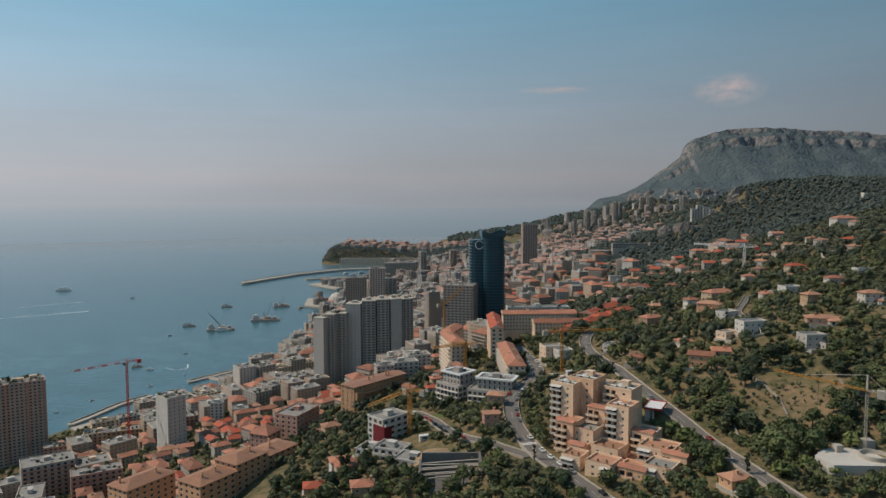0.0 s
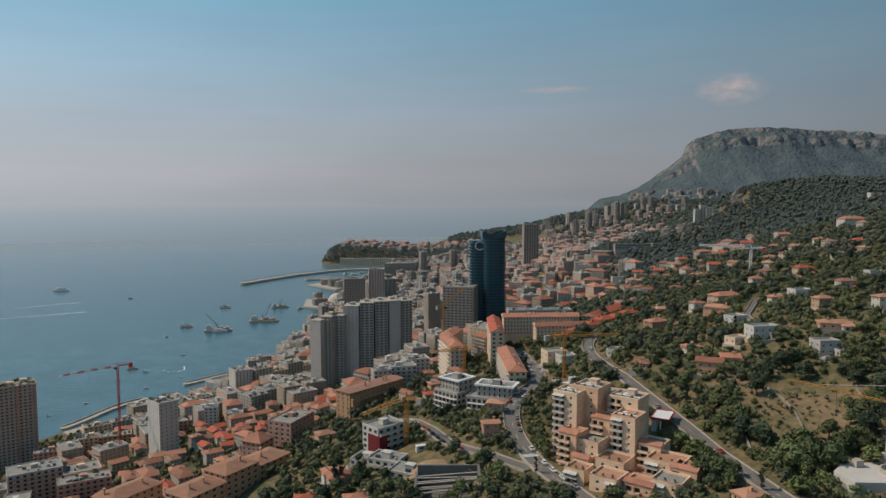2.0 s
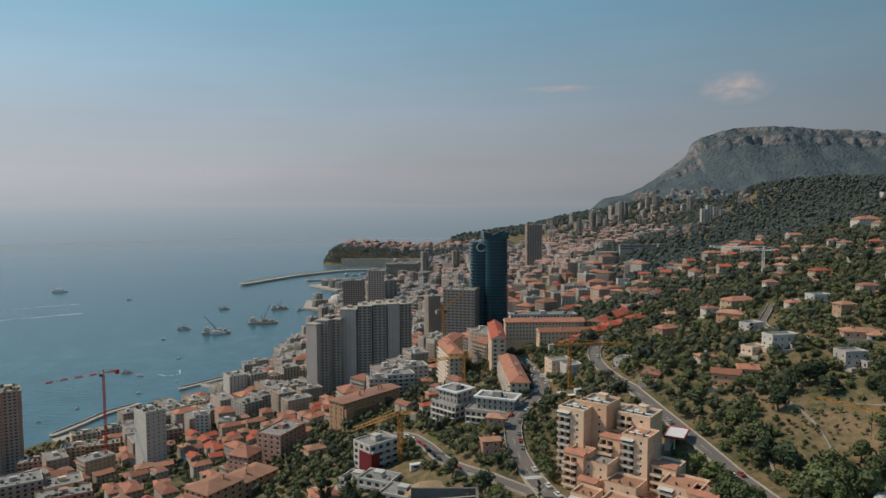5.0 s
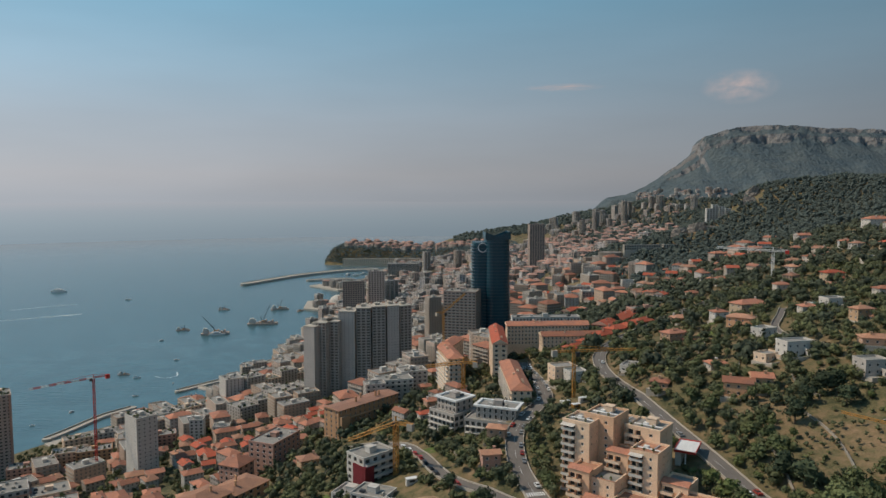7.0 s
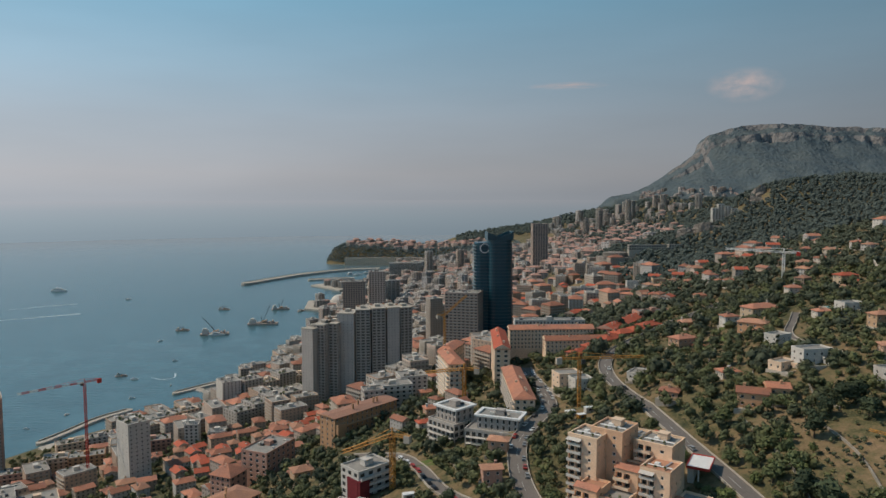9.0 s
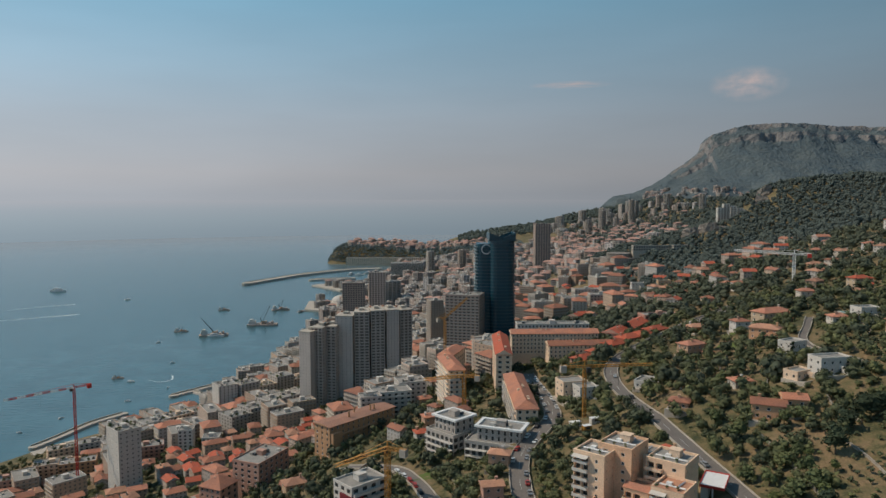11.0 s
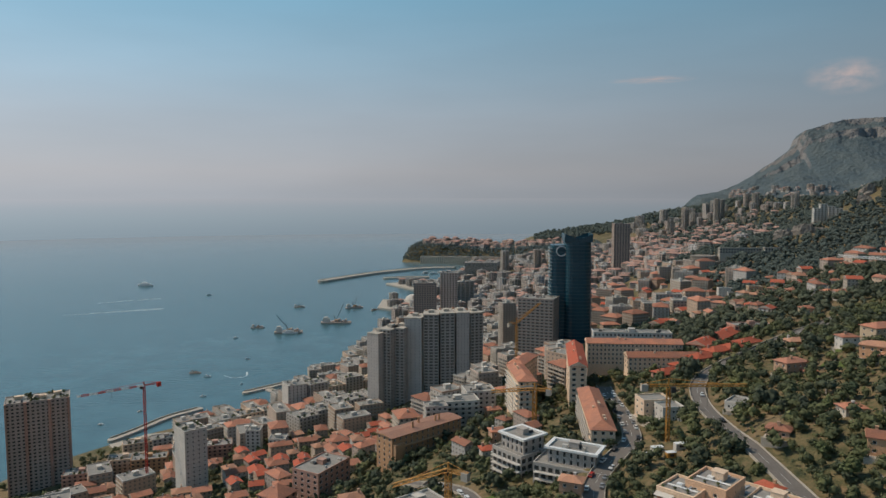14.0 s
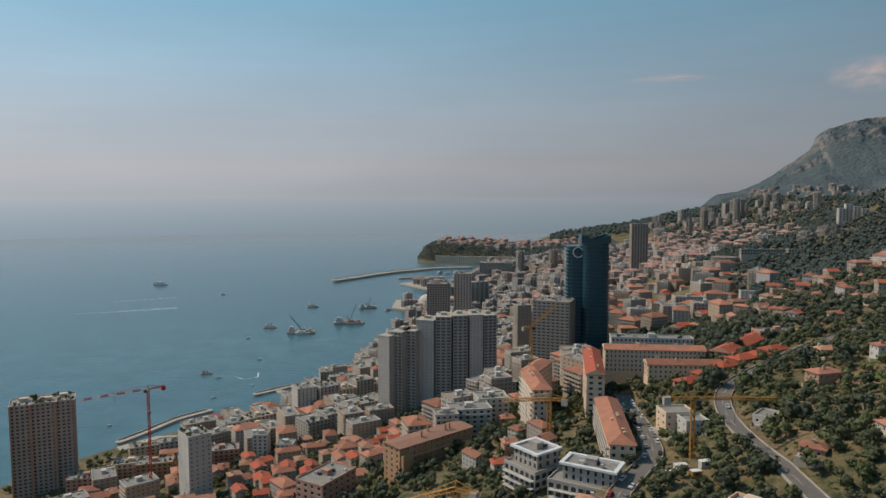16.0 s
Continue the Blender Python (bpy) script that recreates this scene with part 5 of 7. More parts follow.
# ---- town fabric: repeated houses and blocks, each an object of its own ----
def prototype(name, w, d, floors, fh, roof, roofmat, label, category, balcony=False, far=False):
    ob = new(name)
    s = Shape()
    c = [(-w / 2, -d / 2), (w / 2, -d / 2), (w / 2, d / 2), (-w / 2, d / 2)]
    h = floors * fh
    for k in range(4):
        a, b = c[k], c[(k + 1) % 4]
        s.facade(a, b, 0, h, max(2, round(math.dist(a, b) / 3.6)) if not far else max(1, round(math.dist(a, b) / 9)), floors, 0.42 if not far else 0.7, 0.5, 0.25, 0, 1)
        s.poly([(*a, -9), (*b, -9), (*b, 0), (*a, 0)])
    s.poly([(*p, h) for p in c])
    if balcony:
        for j in range(1, floors):
            s.box(-w * 0.46, -d / 2 - 1.3, j * fh - 0.1, w * 0.46, -d / 2 - 0.004, j * fh + 0.1, 2)
            s.box(-w * 0.46, -d / 2 - 1.3, j * fh + 0.1, w * 0.46, -d / 2 - 1.18, j * fh + 0.95, 2)
            s.box(w / 2 + 0.004, -d * 0.42, j * fh - 0.1, w / 2 + 1.2, d * 0.42, j * fh + 0.1, 2)
            s.box(w / 2 + 1.08, -d * 0.42, j * fh + 0.1, w / 2 + 1.2, d * 0.42, j * fh + 0.95, 2)
            s.box(-w / 2 - 1.2, -d * 0.42, j * fh - 0.1, -w / 2 - 0.004, d * 0.42, j * fh + 0.1, 2)
            s.box(-w / 2 - 1.2, -d * 0.42, j * fh + 0.1, -w / 2 - 1.08, d * 0.42, j * fh + 0.95, 2)
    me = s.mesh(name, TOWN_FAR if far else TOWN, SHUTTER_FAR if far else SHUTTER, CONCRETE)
    bpy.data.objects.remove(ob)
    ob = tagged(new(name, me), label, category)
    r = Shape()
    if roof == "flat":
        r.box(-w / 2 + .35, -d / 2 + .35, h + .004, w / 2 - .35, d / 2 - .35, h + .3, 1)
        for x0, y0, x1, y1 in ((-w / 2 - .15, -d / 2 - .15, w / 2 + .15, -d / 2 + .35), (-w / 2 - .15, d / 2 - .35, w / 2 + .15, d / 2 + .15), (-w / 2 - .15, -d / 2 + .35, -w / 2 + .35, d / 2 - .35), (w / 2 - .35, -d / 2 + .35, w / 2 + .15, d / 2 - .35)):
            r.box(x0, y0, h + .004, x1, y1, h + 1.0, 0)
        part("roof", r, (TOWN_FAR if far else TOWN, ROOFDECK), ob)
        u = random.Random(int(w * 7 + d))
        k = Shape()
        k.box(-2, -1.5, h + .3, 2.5, 1.5, h + 3.1)
        k.box(-2.2, -1.7, h + 3.1, 2.7, 1.7, h + 3.3)
        part("roof_plant", k, WHITE, ob)
        if not far:
            for q in range(2):
                k = Shape()
                a, b = u.uniform(-w / 2 + 1.5, w / 2 - 3), u.choice((-1, 1)) * u.uniform(d * 0.2, d / 2 - 2.4)
                k.box(a, b, h + .3, a + u.uniform(0.8, 2.2), b + u.uniform(0.8, 1.6), h + u.uniform(1.0, 2.0))
                k.box(a + .2, b + .2, h + .3, a + .5, b + .5, h + 2.4)
                part("roof_unit", k, (CONCRETE, WHITE, DARKMETAL)[q % 3], ob)
            for q in range(1):
                part("roof_shrub", SHRUB, None, ob, m=pose(u.uniform(-w / 2 + 1.5, w / 2 - 1.5), u.choice((-1, 1)) * (d / 2 - 1.4), h + .2) @ Matrix.Diagonal((.7, .7, .6, 1)))
    else:
        r.hip(-w / 2, -d / 2, w / 2, d / 2, h + .26, min(w, d) * 0.22, 0.6, roof == "gable", 0, 1)
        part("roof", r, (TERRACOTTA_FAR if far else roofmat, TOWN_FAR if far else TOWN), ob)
        k = Shape()
        k.box(w * 0.2, -.5, h, w * 0.2 + 1, .5, h + min(w, d) * 0.22 + 1.2)
        part("chimney", k, TOWN_FAR if far else TOWN, ob)
    return ob


KINDS = {
    "house": [("house", 11, 9, 2, 3, "hip", TERRACOTTA, "small town house with orange tiled hipped roof", "house"),
              ("house", 14, 10, 3, 3, "gable", TERRACOTTA, "town house with orange tiled gable roof", "house"),
              ("house", 10, 13, 3, 3, "hip", TERRACOTTA_OLD, "town house with weathered tile roof", "house"),
              ("house", 18, 11, 4, 3, "hip", TERRACOTTA, "tall town house with orange tiled roof", "house"),
              ("house", 13, 11, 3, 3, "gable", TERRACOTTA_RED, "town house with bright red tile roof", "house")],
    "block": [("apartment_block", 24, 15, 6, 3, "flat", None, "flat-roofed town apartment block", "apartment building", True),
              ("apartment_block", 18, 16, 8, 3, "flat", None, "tall flat-roofed town apartment block", "apartment building", True),
              ("apartment_block", 30, 14, 7, 3, "flat", None, "long town apartment block with balconies", "apartment building", True),
              ("apartment_block", 20, 15, 6, 3, "hip", TERRACOTTA, "town apartment block with tile roof", "apartment building", True),
              ("apartment_block", 16, 16, 12, 3, "flat", None, "high flat-roofed town apartment block", "apartment building", True)],
    "tower": [("tower_block", 22, 18, 20, 3, "flat", None, "pale residential tower block in the town", "high-rise", True),
              ("tower_block", 18, 18, 26, 3, "flat", None, "slender pale residential tower block", "high-rise", True),
              ("tower_block", 34, 16, 17, 3, "flat", None, "broad pale residential tower block", "high-rise", True)],
}
HOUSES, BLOCKS, TOWERS = ([prototype(*k) for k in KINDS[n]] for n in ("house", "block", "tower"))
FAR_FORM = {a: prototype(*k, **({"far": True})) for n, got in (("house", HOUSES), ("block", BLOCKS), ("tower", TOWERS)) for a, k in zip(got, KINDS[n])}
TALLY, DISTANT = {}, []
USED = set()
rng = random.Random(11)


def settle(proto, x, y, turn, size=1.0, sink=0.4, keep=None):
    z = float(land(x, y)) - sink
    m = pose(x, y, z, 0, 0, turn) @ Matrix.Diagonal((size * rng.uniform(0.9, 1.12), size * rng.uniform(0.9, 1.12), size * rng.uniform(0.92, 1.08), 1))
    kind = proto["category"]
    TALLY[kind] = TALLY.get(kind, 0) + 1
    OCCUPIED.append((x, y, (max(proto.dimensions.x, proto.dimensions.y) or 14) * 0.36 if keep is None else keep))
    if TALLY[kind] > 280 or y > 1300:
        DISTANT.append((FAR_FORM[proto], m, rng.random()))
        return None
    if proto.name not in USED:
        USED.add(proto.name)
        proto.matrix_basis = m
        ob = proto
    else:
        keepscale = proto.scale.copy()
        proto.scale = (1, 1, 1)
        ob = copy_thing(proto, m)
        proto.scale = keepscale
    return ob


def join_distant(name, label):
    """The far town past counting, as one mesh; each building keeps its own paint."""
    mats, vs, idx, start, mi, paint = [], [], [], [], [], []
    nv = nl = 0
    for ob, m, tone in DISTANT:
        for o in (ob, *ob.children):
            me = o.data
            if o.name not in CACHE:
                v = np.zeros(len(me.vertices) * 3)
                me.vertices.foreach_get("co", v)
                li = np.zeros(len(me.loops), dtype=np.int32)
                me.loops.foreach_get("vertex_index", li)
                ls = np.zeros(len(me.polygons), dtype=np.int32)
                me.polygons.foreach_get("loop_start", ls)
                pm = np.zeros(len(me.polygons), dtype=np.int32)
                me.polygons.foreach_get("material_index", pm)
                slots = []
                for k in me.materials:
                    if k not in mats:
                        mats.append(k)
                    slots.append(mats.index(k))
                CACHE[o.name] = (v.reshape(-1, 3), li, ls, np.array(slots, dtype=np.int32)[pm])
            v, li, ls, pm = CACHE[o.name]
            a = np.array(m)
            vs.append(v @ a[:3, :3].T + a[:3, 3])
            idx.append(li + nv)
            start.append(ls + nl)
            mi.append(pm)
            paint.append(np.full(len(ls), tone))
            nv, nl = nv + len(v), nl + len(li)
    me = bpy.data.meshes.new(name)
    v, idx, start = np.concatenate(vs), np.concatenate(idx), np.concatenate(start)
    me.vertices.add(len(v))
    me.vertices.foreach_set("co", v.astype(np.float32).ravel())
    me.loops.add(len(idx))
    me.loops.foreach_set("vertex_index", idx.astype(np.int32))
    me.polygons.add(len(start))
    me.polygons.foreach_set("loop_start", start.astype(np.int32))
    for k in mats:
        me.materials.append(k)
    me.polygons.foreach_set("material_index", np.concatenate(mi).astype(np.int32))
    me.update(calc_edges=True)
    att = me.attributes.new("paint", "FLOAT", "FACE")
    att.data.foreach_set("value", np.concatenate(paint).astype(np.float32))
    return tagged(new(name, me), label, "town", kind="stuff")


CACHE = {}


def free(x, y, r):
    return all((x - a) ** 2 + (y - b) ** 2 > (r + c) ** 2 for a, b, c in OCCUPIED)


def off_road(x, y, r):
    return np.hypot(ROADBED[:, 0] - x, ROADBED[:, 1] - y).min() > r


def spread(x0, x1, y0, y1, step, chooser, r=6.0, chance=1.0):
    y = y0
    while y < y1:
        x = x0
        while x < x1:
            px, py = x + rng.uniform(-0.3, 0.3) * step, y + rng.uniform(-0.3, 0.3) * step
            if rng.random() < chance and land(px, py) > 2.5 and free(px, py, r) and off_road(px, py, 12):
                pick = chooser(px, py)
                if pick:
                    settle(pick, px, py, 38 + rng.choice((0, 90, 180, 270)) + rng.uniform(-14, 14) if px < 60 else rng.uniform(-40, 40) + rng.choice((0, 90)), rng.uniform(0.72, 0.95) if py < 830 and pick in HOUSES else 1.0)
            x += step
        y += step


# tile-roofed quarter below the ochre block
spread(-330, -70, 400, 690, 18, lambda x, y: None if x > -92 and y < 525 else rng.choice(HOUSES if x > -250 else BLOCKS[:1] + HOUSES[1:4]), 6, 0.78)
spread(-70, 55, 470, 780, 21, lambda x, y: rng.choice(HOUSES[:4] if y < 560 else BLOCKS[:4] + HOUSES[3:4]), 7, 0.55)
spread(-330, -130, 690, 860, 24, lambda x, y: rng.choice(BLOCKS[:4]), 9, 0.9)
# houses above the upper road and below the wooded hill
spread(200, 300, 690, 830, 25, lambda x, y: rng.choice(HOUSES), 8, 0.6)
spread(230, 400, 820, 930, 24, lambda x, y: rng.choice(HOUSES), 8, 0.5)
spread(240, 480, 590, 800, 40, lambda x, y: rng.choice((HOUSES[0], HOUSES[2])), 9, 0.35)
# the town behind the towers
spread(-330, 120, 850, 1250, 27, lambda x, y: rng.choice(HOUSES[1:4] + BLOCKS[3:4] if x > 60 else BLOCKS[:4] + HOUSES[3:4] + (TOWERS[:1] if -120 < x < 0 and rng.random() < 0.4 else BLOCKS[:1])), 10, 0.95)
spread(120, 275, 770, 1250, 27, lambda x, y: rng.choice(HOUSES + BLOCKS[:1] + BLOCKS[3:4]), 9, 0.72)
for x, y in ((150, 893), (172, 950), (214, 1172), (240, 1185)):
    settle(BLOCKS[2], x, y, 6, 1.0)
for x, y, size, k in ((-150, 1480, 1.0, 0), (-122, 1500, 1.15, 2), (-60, 2050, 1.0, 1), (30, 2120, 1.0, 0), (545, 2640, 1.0, 1), (660, 2680, 1.1, 1), (600, 2750, 0.9, 2), (480, 2560, 0.9, 0), (700, 2780, 1.0, 1), (-14, 905, 0.8, 1), (-5, 960, 0.8, 0)):
    settle(TOWERS[k], x, y, rng.uniform(-20, 40), size)
spread(-330, 180, 1250, 1850, 30, lambda x, y: rng.choice(HOUSES[1:4] + BLOCKS[3:4] if x > 70 else BLOCKS[:4] + BLOCKS[:4] + BLOCKS[4:] + HOUSES[3:4]), 10, 0.95)
spread(180, 430, 1350, 1900, 25, lambda x, y: rng.choice(HOUSES + BLOCKS[3:4] + BLOCKS[:1]), 9, 0.95)
spread(-330, 300, 1850, 2640, 34, lambda x, y: rng.choice(BLOCKS[:4] + HOUSES[1:4]), 11, 0.85)
spread(300, 640, 1900, 2700, 32, lambda x, y: rng.choice(HOUSES[1:] + BLOCKS[3:4]), 10, 0.9)
spread(420, 900, 2550, 3100, 42, lambda x, y: rng.choice(BLOCKS + TOWERS[:1]), 12, 0.45)
# old town on the rock
spread(-400, 150, 2765, 3080, 30, lambda x, y: rng.choice(HOUSES[1:4] + BLOCKS[3:4]), 8, 0.85)
# hamlet on the flank of the headland
made = 0
while made < 120:
    hx, hy = rng.uniform(930, 1480), rng.uniform(3250, 3880)
    hz = float(mountain_height(np.array([hx]), np.array([hy]))[0])
    if not 200 + 0.06 * (hx - 930) < hz < 268 + 0.05 * (hx - 930) or noise.noise(Vector((hx * 0.012, hy * 0.012, 0))) < -0.12:
        continue
    made += 1
    DISTANT.append((FAR_FORM[rng.choice(HOUSES + BLOCKS[:1])], pose(hx, hy, hz - 1.5, 0, 0, rng.uniform(0, 90)) @ Matrix.Diagonal((1.1, 1.1, 1.1, 1)), rng.random()))
for x, y in ((-300, 1665), (-268, 1648), (-240, 1640), (-222, 1682), (-292, 1702), (-312, 1735), (-212, 1722), (-218, 1764), (-245, 1705), (-350, 2050), (-320, 2010), (-295, 1990), (-290, 2040), (-320, 2072), (-265, 2040)):
    DISTANT.append((FAR_FORM[rng.choice(BLOCKS[:4] + HOUSES[3:4])], pose(x, y, 3.2, 0, 0, rng.uniform(-20, 60)) @ Matrix.Diagonal((0.95, 0.95, 0.85, 1)), rng.random()))
join_distant("far_town", "dense pale town with tiled roofs beyond the towers")
for ob in [k for k in HOUSES + BLOCKS + TOWERS if k.name not in USED]:
    for o in (*ob.children, ob):
        bpy.data.objects.remove(o)
for ob in FAR_FORM.values():
    for o in (*ob.children, ob):
        bpy.data.objects.remove(o)
# arcaded terraces below the wooded cliff, and the curved retaining wall beside them
for x, y, w, fl, z in ((312, 1160, 62, 2, 174.5), (352, 1150, 24, 3, 172), (398, 1162, 54, 2, 177)):
    block("arcade_terrace", x, y, 3, w, 9, fl, z, fh=3.9, wall=CONCRETE, label="low pale arcaded terrace building below the wooded cliff", category="terrace", group="arcaded terraces", bays=round(w / 4), ww=0.6, wh=0.65, objs="", clutter=False, deep=16)
s = Shape()
for k, (r, z0, z1) in enumerate(((30, -40, 0), (23, 0, 8), (15, 8, 15))):
    s.prism([(r * 1.25 * math.cos(a), r * math.sin(a)) for a in np.linspace(0, 2 * math.pi, 26, endpoint=False)], z0, z1)
ob = tagged(new("retaining_terrace", s.mesh("retaining_terrace", CLIFF)), "stepped round retaining terrace of pale stone", "terrace", kind="structure")
ob.matrix_basis = pose(262, 1165, 156)
OCCUPIED.append((262, 1150, 30))

# ---- harbour works ----
def mole(name, points, width, height, label, mat=CONCRETE):
    s = Shape()
    line = glide(points, 8.0)
    for i in range(len(line) - 1):
        a, b = line[i], line[i + 1]
        q = []
        for k in (i, i + 1):
            t = (line[min(k + 1, len(line) - 1)] - line[max(k - 1, 0)]).normalized()
            n = Vector((-t.y, t.x, 0))
            q += [line[k] + n * width / 2, line[k] - n * width / 2, n]
        up, dn = Vector((0, 0, height)), Vector((0, 0, -5))
        s.poly([q[1] + up, q[4] + up, q[3] + up, q[0] + up])
        s.poly([q[0] + up, q[3] + up, q[3] + q[5] * 3 + dn, q[0] + q[2] * 3 + dn], 1)
        s.poly([q[4] + up, q[1] + up, q[1] - q[2] * 3 + dn, q[4] - q[5] * 3 + dn], 1)
        wall = Vector((0, 0, height + 1.5))
        s.poly([q[0] + wall, q[3] + wall, q[3] - q[5] + wall, q[0] - q[2] + wall])
        s.poly([q[0] + up, q[0] + wall, q[3] + wall, q[3] + up])
        s.poly([q[0] - q[2] + wall, q[0] - q[2] + up, q[3] - q[5] + up, q[3] - q[5] + wall])
    for e, sgn in ((0, -1), (-1, 1)):
        c = line[e]
        s.prism([(c.x + width * 0.62 * math.cos(a), c.y + width * 0.62 * math.sin(a)) for a in np.linspace(0, 2 * math.pi, 14, endpoint=False)], -5, height + 0.3)
    return tagged(new(name, s.mesh(name, mat, GREYDARK)), label, "breakwater")


mole("breakwater", [(-595, 2091), (-500, 2290), (-420, 2400), (-350, 2470), (-260, 2500)], 24, 6, "long concrete harbour breakwater with a walkway")
mole("breakwater", [(-425, 2190), (-370, 2215), (-310, 2230)], 18, 4, "short inner harbour breakwater")
mole("jetty", [(-356, 968), (-312, 1028)], 8, 2.2, "pale stone bathing jetty")
mole("jetty", [(-338, 990), (-312, 975), (-270, 965)], 5, 1.8, "low stone jetty joining the beach")
mole("jetty", [(-425, 782), (-416, 812), (-404, 860), (-384, 893)], 8, 2.4, "curved stone jetty beside the beach club")
mole("jetty", [(-300, 1090), (-272, 1140), (-240, 1150)], 8, 2.2, "curved stone jetty by the beach")
s = Shape()
s.prism([(-395, 800), (-350, 815), (-330, 780), (-395, 745), (-418, 765)], -4, 3.2)
tagged(new("quay", s.mesh("quay", CONCRETE)), "pale concrete quay at the foot of the slope", "quay")
s = Shape()
s.prism([(-262, 1070), (-205, 1090), (-190, 1200), (-245, 1210)], -4, 1.6)
tagged(new("beach", s.mesh("beach", SAND)), "small sandy beach between two jetties", "beach", kind="structure")
s = Shape()
s.prism([(-330, 1640), (-240, 1600), (-180, 1700), (-200, 1800), (-345, 1760)], -4, 4)
tagged(new("quay", s.mesh("quay", CONCRETE)), "pale seafront terrace in front of the town", "quay")
s = Shape()
s.prism([(-400, 2060), (-300, 1950), (-240, 2050), (-340, 2110)], -4, 4)
tagged(new("quay", s.mesh("quay", CONCRETE)), "pale harbour quay below the rock", "quay")
# pale dome on the seafront
s = Shape()
for i in range(5):
    for j in range(16):
        a0, a1 = 2 * math.pi * j / 16, 2 * math.pi * (j + 1) / 16
        b0, b1 = math.pi / 2 * i / 5, math.pi / 2 * (i + 1) / 5
        s.poly([(20 * math.cos(b) * math.cos(a), 20 * math.cos(b) * math.sin(a), 16 * math.sin(b)) for a, b in ((a0, b0), (a1, b0), (a1, b1), (a0, b1))])
s.prism([(20.5 * math.cos(a), 20.5 * math.sin(a)) for a in np.linspace(0, 2 * math.pi, 24, endpoint=False)], -4, 0.5)
dome = tagged(new("domed_hall", s.mesh("domed_hall", WHITE)), "white domed hall on the seafront", "pavilion")
dome.matrix_basis = pose(-268, 1752, 4)


# ---- boats ----
def hull(length, beam, depth):
    s = Shape()
    n = 9
    top, low = [], []
    for i in range(n):
        t = i / (n - 1)
        w = beam / 2 * (1 - max(0, (t - 0.55) / 0.45) ** 2) * (0.85 + 0.15 * min(1, t * 4))
        top.append((t * length - length / 2, w))
        low.append((t * length * 0.94 - length / 2 + length * 0.02, w * 0.7))
    for sg in (1, -1):
        for i in range(n - 1):
            q = [(top[i][0], sg * top[i][1], depth), (top[i + 1][0], sg * top[i + 1][1], depth), (low[i + 1][0], sg * low[i + 1][1], -0.6), (low[i][0], sg * low[i][1], -0.6)]
            s.poly(q if sg < 0 else q[::-1])
    for i in range(n - 1):
        s.poly([(top[i][0], -top[i][1], depth), (top[i + 1][0], -top[i + 1][1], depth), (top[i + 1][0], top[i + 1][1], depth), (top[i][0], top[i][1], depth)])
    s.poly([(top[0][0], -top[0][1], depth), (top[0][0], top[0][1], depth), (low[0][0], low[0][1], -0.6), (low[0][0], -low[0][1], -0.6)])
    return s


def motor_boat(x, y, turn, length, label="white motor yacht lying on the water"):
    b = thing("motor_yacht", x, y, 0, turn, label, "boat")
    d = length * 0.09 + 0.4
    part("hull", hull(length, length * 0.24, d), WHITEPAINT, b)
    s = Shape()
    s.box(-length * 0.35, -length * 0.085, d, length * 0.2, length * 0.085, d + length * 0.07)
    s.box(-length * 0.25, -length * 0.07, d + length * 0.07, length * 0.08, length * 0.07, d + length * 0.12)
    part("cabin", s, WHITEPAINT, b)
    s = Shape()
    s.box(-length * 0.352, -length * 0.087, d + length * 0.025, length * 0.202, length * 0.087, d + length * 0.05)
    part("cabin_window", s, GLASS, b)
    s = Shape()
    s.beam((-length * 0.1, 0, d + length * 0.12), (-length * 0.14, 0, d + length * 0.24), 0.12)
    part("mast", s, WHITEPAINT, b)


def work_barge(x, y, turn, length, crane, label):
    b = thing("work_barge", x, y, 0, turn, label, "barge")
    k0 = min(1.0, length / 46)
    b.scale = (1, 1, k0)
    s = Shape()
    s.box(-length / 2, -length * 0.16, -0.8, length / 2, length * 0.16, 3.2)
    s.box(-length / 2 - 1.5, -length * 0.12, 0.5, -length / 2, length * 0.12, 3.2)
    part("hull", s, BROWNWALL, b)
    s = Shape()
    s.box(-length * 0.46, -length * 0.1, 3.2, -length * 0.24, length * 0.1, 9.5)
    s.box(-length * 0.43, -length * 0.08, 9.5, -length * 0.3, length * 0.08, 12.5)
    part("deckhouse", s, WHITE, b)
    s = Shape()
    for k in range(5):
        s.box(-length * 0.15 + k * length * 0.11, -length * 0.1, 3.2, -length * 0.08 + k * length * 0.11, length * 0.1, 5.0 + (k * 37 % 5))
    part("cargo", s, BROWNWALL, b)
    s = Shape()
    s.box(-3 * k0, -3 * k0, 3.2, 3 * k0, 3 * k0, 8)
    part("crane_cab", s, YELLOW, b)
    s = Shape()
    s.beam((0, 0, 7), (length * crane, 0, 7 + length * 0.55), 0.35)
    s.beam((-2, 0, 8), (-5, 0, 16), 0.5)
    s.beam((-5, 0, 16), (length * crane, 0, 7 + length * 0.55), 0.1)
    part("crane_jib", s, DARKMETAL, b)


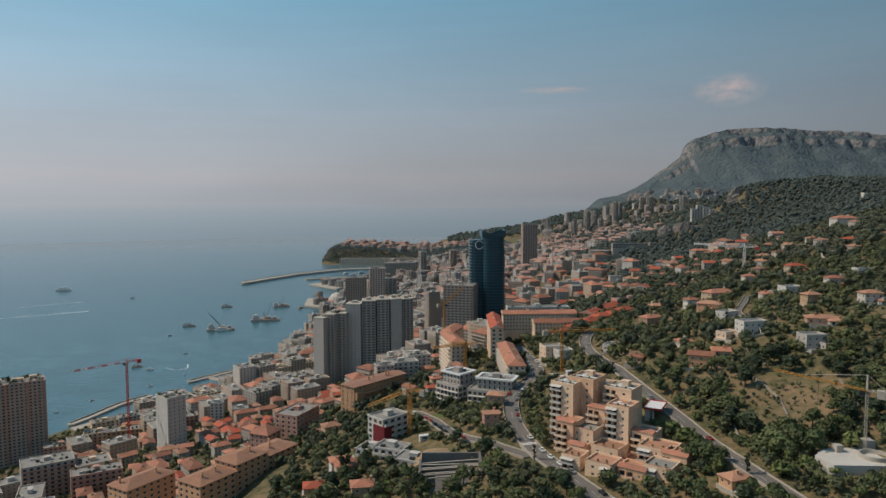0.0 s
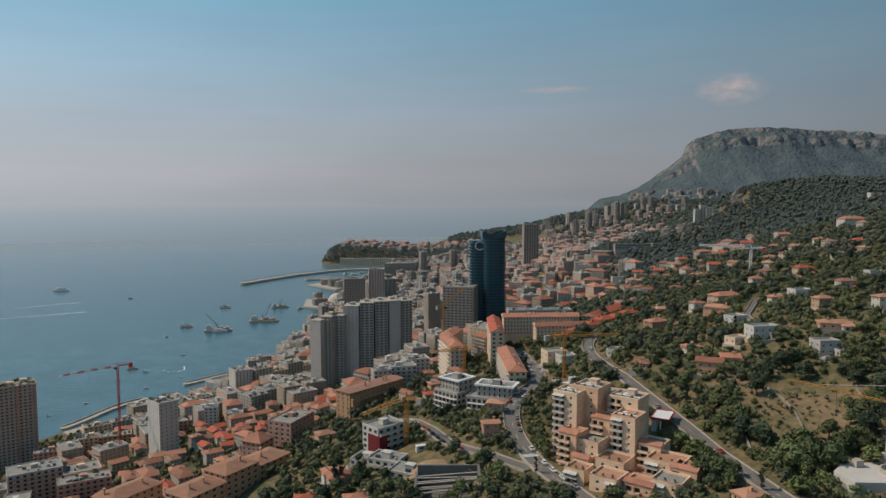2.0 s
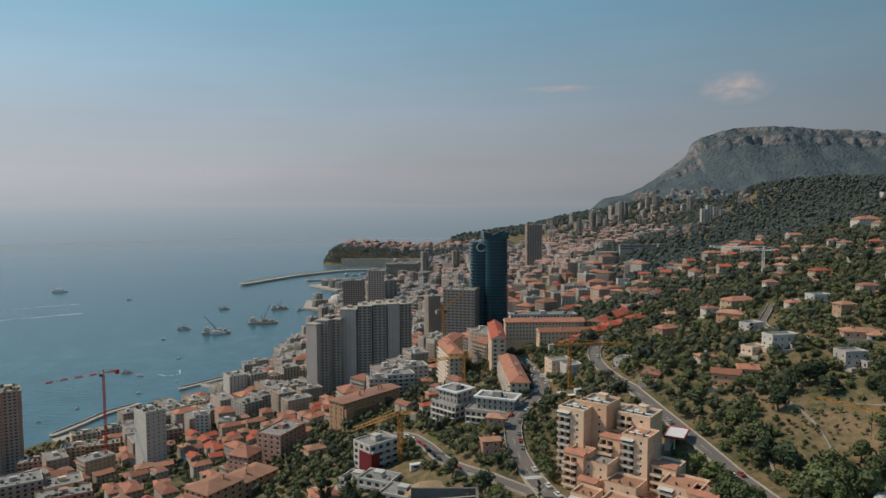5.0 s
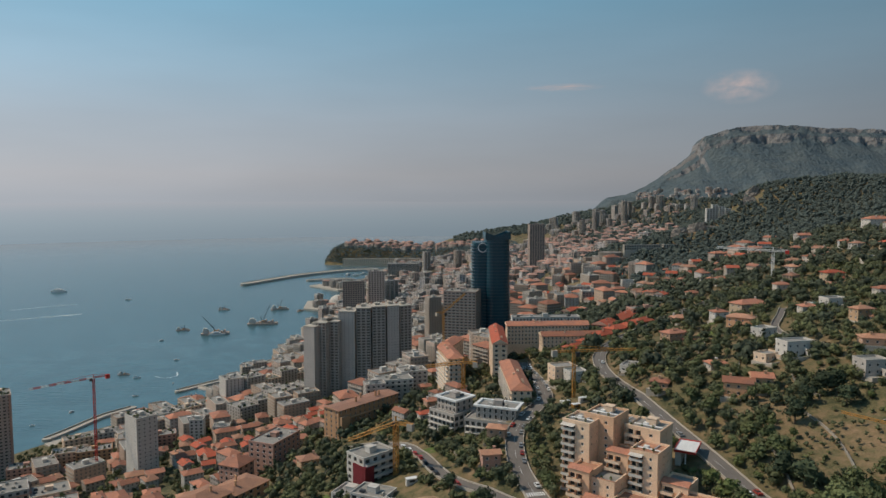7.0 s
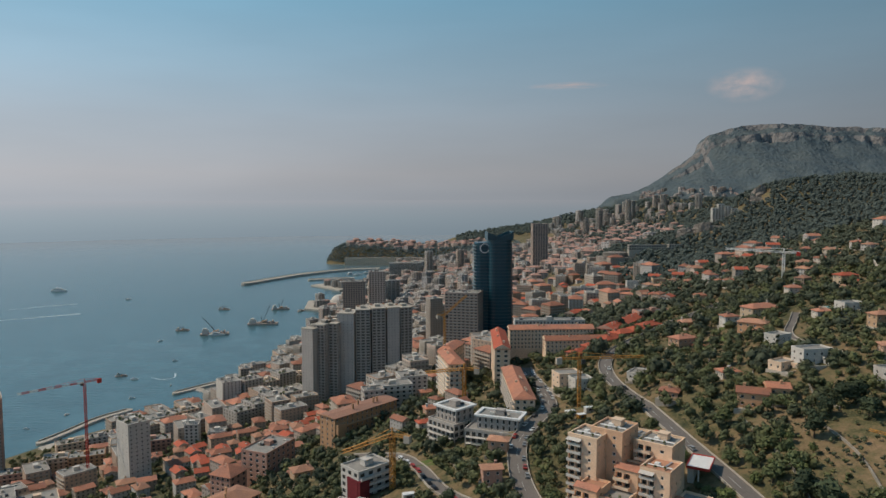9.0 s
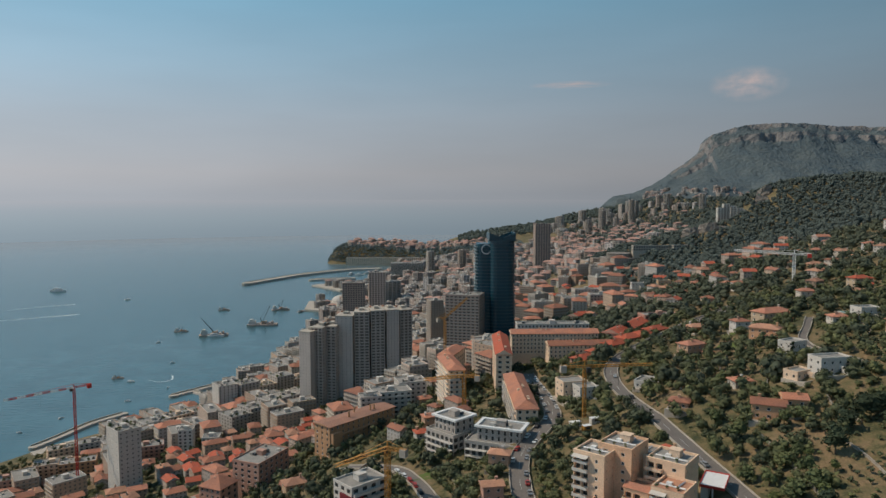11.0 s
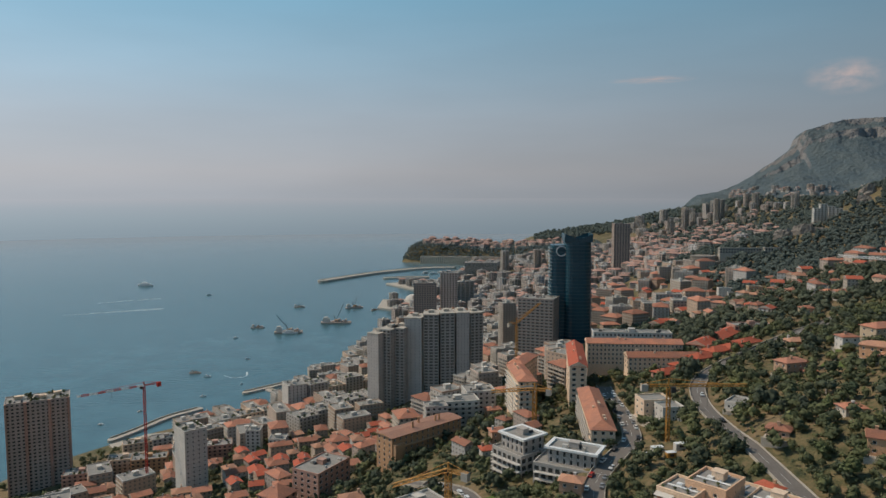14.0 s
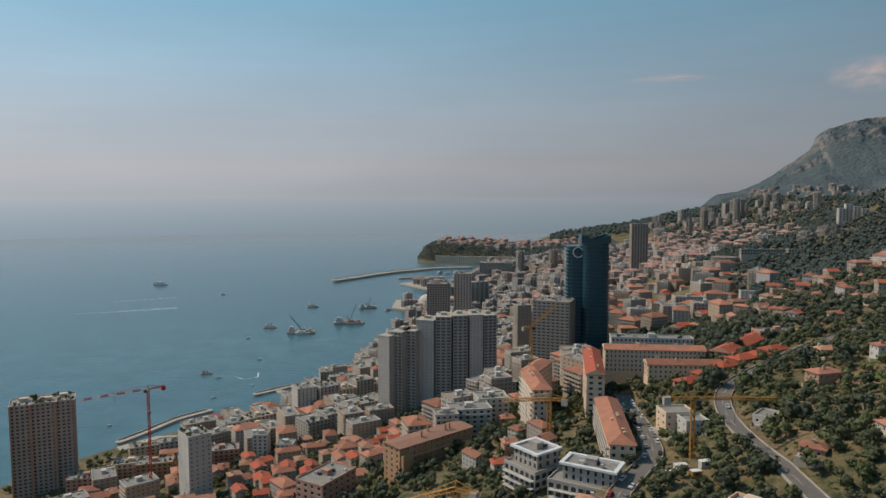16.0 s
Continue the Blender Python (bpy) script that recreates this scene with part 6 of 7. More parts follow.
work_barge(-376, 1465, 8, 58, 0.25, "dark dredging barge with deckhouse and crane")
work_barge(-438, 1360, 15, 50, -0.45, "dark work barge with raised crane jib")
work_barge(-386, 1650, 20, 38, 0.15, "small work barge with a tall crane")
motor_boat(-432, 1352, 12, 30, "white ferry lying beside the work barge")
for x, y, t, n in ((-514, 1398, 5, 24), (-514, 1645, 0, 24), (-334, 1626, 60, 18), (-471, 1058, 10, 15)):
    work_barge(x, y, t, n, 0.12, "small dark workboat with a white wheelhouse")
for x, y, t, n in ( (-1064, 1945, -5, 46), (-806, 1798, 10, 14), (-444, 1040, 0, 11), (-516, 1300, 40, 9), (-405, 948, 20, 8), (-452, 880, 60, 7), (-380, 1010, 90, 6),
                   (-470, 830, 20, 6), (-300, 2330, 20, 30), (-330, 2350, 70, 34), (-280, 2380, 40, 28), (-430, 1150, 20, 8)):
    motor_boat(x, y, t, n)


def wake(points, w0, w1, label="white foam wake on the sea"):
    s = Shape()
    line = glide(points, 6.0)
    n = len(line) - 1
    r = random.Random(3)
    for i in range(n):
        t = (line[i + 1] - line[i]).normalized()
        nn = Vector((-t.y, t.x, 0))
        a, b = (w0 + (w1 - w0) * i / n) * r.uniform(0.6, 1.2), (w0 + (w1 - w0) * (i + 1) / n) * r.uniform(0.6, 1.2)
        z = Vector((0, 0, 0.05))
        s.poly([line[i] - nn * a + z, line[i + 1] - nn * b + z, line[i + 1] + nn * b + z, line[i] + nn * a + z])
    tagged(new("wake", s.mesh("wake", FOAM)), label, "wake", kind="structure")


wake([(-1010, 1640), (-960, 1690), (-900, 1730)], 0.8, 2.2)
wake([(-985, 1480), (-905, 1530), (-815, 1590)], 0.6, 3.4)
wake([(-425, 1052), (-405, 1040), (-392, 1052), (-400, 1075)], 0.4, 1.2)


# ---- tower cranes ----
def lattice(s, a, b, r, bays, stripes=False):
    a, b = Vector(a), Vector(b)
    w = (b - a).normalized()
    u = Vector((0, 0, 1)) if abs(w.z) < 0.8 else Vector((1, 0, 0))
    v = w.cross(u).normalized()
    u = v.cross(w)
    c = [u * r + v * r, u * r - v * r, -u * r - v * r, -u * r + v * r]
    t = r * 0.16
    for i in range(bays):
        p, q = a + (b - a) * (i / bays), a + (b - a) * ((i + 1) / bays)
        z = 1 if stripes and (i // 2) % 2 else 0
        for k in c:
            s.beam(p + k, q + k, t, z)
        for e in range(4):
            f = (e + 1) % 4
            s.beam(p + c[e], q + c[f], t * 0.75, z)
            s.beam(p + c[e], p + c[f], t * 0.6, z)


def tower_crane(x, y, z, height, heading, reach, back, mastmat, jibmat, label, lift=0.0, peak=6.0, r=0.9):
    """heading: degrees of the jib from east; lift: the jib's rise over its length, as on a luffing crane."""
    root = thing("tower_crane", x, y, z, heading, label, "crane")
    OCCUPIED.append((x, y, 3))
    s = Shape()
    lattice(s, (0, 0, -4), (0, 0, height), r, max(6, int(height / 2.4)))
    part("mast", s, mastmat, root)
    s = Shape()
    s.box(-2, -2, -4, 2, 2, 0.6)
    part("base", s, CONCRETE, root)
    s = Shape()
    lattice(s, (0, 0, height + 1), (reach, 0, height + 1 + lift), r * 0.75, max(8, int(reach / 2.6)), mastmat is REDPAINT)
    part("jib", s, (jibmat, REDPAINT), root)
    s = Shape()
    lattice(s, (0, 0, height + 1), (-back, 0, height + 1), r * 0.7, 5)
    part("counter_jib", s, mastmat, root)
    s = Shape()
    s.box(-back, -1.2, height - 1.6, -back + 2.8, 1.2, height + 1.6)
    part("counterweight", s, REDPAINT if jibmat is WHITEPAINT else CONCRETE, root)
    s = Shape()
    s.box(0.6, -1.9, height - 1.8, 2.6, -0.5, height + 0.6)
    part("cab", s, GLASS, root)
    s = Shape()
    s.beam((0, 0, height + 1), (0, 0, height + 1 + peak), 0.3)
    s.beam((0, 0, height + 1 + peak), (reach * 0.65, 0, height + 1.8 + lift * 0.65), 0.09)
    s.beam((0, 0, height + 1 + peak), (-back, 0, height + 1.6), 0.09)
    part("pendant", s, mastmat, root)
    s = Shape()
    s.beam((reach * 0.5, 0, height + 0.4 + lift * 0.5), (reach * 0.5, 0, height - 9 + lift * 0.5), 0.06)
    part("hoist_rope", s, DARKMETAL, root)


tower_crane(-269, 584, 38, 82, 227.5, 45, 12, REDPAINT, WHITEPAINT, "red and white tower crane above the seaside blocks", 0, 2.5, 0.7)
tower_crane(277, 640, 186, 27, 160, 44, 12, WHITEPAINT, WHITEPAINT, "white tower crane with red counterweight on the hillside", 2, 3)
tower_crane(-18, 368, 124, 32, 155, 26, 9, YELLOW, YELLOW, "yellow tower crane over the building site", -12, 3)
tower_crane(1, 690, 90, 63, 40, 26, 9, YELLOW, YELLOW, "yellow luffing tower crane between the towers", 15, 4)
tower_crane(15, 476, 128, 30, 165, 24, 9, YELLOW, YELLOW, "yellow tower crane below the cream block", -4, 3)
tower_crane(72, 418, 146, 32, 8, 34, 12, YELLOW, YELLOW, "slim yellow tower crane beside the unfinished villa", 0, 3, 0.7)
tower_crane(162, 262, 162, 23, 148, 33, 6, CONCRETE, YELLOW, "yellow light crane with sloping jib on the round building site", 4, 6, 0.42)


# ---- right-hand building site: white round pool deck in the making ----
root = thing("unfinished_villa", 155, 256, ground_at(155, 256), 10, "white unfinished villa deck with round pool wall", "building site")
OCCUPIED.append((155, 256, 13))
s = Shape()
s.prism([(-14, -6), (4, -10), (14, -4), (15, 8), (-6, 10), (-14, 4)], -7, 2.2)
part("deck", s, WHITE, root)
s = Shape()
ring = np.linspace(0, 2 * math.pi, 28, endpoint=False)
for i in range(28):
    a, b = ring[i], ring[(i + 1) % 28]
    for r0, r1 in ((4.6, 5.2),):
        p = [(6 + r * math.cos(t), -2 + r * math.sin(t)) for r, t in ((r1, a), (r1, b), (r0, b), (r0, a))]
        s.poly([(*p[0], 2.2), (*p[1], 2.2), (*p[1], 3.8), (*p[0], 3.8)])
        s.poly([(*p[2], 2.2), (*p[3], 2.2), (*p[3], 3.8), (*p[2], 3.8)])
        s.poly([(*p[0], 3.8), (*p[1], 3.8), (*p[2], 3.8), (*p[3], 3.8)])
part("round_wall", s, CONCRETE, root)
s = Shape()
s.box(8, 4, 2.2, 12, 8, 6.2)
s.box(-4, 5, 2.2, -1, 8, 4.8)
part("concrete_core", s, CONCRETE, root)

# pit with dark retaining walls and steel props
root = thing("excavation", 3, 301, 141, 0, "deep excavation with dark retaining walls and steel props", "building site")
OCCUPIED += [(3, 301, 14), (-6, 328, 11)]
s = Shape()
for x0, y0, x1, y1, top in ((-13, 11, 14, 12, 2.2), (13, -12, 14, 11, 3.0), (-14, -12, -13, 12, -1.0)):
    s.box(x0, y0, -13, x1, y1, top)
part("retaining_wall", s, DARKWALL, root)
s = Shape()
s.box(-13, -12, -13, 13, 11, -8)
part("pit_floor", s, DARKWALL, root)
for k in range(7):
    s = Shape()
    s.beam((-12.9, -10 + k * 3, -1.6 + (k % 2) * 0.5), (12.9, -7 + k * 2.4, 0.6 - (k % 3) * 0.5), 0.22)
    part("steel_prop", s, CONCRETE, root)
s = Shape()
g = {}
for i in range(11):
    for j in range(11):
        gx, gy = -20 + i * 2.6, 316 + j * 2.4
        e = max(0.0, 1 - math.hypot((i - 5) / 5, (j - 5) / 5))
        g[i, j] = (gx, gy, float(land(gx, gy)) - 1.2 + 4.5 * e + 0.8 * noise.fractal(Vector((i * .5, j * .5, 2)), 0.8, 2, 3))
for i in range(10):
    for j in range(10):
        s.poly([g[i, j], g[i + 1, j], g[i + 1, j + 1], g[i, j + 1]])
tagged(new("earth_bank", s.mesh("earth_bank", EARTH)), "bank of freshly dug brown earth beside the pit", "earth", kind="structure")

# green cabins and stacked materials at the foot of the crane
for x, y, w, col, lab in ((60, 404, 5.5, "g", "green site cabin by the crane"), (66, 408, 5.0, "w", "white site cabin by the crane"), (76, 409, 6.0, "w", "white site cabin on the earth slope"), (70, 400, 4.0, "r", "orange material container on the site"), (-10, 352, 5.0, "w", "white site cabin near the pit")):
    c = thing("site_cabin", x, y, ground_at(x, y), 20, lab, "cabin")
    OCCUPIED.append((x, y, 4))
    s = Shape()
    s.box(-w / 2, -1.2, -2, w / 2, 1.2, 2.5)
    part("body", s, {"g": GREENPAINT, "w": WHITE, "r": YELLOW}[col], c)
    s = Shape()
    s.box(-w / 2 - .1, -1.3, 2.5, w / 2 + .1, 1.3, 2.65)
    part("cabin_roof", s, WHITEPAINT, c)
    s = Shape()
    s.box(-w / 4, -1.25, 1.0, w / 4, -1.204, 2.0)
    part("cabin_window", s, GLASS, c)

# petrol station canopy
root = thing("petrol_station", 102.5, 331, ground_at(102.5, 331), 62, "small petrol station with white roof and red fascia", "petrol station")
OCCUPIED.append((102.5, 331, 8))
s = Shape()
s.box(-7, -4, 4.2, 7, 4, 4.5)
part("canopy", s, WHITEPAINT, root)
for x0, y0, x1, y1 in ((-7.2, -4.2, 7.2, -4.0), (-7.2, 4.0, 7.2, 4.2), (-7.2, -4, -7, 4), (7, -4, 7.2, 4)):
    s = Shape()
    s.box(x0, y0, 3.9, x1, y1, 4.9)
    part("fascia", s, REDPAINT, root, "red fascia band")
for px in (-5, 5):
    s = Shape()
    s.box(px - .25, -.25, -2, px + .25, .25, 4.2)
    part("post", s, WHITEPAINT, root)
s = Shape()
s.box(-6, 1.5, -2, 6, 3.8, 3.4)
part("kiosk", s, WHITE, root)

# zebra crossing on the lower road
for k in range(8):
    s = Shape()
    line = LINES["road_lower"]
    q = min(range(len(line) - 1), key=lambda i: abs(line[i].y - 316))
    t = (line[q + 1] - line[q]).normalized()
    nn = Vector((-t.y, t.x, 0))
    c = line[q] + nn * (-3.3 + k * 0.94)
    z0, z1 = float(land(line[q].x, line[q].y)) + 0.16, float(land(line[q + 1].x, line[q + 1].y)) + 0.16
    e = (z1 - z0) / (line[q + 1] - line[q]).length * 3.2
    s.poly([c - nn * 0.28 + Vector((0, 0, z0)), c + t * 3.2 - nn * 0.28 + Vector((0, 0, z0 + e)), c + t * 3.2 + nn * 0.28 + Vector((0, 0, z0 + e)), c + nn * 0.28 + Vector((0, 0, z0))][::-1])
    tagged(new("zebra_stripe", s.mesh("zebra_stripe", WHITEPAINT)), "white painted stripe of a zebra crossing", "road marking", "zebra crossing stripes", "structure")

# pools
for x, y, w, d in ((-52, 352, 9, 5), (236, 486, 10, 5)):
    p = thing("swimming_pool", x, y, max(float(land(x + a, y + b)) for a in (-w, w) for b in (-d, d)) + 0.2, 15, "turquoise garden pool with pale stone edge", "pool")
    OCCUPIED.append((x, y, 10))
    s = Shape()
    s.box(-w / 2 - 1.5, -d / 2 - 1.5, -7, w / 2 + 1.5, d / 2 + 1.5, 0)
    part("edge", s, CONCRETE, p)
    s = Shape()
    s.box(-w / 2, -d / 2, 0, w / 2, d / 2, 0.06)
    part("pool_surface", s, TURQUOISE, p)


# dry-stone terrace walls and small lawns between the gardens
STONE = material("terrace_stone", (0.33, 0.29, 0.24), 0.95, (0.22, 0.20, 0.17), 0.2, 0.8, 1.2, 0.5)
for pts in ([(128, 296), (133, 328), (131, 362)], [(151, 296), (158, 326), (155, 350)], [(171, 392), (166, 372), (168, 356)], [(139, 424), (150, 452), (160, 466)], [(158, 468), (170, 492), (176, 512)], [(206, 404), (214, 432), (226, 450)], [(120, 424), (127, 455)], [(236, 440), (246, 482)],
            [(190, 330), (200, 352)], [(180, 296), (187, 324)], [(150, 398), (158, 416)], [(205, 450), (216, 470), (226, 482)], [(252, 500), (268, 528)], [(-40, 420), (-30, 446), (-22, 470)], [(-60, 380), (-52, 402)], [(10, 372), (4, 396)]):
    s = Shape()
    line = glide(pts, 3.0)
    for a, b in zip(line, line[1:]):
        t = (b - a).normalized()
        n = Vector((-t.y, t.x, 0)) * 0.25
        za, zb = ground_at(a.x, a.y) + 1.1, ground_at(b.x, b.y) + 1.1
        q = [a + n, a - n, b - n, b + n]
        z1 = (za, za, zb, zb)
        top, low = [Vector((p.x, p.y, z)) for p, z in zip(q, z1)], [Vector((p.x, p.y, z - 4)) for p, z in zip(q, z1)]
        s.poly(top)
        for e in range(4):
            f = (e + 1) % 4
            s.poly([low[e], low[f], top[f], top[e]])
    tagged(new("terrace_wall", s.mesh("terrace_wall", STONE)), "low stone terrace wall across the dry slope", "garden wall", kind="structure")
for x, y, w, d, turn in ((166, 482, 13, 8, -40), (147, 417, 8, 11, 20), (162, 405, 12, 5, -35), (176, 503, 10, 6, 10), (-6, 392, 22, 10, 20), (232, 492, 10, 7, 0), (-52, 360, 9, 7, 30)):
    s = Shape()
    c, k = math.cos(radians(turn)), math.sin(radians(turn))
    OCCUPIED.append((x, y, min(w, d) * 0.6))
    for i in range(6):
        for j in range(6):
            q = []
            for u, v in ((i, j), (i + 1, j), (i + 1, j + 1), (i, j + 1)):
                lx, ly = (u / 6 - .5) * w, (v / 6 - .5) * d
                gx, gy = x + lx * c - ly * k, y + lx * k + ly * c
                q.append((gx, gy, ground_at(gx, gy) + 0.3))
            s.poly(q)
    tagged(new("lawn", s.mesh("lawn", LAWN)), "small watered lawn in a hillside garden", "lawn", kind="structure")


# ---- cars ----
def car(body):
    c = thing("car", 0, 0, 0, 0, "parked passenger car on the hillside road", "car", "cars along the road")
    s = Shape()
    for (x0, z0, x1, z1, w) in ((-2.1, 0.35, 2.1, 0.85, 0.88), (-1.9, 0.85, 1.95, 0.98, 0.82)):
        s.box(x0, -w, z0, x1, w, z1)
    part("body", s, body, c)
    s = Shape()
    lo, hi = [(-1.5, -.78), (0.95, -.78), (0.95, .78), (-1.5, .78)], [(-1.1, -.62), (0.35, -.62), (0.35, .62), (-1.1, .62)]
    for i in range(4):
        j = (i + 1) % 4
        s.poly([(*lo[i], .98), (*lo[j], .98), (*hi[j], 1.45), (*hi[i], 1.45)])
    part("cabin_glass", s, GLASS, c)
    s = Shape()
    s.poly([(*p, 1.46) for p in hi])
    s.box(-1.12, -.64, 1.43, 0.37, .64, 1.47)
    part("car_roof", s, body, c)
    w = Shape()
    w.prism([(0.33 * math.cos(t), 0.33 * math.sin(t)) for t in np.linspace(0, 2 * math.pi, 10, endpoint=False)], -0.1, 0.1)
    me = w.mesh("wheel", DARKMETAL)
    for x in (-1.3, 1.3):
        for y in (-0.82, 0.82):
            part("wheel", me, None, c, m=pose(x, y, 0.33, 90))
    return c


CARS = [car(material("car_white", (0.7, 0.7, 0.69), 0.3, None, 1, 0.1, 4, spec=0.5)), car(material("car_black", (0.03, 0.03, 0.035), 0.3, None, 1, 0.1, 4, spec=0.5)),
        car(material("car_grey", (0.25, 0.26, 0.27), 0.3, None, 1, 0.1, 4, spec=0.5)), car(material("car_red", (0.35, 0.04, 0.03), 0.3, None, 1, 0.1, 4, spec=0.5))]
first = [True] * 4
r = random.Random(5)
for key, i0, i1, gap, off in (("road_lower", 85, 119, 2, 2.8), ("road_lower", 121, 170, 2, 2.9), ("road_lower", 130, 170, 3, -2.9), ("road_upper", 100, 185, 11, 1.8), ("road_upper", 98, 150, 13, -1.8), ("road_side", 6, 30, 2, 2.0)):
    line = LINES[key]
    for i in range(i0, min(i1, len(line) - 2), gap):
        if r.random() < 0.25:
            continue
        t = (line[i + 1] - line[i]).normalized()
        p = line[i] + Vector((-t.y, t.x, 0)) * -off
        k = r.choices((0, 1, 2, 3), (5, 3, 4, 1))[0]
        grade = math.degrees(math.atan2(float(land(line[i + 1].x, line[i + 1].y)) - float(land(line[i].x, line[i].y)), (line[i + 1] - line[i]).length))
        m = pose(p.x, p.y, float(land(line[i].x, line[i].y)) + 0.13, 0, -grade, math.degrees(math.atan2(t.y, t.x)) + (180 if off > 0 else 0))
        if first[k]:
            CARS[k].matrix_basis = m
            first[k] = False
        else:
            copy_thing(CARS[k], m)


# ---- trees ----
def trunk_mesh(height, thick, seed):
    r = random.Random(seed)
    s = Shape()
    s.beam((0, 0, -2), (0.1, 0.05, height * 0.5), thick, 0, thick * 0.6)
    for k in range(4):
        a = k * 1.6 + r.uniform(-0.4, 0.4)
        s.beam((0.05, 0, height * (0.3 + 0.04 * k)), (math.cos(a) * height * 0.26, math.sin(a) * height * 0.26, height * 0.7), thick * 0.45, 0, thick * 0.15)
    return s.mesh("trunk", BARK)


LEAF_DARK = material("pine_needles", (0.042, 0.058, 0.034), 0.85, (0.060, 0.074, 0.038), 0.08, 0.8, 0.9, spec=0.2, vary=0.3)
LEAF_LIGHT = material("olive_leaves", (0.110, 0.135, 0.046), 0.8, (0.135, 0.148, 0.060), 0.08, 0.8, 0.9, spec=0.2, vary=0.3)
TREES = []
for i, (sx, hh, n, sz, lobes, mat, lab, cat) in enumerate(((3.2, 6.5, 420, 0.42, 9, LEAF, "broad dark-green garden tree on the slope", "tree"), (2.6, 5.2, 320, 0.40, 7, LEAF_LIGHT, "light green shrubby tree on the slope", "tree"),
                                                           (3.8, 8.5, 520, 0.45, 11, LEAF_DARK, "tall dark pine with uneven crown", "pine"), (2.2, 4.2, 260, 0.36, 6, LEAF_LIGHT, "small olive tree on the terrace", "tree"),
                                                           (3.4, 7.4, 460, 0.45, 9, LEAF, "dense green tree beside the houses", "tree"), (1.0, 10.5, 360, 0.34, 12, LEAF_DARK, "slim dark cypress tree standing upright", "cypress"))):
    t = tagged(new("tree" if i != 5 else "cypress_tree", trunk_mesh(hh, 0.22, i)), lab, cat)
    part("crown", crown_mesh("crown", i + 3, sx, hh, n, sz, lobes, mat, 0.05 if i == 5 else 0.3), None, t)
    TREES.append(t)
tree_used = [False] * len(TREES)
OCC = None


def clear_spot(x, y, r):
    return bool((np.hypot(OCC[:, 0] - x, OCC[:, 1] - y) > OCC[:, 2] * 0.92 + r).all()) and off_road(x, y, 5.8)


OUTCROPS = ((425, 1240, 46, 13), (455, 1252, 36, 9), (392, 1230, 34, 12), (545, 1318, 30, 13), (562, 1345, 30, 15), (330, 1205, 30, 9))
OCCUPIED += [(x, y - 14, w * 0.52) for x, y, w, h in OUTCROPS]
OCCUPIED += [(-20, 352, 10), (-11, 340, 9), (-32, 356, 8), (-4, 318, 9), (-24, 336, 8)]
OCC = np.array(OCCUPIED)
tr = random.Random(21)


def plant(k, x, y, size):
    m = pose(x, y, ground_at(x, y) - 0.2, 0, 0, tr.uniform(0, 360)) @ Matrix.Diagonal((size * tr.uniform(.85, 1.2), size * tr.uniform(.85, 1.2), size, 1))
    if not tree_used[k]:
        tree_used[k] = True
        TREES[k].matrix_basis = m
    else:
        keep = TREES[k].scale.copy()
        TREES[k].scale = (1, 1, 1)
        copy_thing(TREES[k], m)
        TREES[k].scale = keep


def meadow(x, y):
    """The dry terraces above the upper road."""
    return max(0.0, 1 - math.hypot((x - 162) / 32, (y - 326) / 38))


spots = []
y = 205.0
while y < 395:
    x = -84.0
    while x < 235:
        px, py = x + tr.uniform(-2.6, 2.6), y + tr.uniform(-2.6, 2.6)
        if x < 0.66 * y + 16 and tr.random() > 1.6 * meadow(px, py) and clear_spot(px, py, 1.2):
            spots.append((px, py))
        x += 6.0
    y += 6.0
tr.shuffle(spots)
NEAREST = [q for q in spots if 225 < q[1] < 345][:290]
for px, py in NEAREST:
    plant(tr.choices(range(6), (5, 4, 3, 4, 5, 0.4))[0], px, py, tr.uniform(0.75, 1.35))
REST = [(px, py, float(land(px, py)) - 0.5, tr.uniform(1.6, 3.9)) for px, py in set(spots) - set(NEAREST)]
REST.sort()
for x, y, size in ((-49, 330, 1.9), (-47, 334, 1.7), (128, 246, 1.1), (131, 244, 1.0), (152, 352, 1.0), (-120, 560, 1.3), (-150, 470, 1.1), (40, 300, 0.9), (-38, 330, 1.8), (-66, 300, 1.5), (-90, 430, 1.3), (-128, 500, 1.2), (-180, 520, 1.3), (-176, 523, 1.2), (117, 262, 1.0), (176, 430, 1.0), (-60, 470, 1.1)):
    plant(5, x, y, size)


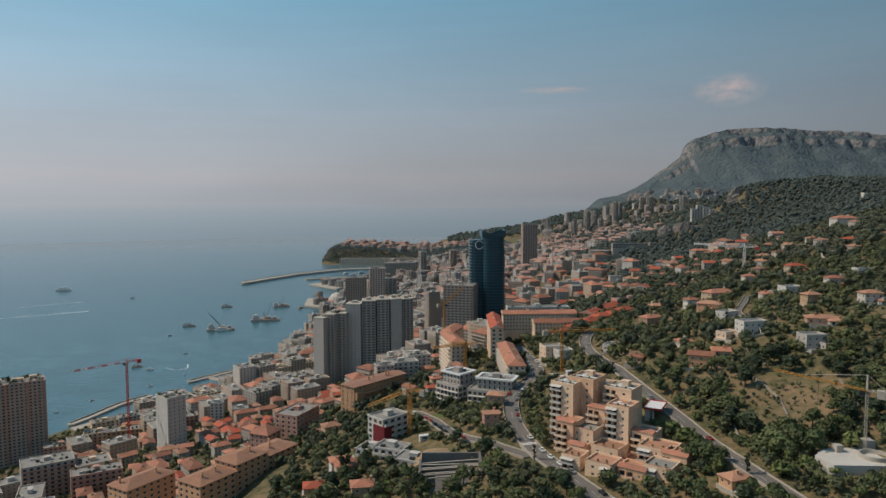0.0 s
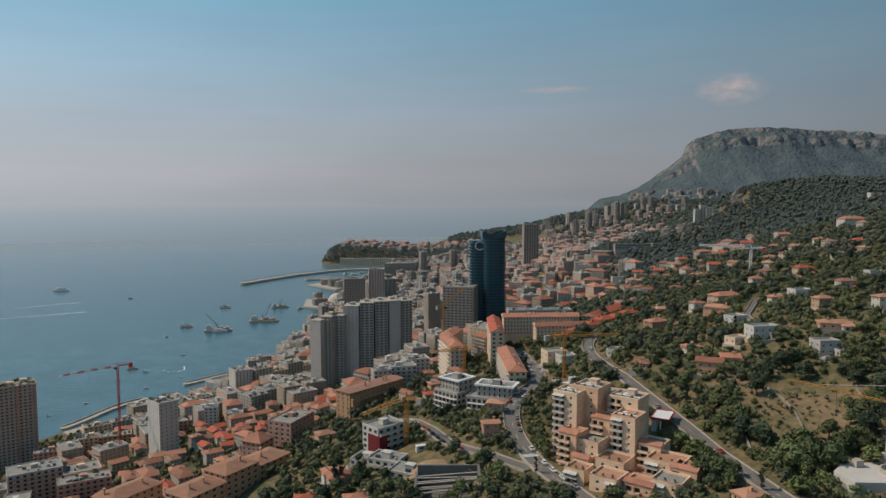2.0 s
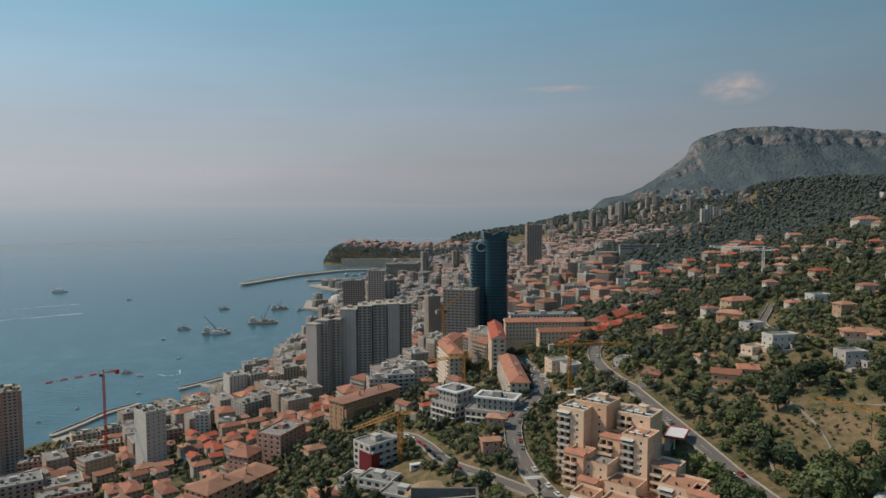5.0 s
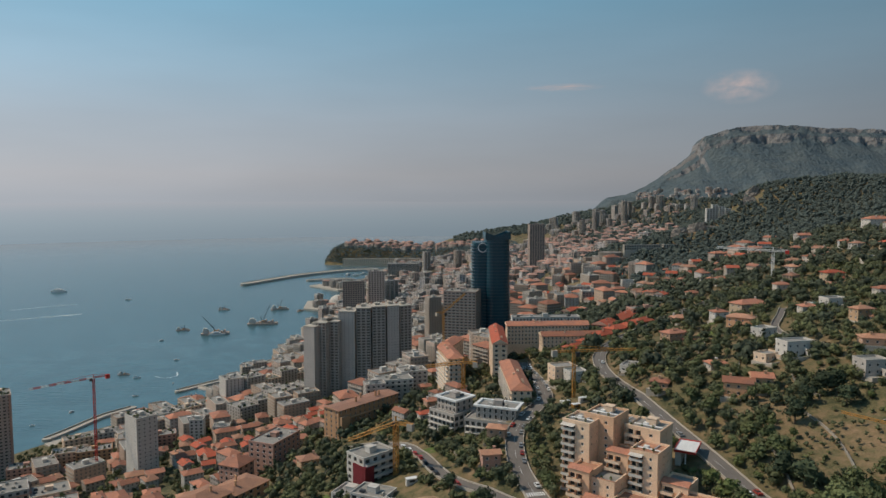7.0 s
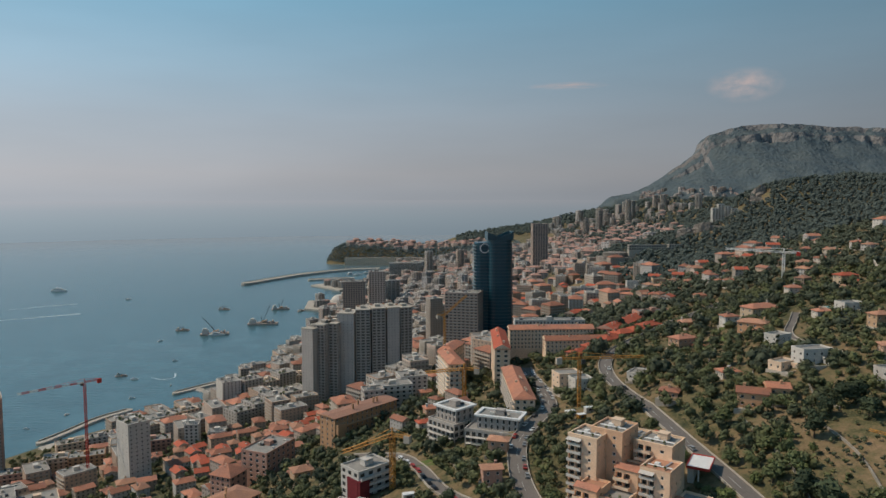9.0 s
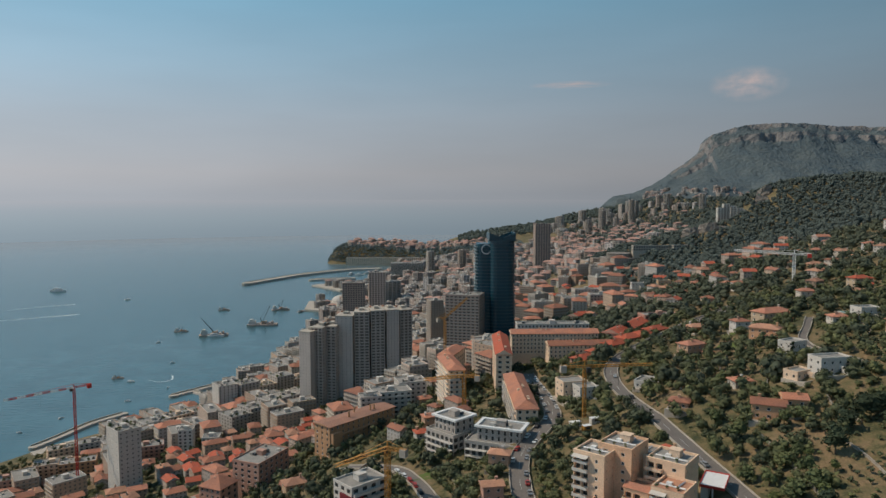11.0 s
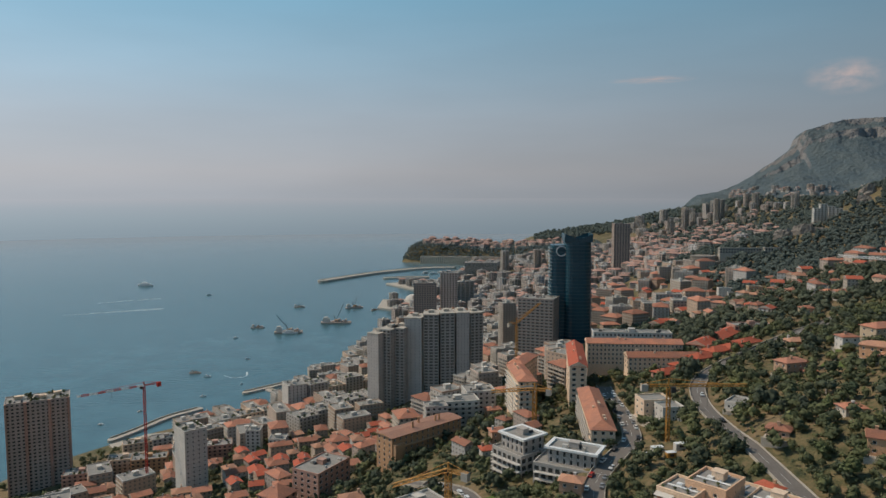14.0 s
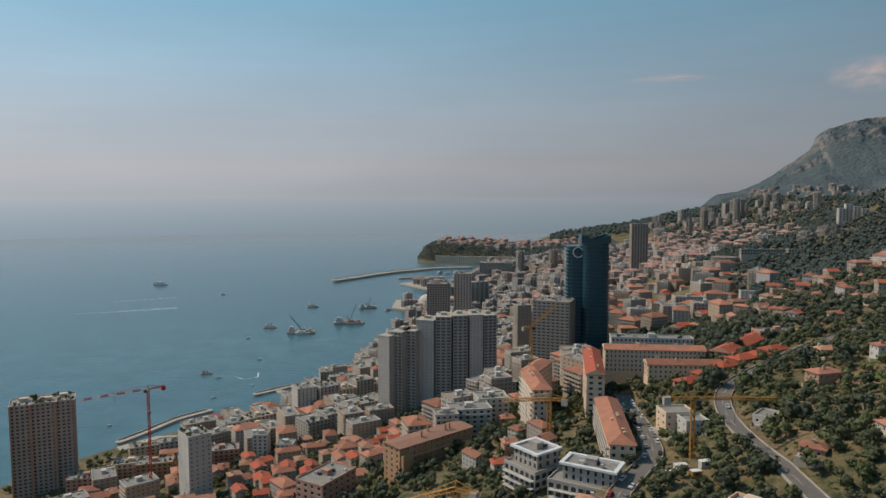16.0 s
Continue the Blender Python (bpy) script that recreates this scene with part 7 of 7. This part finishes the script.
def wood(name, label, points, mat, leaves, seed):
    """Trees past counting: every crown its own lobes and leaf clumps, all joined."""
    r = np.random.RandomState(seed)
    n = len(points)
    P = np.array(points)
    lob = 5
    c = np.repeat(P, lob, 0)
    rad = c[:, 3] * r.uniform(0.48, 0.70, len(c))
    ang, q = r.uniform(0, 2 * np.pi, len(c)), c[:, 3] * r.uniform(0.05, 0.60, len(c))
    cen = np.stack([c[:, 0] + q * np.cos(ang), c[:, 1] + q * np.sin(ang), c[:, 2] + c[:, 3] * r.uniform(0.7, 1.5, len(c))], 1)
    per = leaves // lob
    d = r.normal(size=(len(c) * per, 3))
    d /= np.linalg.norm(d, axis=1)[:, None]
    cc, rr = np.repeat(cen, per, 0), np.repeat(rad, per)
    p = cc + d * (rr * r.uniform(0.75, 1.1, len(rr)))[:, None] * np.array((1, 1, 0.8))
    u = np.cross(d, r.normal(size=d.shape))
    u /= np.linalg.norm(u, axis=1)[:, None]
    w = np.cross(d + 0.5 * r.normal(size=d.shape), u)
    s = (rr * r.uniform(0.20, 0.36, len(rr)))[:, None]
    tri = np.stack([p - u * s, p + u * s, p + w * s * 1.2], 1).reshape(-1, 3)
    o = rad[:, None] * 0.82
    core = np.stack([cen + o * np.array(k) for k in ((1, 0, 0), (0, 1, 0), (-1, 0, 0), (0, -1, 0), (0, 0, .8), (0, 0, -.9))], 1).reshape(-1, 3)
    f1 = np.arange(len(tri)).reshape(-1, 3)
    base = (len(tri) + 6 * np.arange(len(cen)))[:, None]
    f2 = np.concatenate([base + np.array(k) for k in ((0, 1, 4), (1, 2, 4), (2, 3, 4), (3, 0, 4), (1, 0, 5), (2, 1, 5), (3, 2, 5), (0, 3, 5))], 0)
    v, f = np.concatenate([tri, core]), np.concatenate([f1, f2])
    me = bpy.data.meshes.new(name)
    me.vertices.add(len(v))
    me.vertices.foreach_set("co", v.astype(np.float32).ravel())
    me.loops.add(f.size)
    me.loops.foreach_set("vertex_index", f.astype(np.int32).ravel())
    me.polygons.add(len(f))
    me.polygons.foreach_set("loop_start", np.arange(0, f.size, 3, dtype=np.int32))
    me.update(calc_edges=True)
    me.materials.append(mat)
    return tagged(new(name, me), label, "trees", kind="stuff")


def scatter(x0, x1, y0, y1, step, test, size, r=1.5):
    pts = []
    y = y0
    while y < y1:
        x = x0
        while x < x1:
            px, py = x + tr.uniform(-.45, .45) * step, y + tr.uniform(-.45, .45) * step
            if test(px, py) and land(px, py) > 3 and clear_spot(px, py, r):
                s = size * tr.uniform(0.65, 1.35)
                pts.append((px, py, float(land(px, py)) - 0.5, s))
            x += step
        y += step
    return pts


for x, y, k, size in ((106, 297, 1, 1.7), (107, 285, 1, 1.6), (106, 273, 4, 1.7), (107, 265, 1, 1.5), (104, 308, 1, 1.4), (102, 278, 4, 1.8), (134, 269, 0, 2.1), (140, 269, 4, 2.3), (145, 267, 0, 2.2), (134, 279, 4, 1.7), (155, 278, 4, 1.6), (163, 281, 1, 1.7), (159, 266, 1, 1.6), (172, 296, 0, 1.7), (132, 297, 2, 1.5), (129, 304, 2, 1.4), (127, 257, 1, 1.6), (123, 262, 1, 1.4), (136, 255, 1, 1.3), (134, 330, 4, 1.3), (129, 338, 0, 1.2), (149, 339, 2, 1.5), (128, 304, 2, 1.2), (136, 340, 4, 1.1), (169, 357, 2, 1.6), (176, 357, 2, 1.5), (173, 344, 2, 1.3), (160, 352, 2, 1.2), (135, 376, 0, 1.1), (142, 364, 4, 1.2), (150, 366, 0, 1.2), (123, 362, 4, 1.3), (120, 379, 4, 1.2), (136, 416, 4, 1.1), (151, 430, 2, 1.2), (154, 319, 4, 1.3), (162, 328, 1, 1.2), (177, 332, 0, 1.1), (203, 340, 4, 1.5), (194, 334, 0, 1.4), (190, 312, 1, 1.4)):
    if off_road(x, y, 5.5) and (meadow(x, y) < 0.3 or k == 2):
        plant(k, x, y, size * 0.9)


wood("slope_trees", "garden trees and shrubs covering the near slope", REST, LEAF_FAR, 160, 9)
shrubs = scatter(-80, 330, 205, 560, 4.4, lambda x, y: x < 0.68 * y + 20 and tr.random() < 0.62, 1.2, 0.2)
wood("scrub", "low scrub and bushes over the dry slope", shrubs, LEAF_FAR, 30, 12)
behind = scatter(-420, 330, -420, 205, 17, lambda x, y: tr.random() < 0.7, 3.4, 0.5)
wood("rear_trees", "garden trees on the slope below the flight", behind, LEAF_FAR, 30, 14)
near = scatter(60, 440, 395, 620, 7.2, lambda x, y: x < 0.68 * y + 25 and tr.random() < 0.9, 3.3, 0.8) + scatter(-480, 60, 390, 760, 8, lambda x, y: tr.random() < (0.80 if x > -95 else 0.66), 2.9, 0.3)
wood("hillside_trees", "garden trees and scrub covering the slope", near, LEAF_FAR, 120, 1)
mid = scatter(60, 720, 620, 900, 9.5, lambda x, y: x < 0.68 * y + 25 and tr.random() < 0.88, 4.2, 0.8) + scatter(-340, 60, 700, 860, 12, lambda x, y: tr.random() < 0.55, 3.2, 0.3)
groves = scatter(60, 470, 395, 820, 15, lambda x, y: x < 0.68 * y + 25 and noise.noise(Vector((x * 0.02, y * 0.02, 3))) > 0.02 and tr.random() < 0.8, 4.8, 0.2) + scatter(-90, 60, 395, 760, 14, lambda x, y: tr.random() < 0.5, 4.2, 0.2)
wood("groves", "groups of tall dark pines and evergreen oaks", groves, LEAF_GROVE, 130, 17)
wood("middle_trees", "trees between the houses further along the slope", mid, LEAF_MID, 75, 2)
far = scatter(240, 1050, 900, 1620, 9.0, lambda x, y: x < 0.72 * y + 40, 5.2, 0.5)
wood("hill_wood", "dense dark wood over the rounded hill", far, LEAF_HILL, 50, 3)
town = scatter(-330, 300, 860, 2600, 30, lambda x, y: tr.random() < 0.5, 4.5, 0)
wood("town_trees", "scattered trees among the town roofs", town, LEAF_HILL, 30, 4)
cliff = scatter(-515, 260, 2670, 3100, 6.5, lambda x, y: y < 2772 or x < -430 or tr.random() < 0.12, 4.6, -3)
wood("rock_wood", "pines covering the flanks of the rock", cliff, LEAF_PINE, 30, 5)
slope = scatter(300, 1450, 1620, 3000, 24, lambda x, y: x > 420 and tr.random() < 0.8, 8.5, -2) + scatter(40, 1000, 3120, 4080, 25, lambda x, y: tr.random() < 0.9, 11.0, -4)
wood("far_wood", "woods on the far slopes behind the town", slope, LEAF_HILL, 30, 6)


# ---- pale rock outcrops in the hill wood ----
def outcrop(x, y, w, h, seed):
    s = Shape()
    n, m = 14, 6
    z0 = float(land(x, y))
    g = {}
    for i in range(n):
        for j in range(m):
            t = i / (n - 1) * math.pi
            q = noise.fractal(Vector((i * 0.6 + seed, j * 0.8, 0)), 0.8, 2.1, 4)
            r = w / 2 * (1 - 0.35 * (j / (m - 1)) ** 2) * (1 + 0.25 * q)
            g[i, j] = (x - r * math.cos(t), y - r * 0.55 * math.sin(t), z0 - 8 + (h + 8) * j / (m - 1) * (0.8 + 0.35 * math.sin(t + seed) + 0.2 * q))
    for i in range(n - 1):
        for j in range(m - 1):
            s.poly([g[i, j], g[i + 1, j], g[i + 1, j + 1], g[i, j + 1]])
    s.poly([g[i, m - 1] for i in range(n)])
    tagged(new("rock_outcrop", s.mesh("rock_outcrop", CLIFF)), "bare pale limestone outcrop among the trees", "rock")


for k, (x, y, w, h) in enumerate(OUTCROPS):
    outcrop(x, y, w, h, k * 3.1)


# ---- two thin clouds high over the headland ----
def cloud_material(name, density):
    m = bpy.data.materials.new(name)
    m.use_nodes = True
    n, l = m.node_tree.nodes, m.node_tree.links
    n.clear()
    out, mixs, tra, em = n.new("ShaderNodeOutputMaterial"), n.new("ShaderNodeMixShader"), n.new("ShaderNodeBsdfTransparent"), n.new("ShaderNodeEmission")
    # the lit cloud colour is put into the disc's glow
    em.inputs[0].default_value, em.inputs[1].default_value = (0.44, 0.38, 0.38, 1), 1.0
    coord, grad, ns, mul = n.new("ShaderNodeTexCoord"), n.new("ShaderNodeTexGradient"), n.new("ShaderNodeTexNoise"), n.new("ShaderNodeMath")
    grad.gradient_type = "SPHERICAL"
    ns.inputs["Scale"].default_value, ns.inputs["Detail"].default_value = 2.2, 6
    rm = n.new("ShaderNodeMapRange")
    rm.inputs["From Min"].default_value, rm.inputs["From Max"].default_value, rm.inputs["To Max"].default_value = 0.30, 0.70, density * 2.2
    l.new(coord.outputs["Object"], grad.inputs[0])
    l.new(coord.outputs["Object"], ns.inputs["Vector"])
    l.new(ns.outputs["Fac"], rm.inputs["Value"])
    mul.operation = "MULTIPLY"
    mul.use_clamp = True
    l.new(grad.outputs["Fac"], mul.inputs[0])
    l.new(rm.outputs[0], mul.inputs[1])
    l.new(mul.outputs[0], mixs.inputs[0])
    l.new(tra.outputs[0], mixs.inputs[1])
    l.new(em.outputs[0], mixs.inputs[2])
    l.new(mixs.outputs[0], out.inputs[0])
    return m


for x, y, z, w, h, den in ((1740, 4300, 910, 230, 110, 0.62), (700, 4350, 915, 260, 26, 0.5)):
    s = Shape()
    s.poly([(math.cos(a), 0, math.sin(a)) for a in np.linspace(0, 2 * math.pi, 24, endpoint=False)])
    c = tagged(new("cloud", s.mesh("cloud", cloud_material("cloud_mist", den))), "small thin pinkish cloud in a hazy sky", "cloud", kind="structure")
    c.matrix_basis = look((x, y, z), (0, 0, 260)) @ pose(0, 0, 0, 90) @ Matrix.Diagonal((w, 1, h, 1))
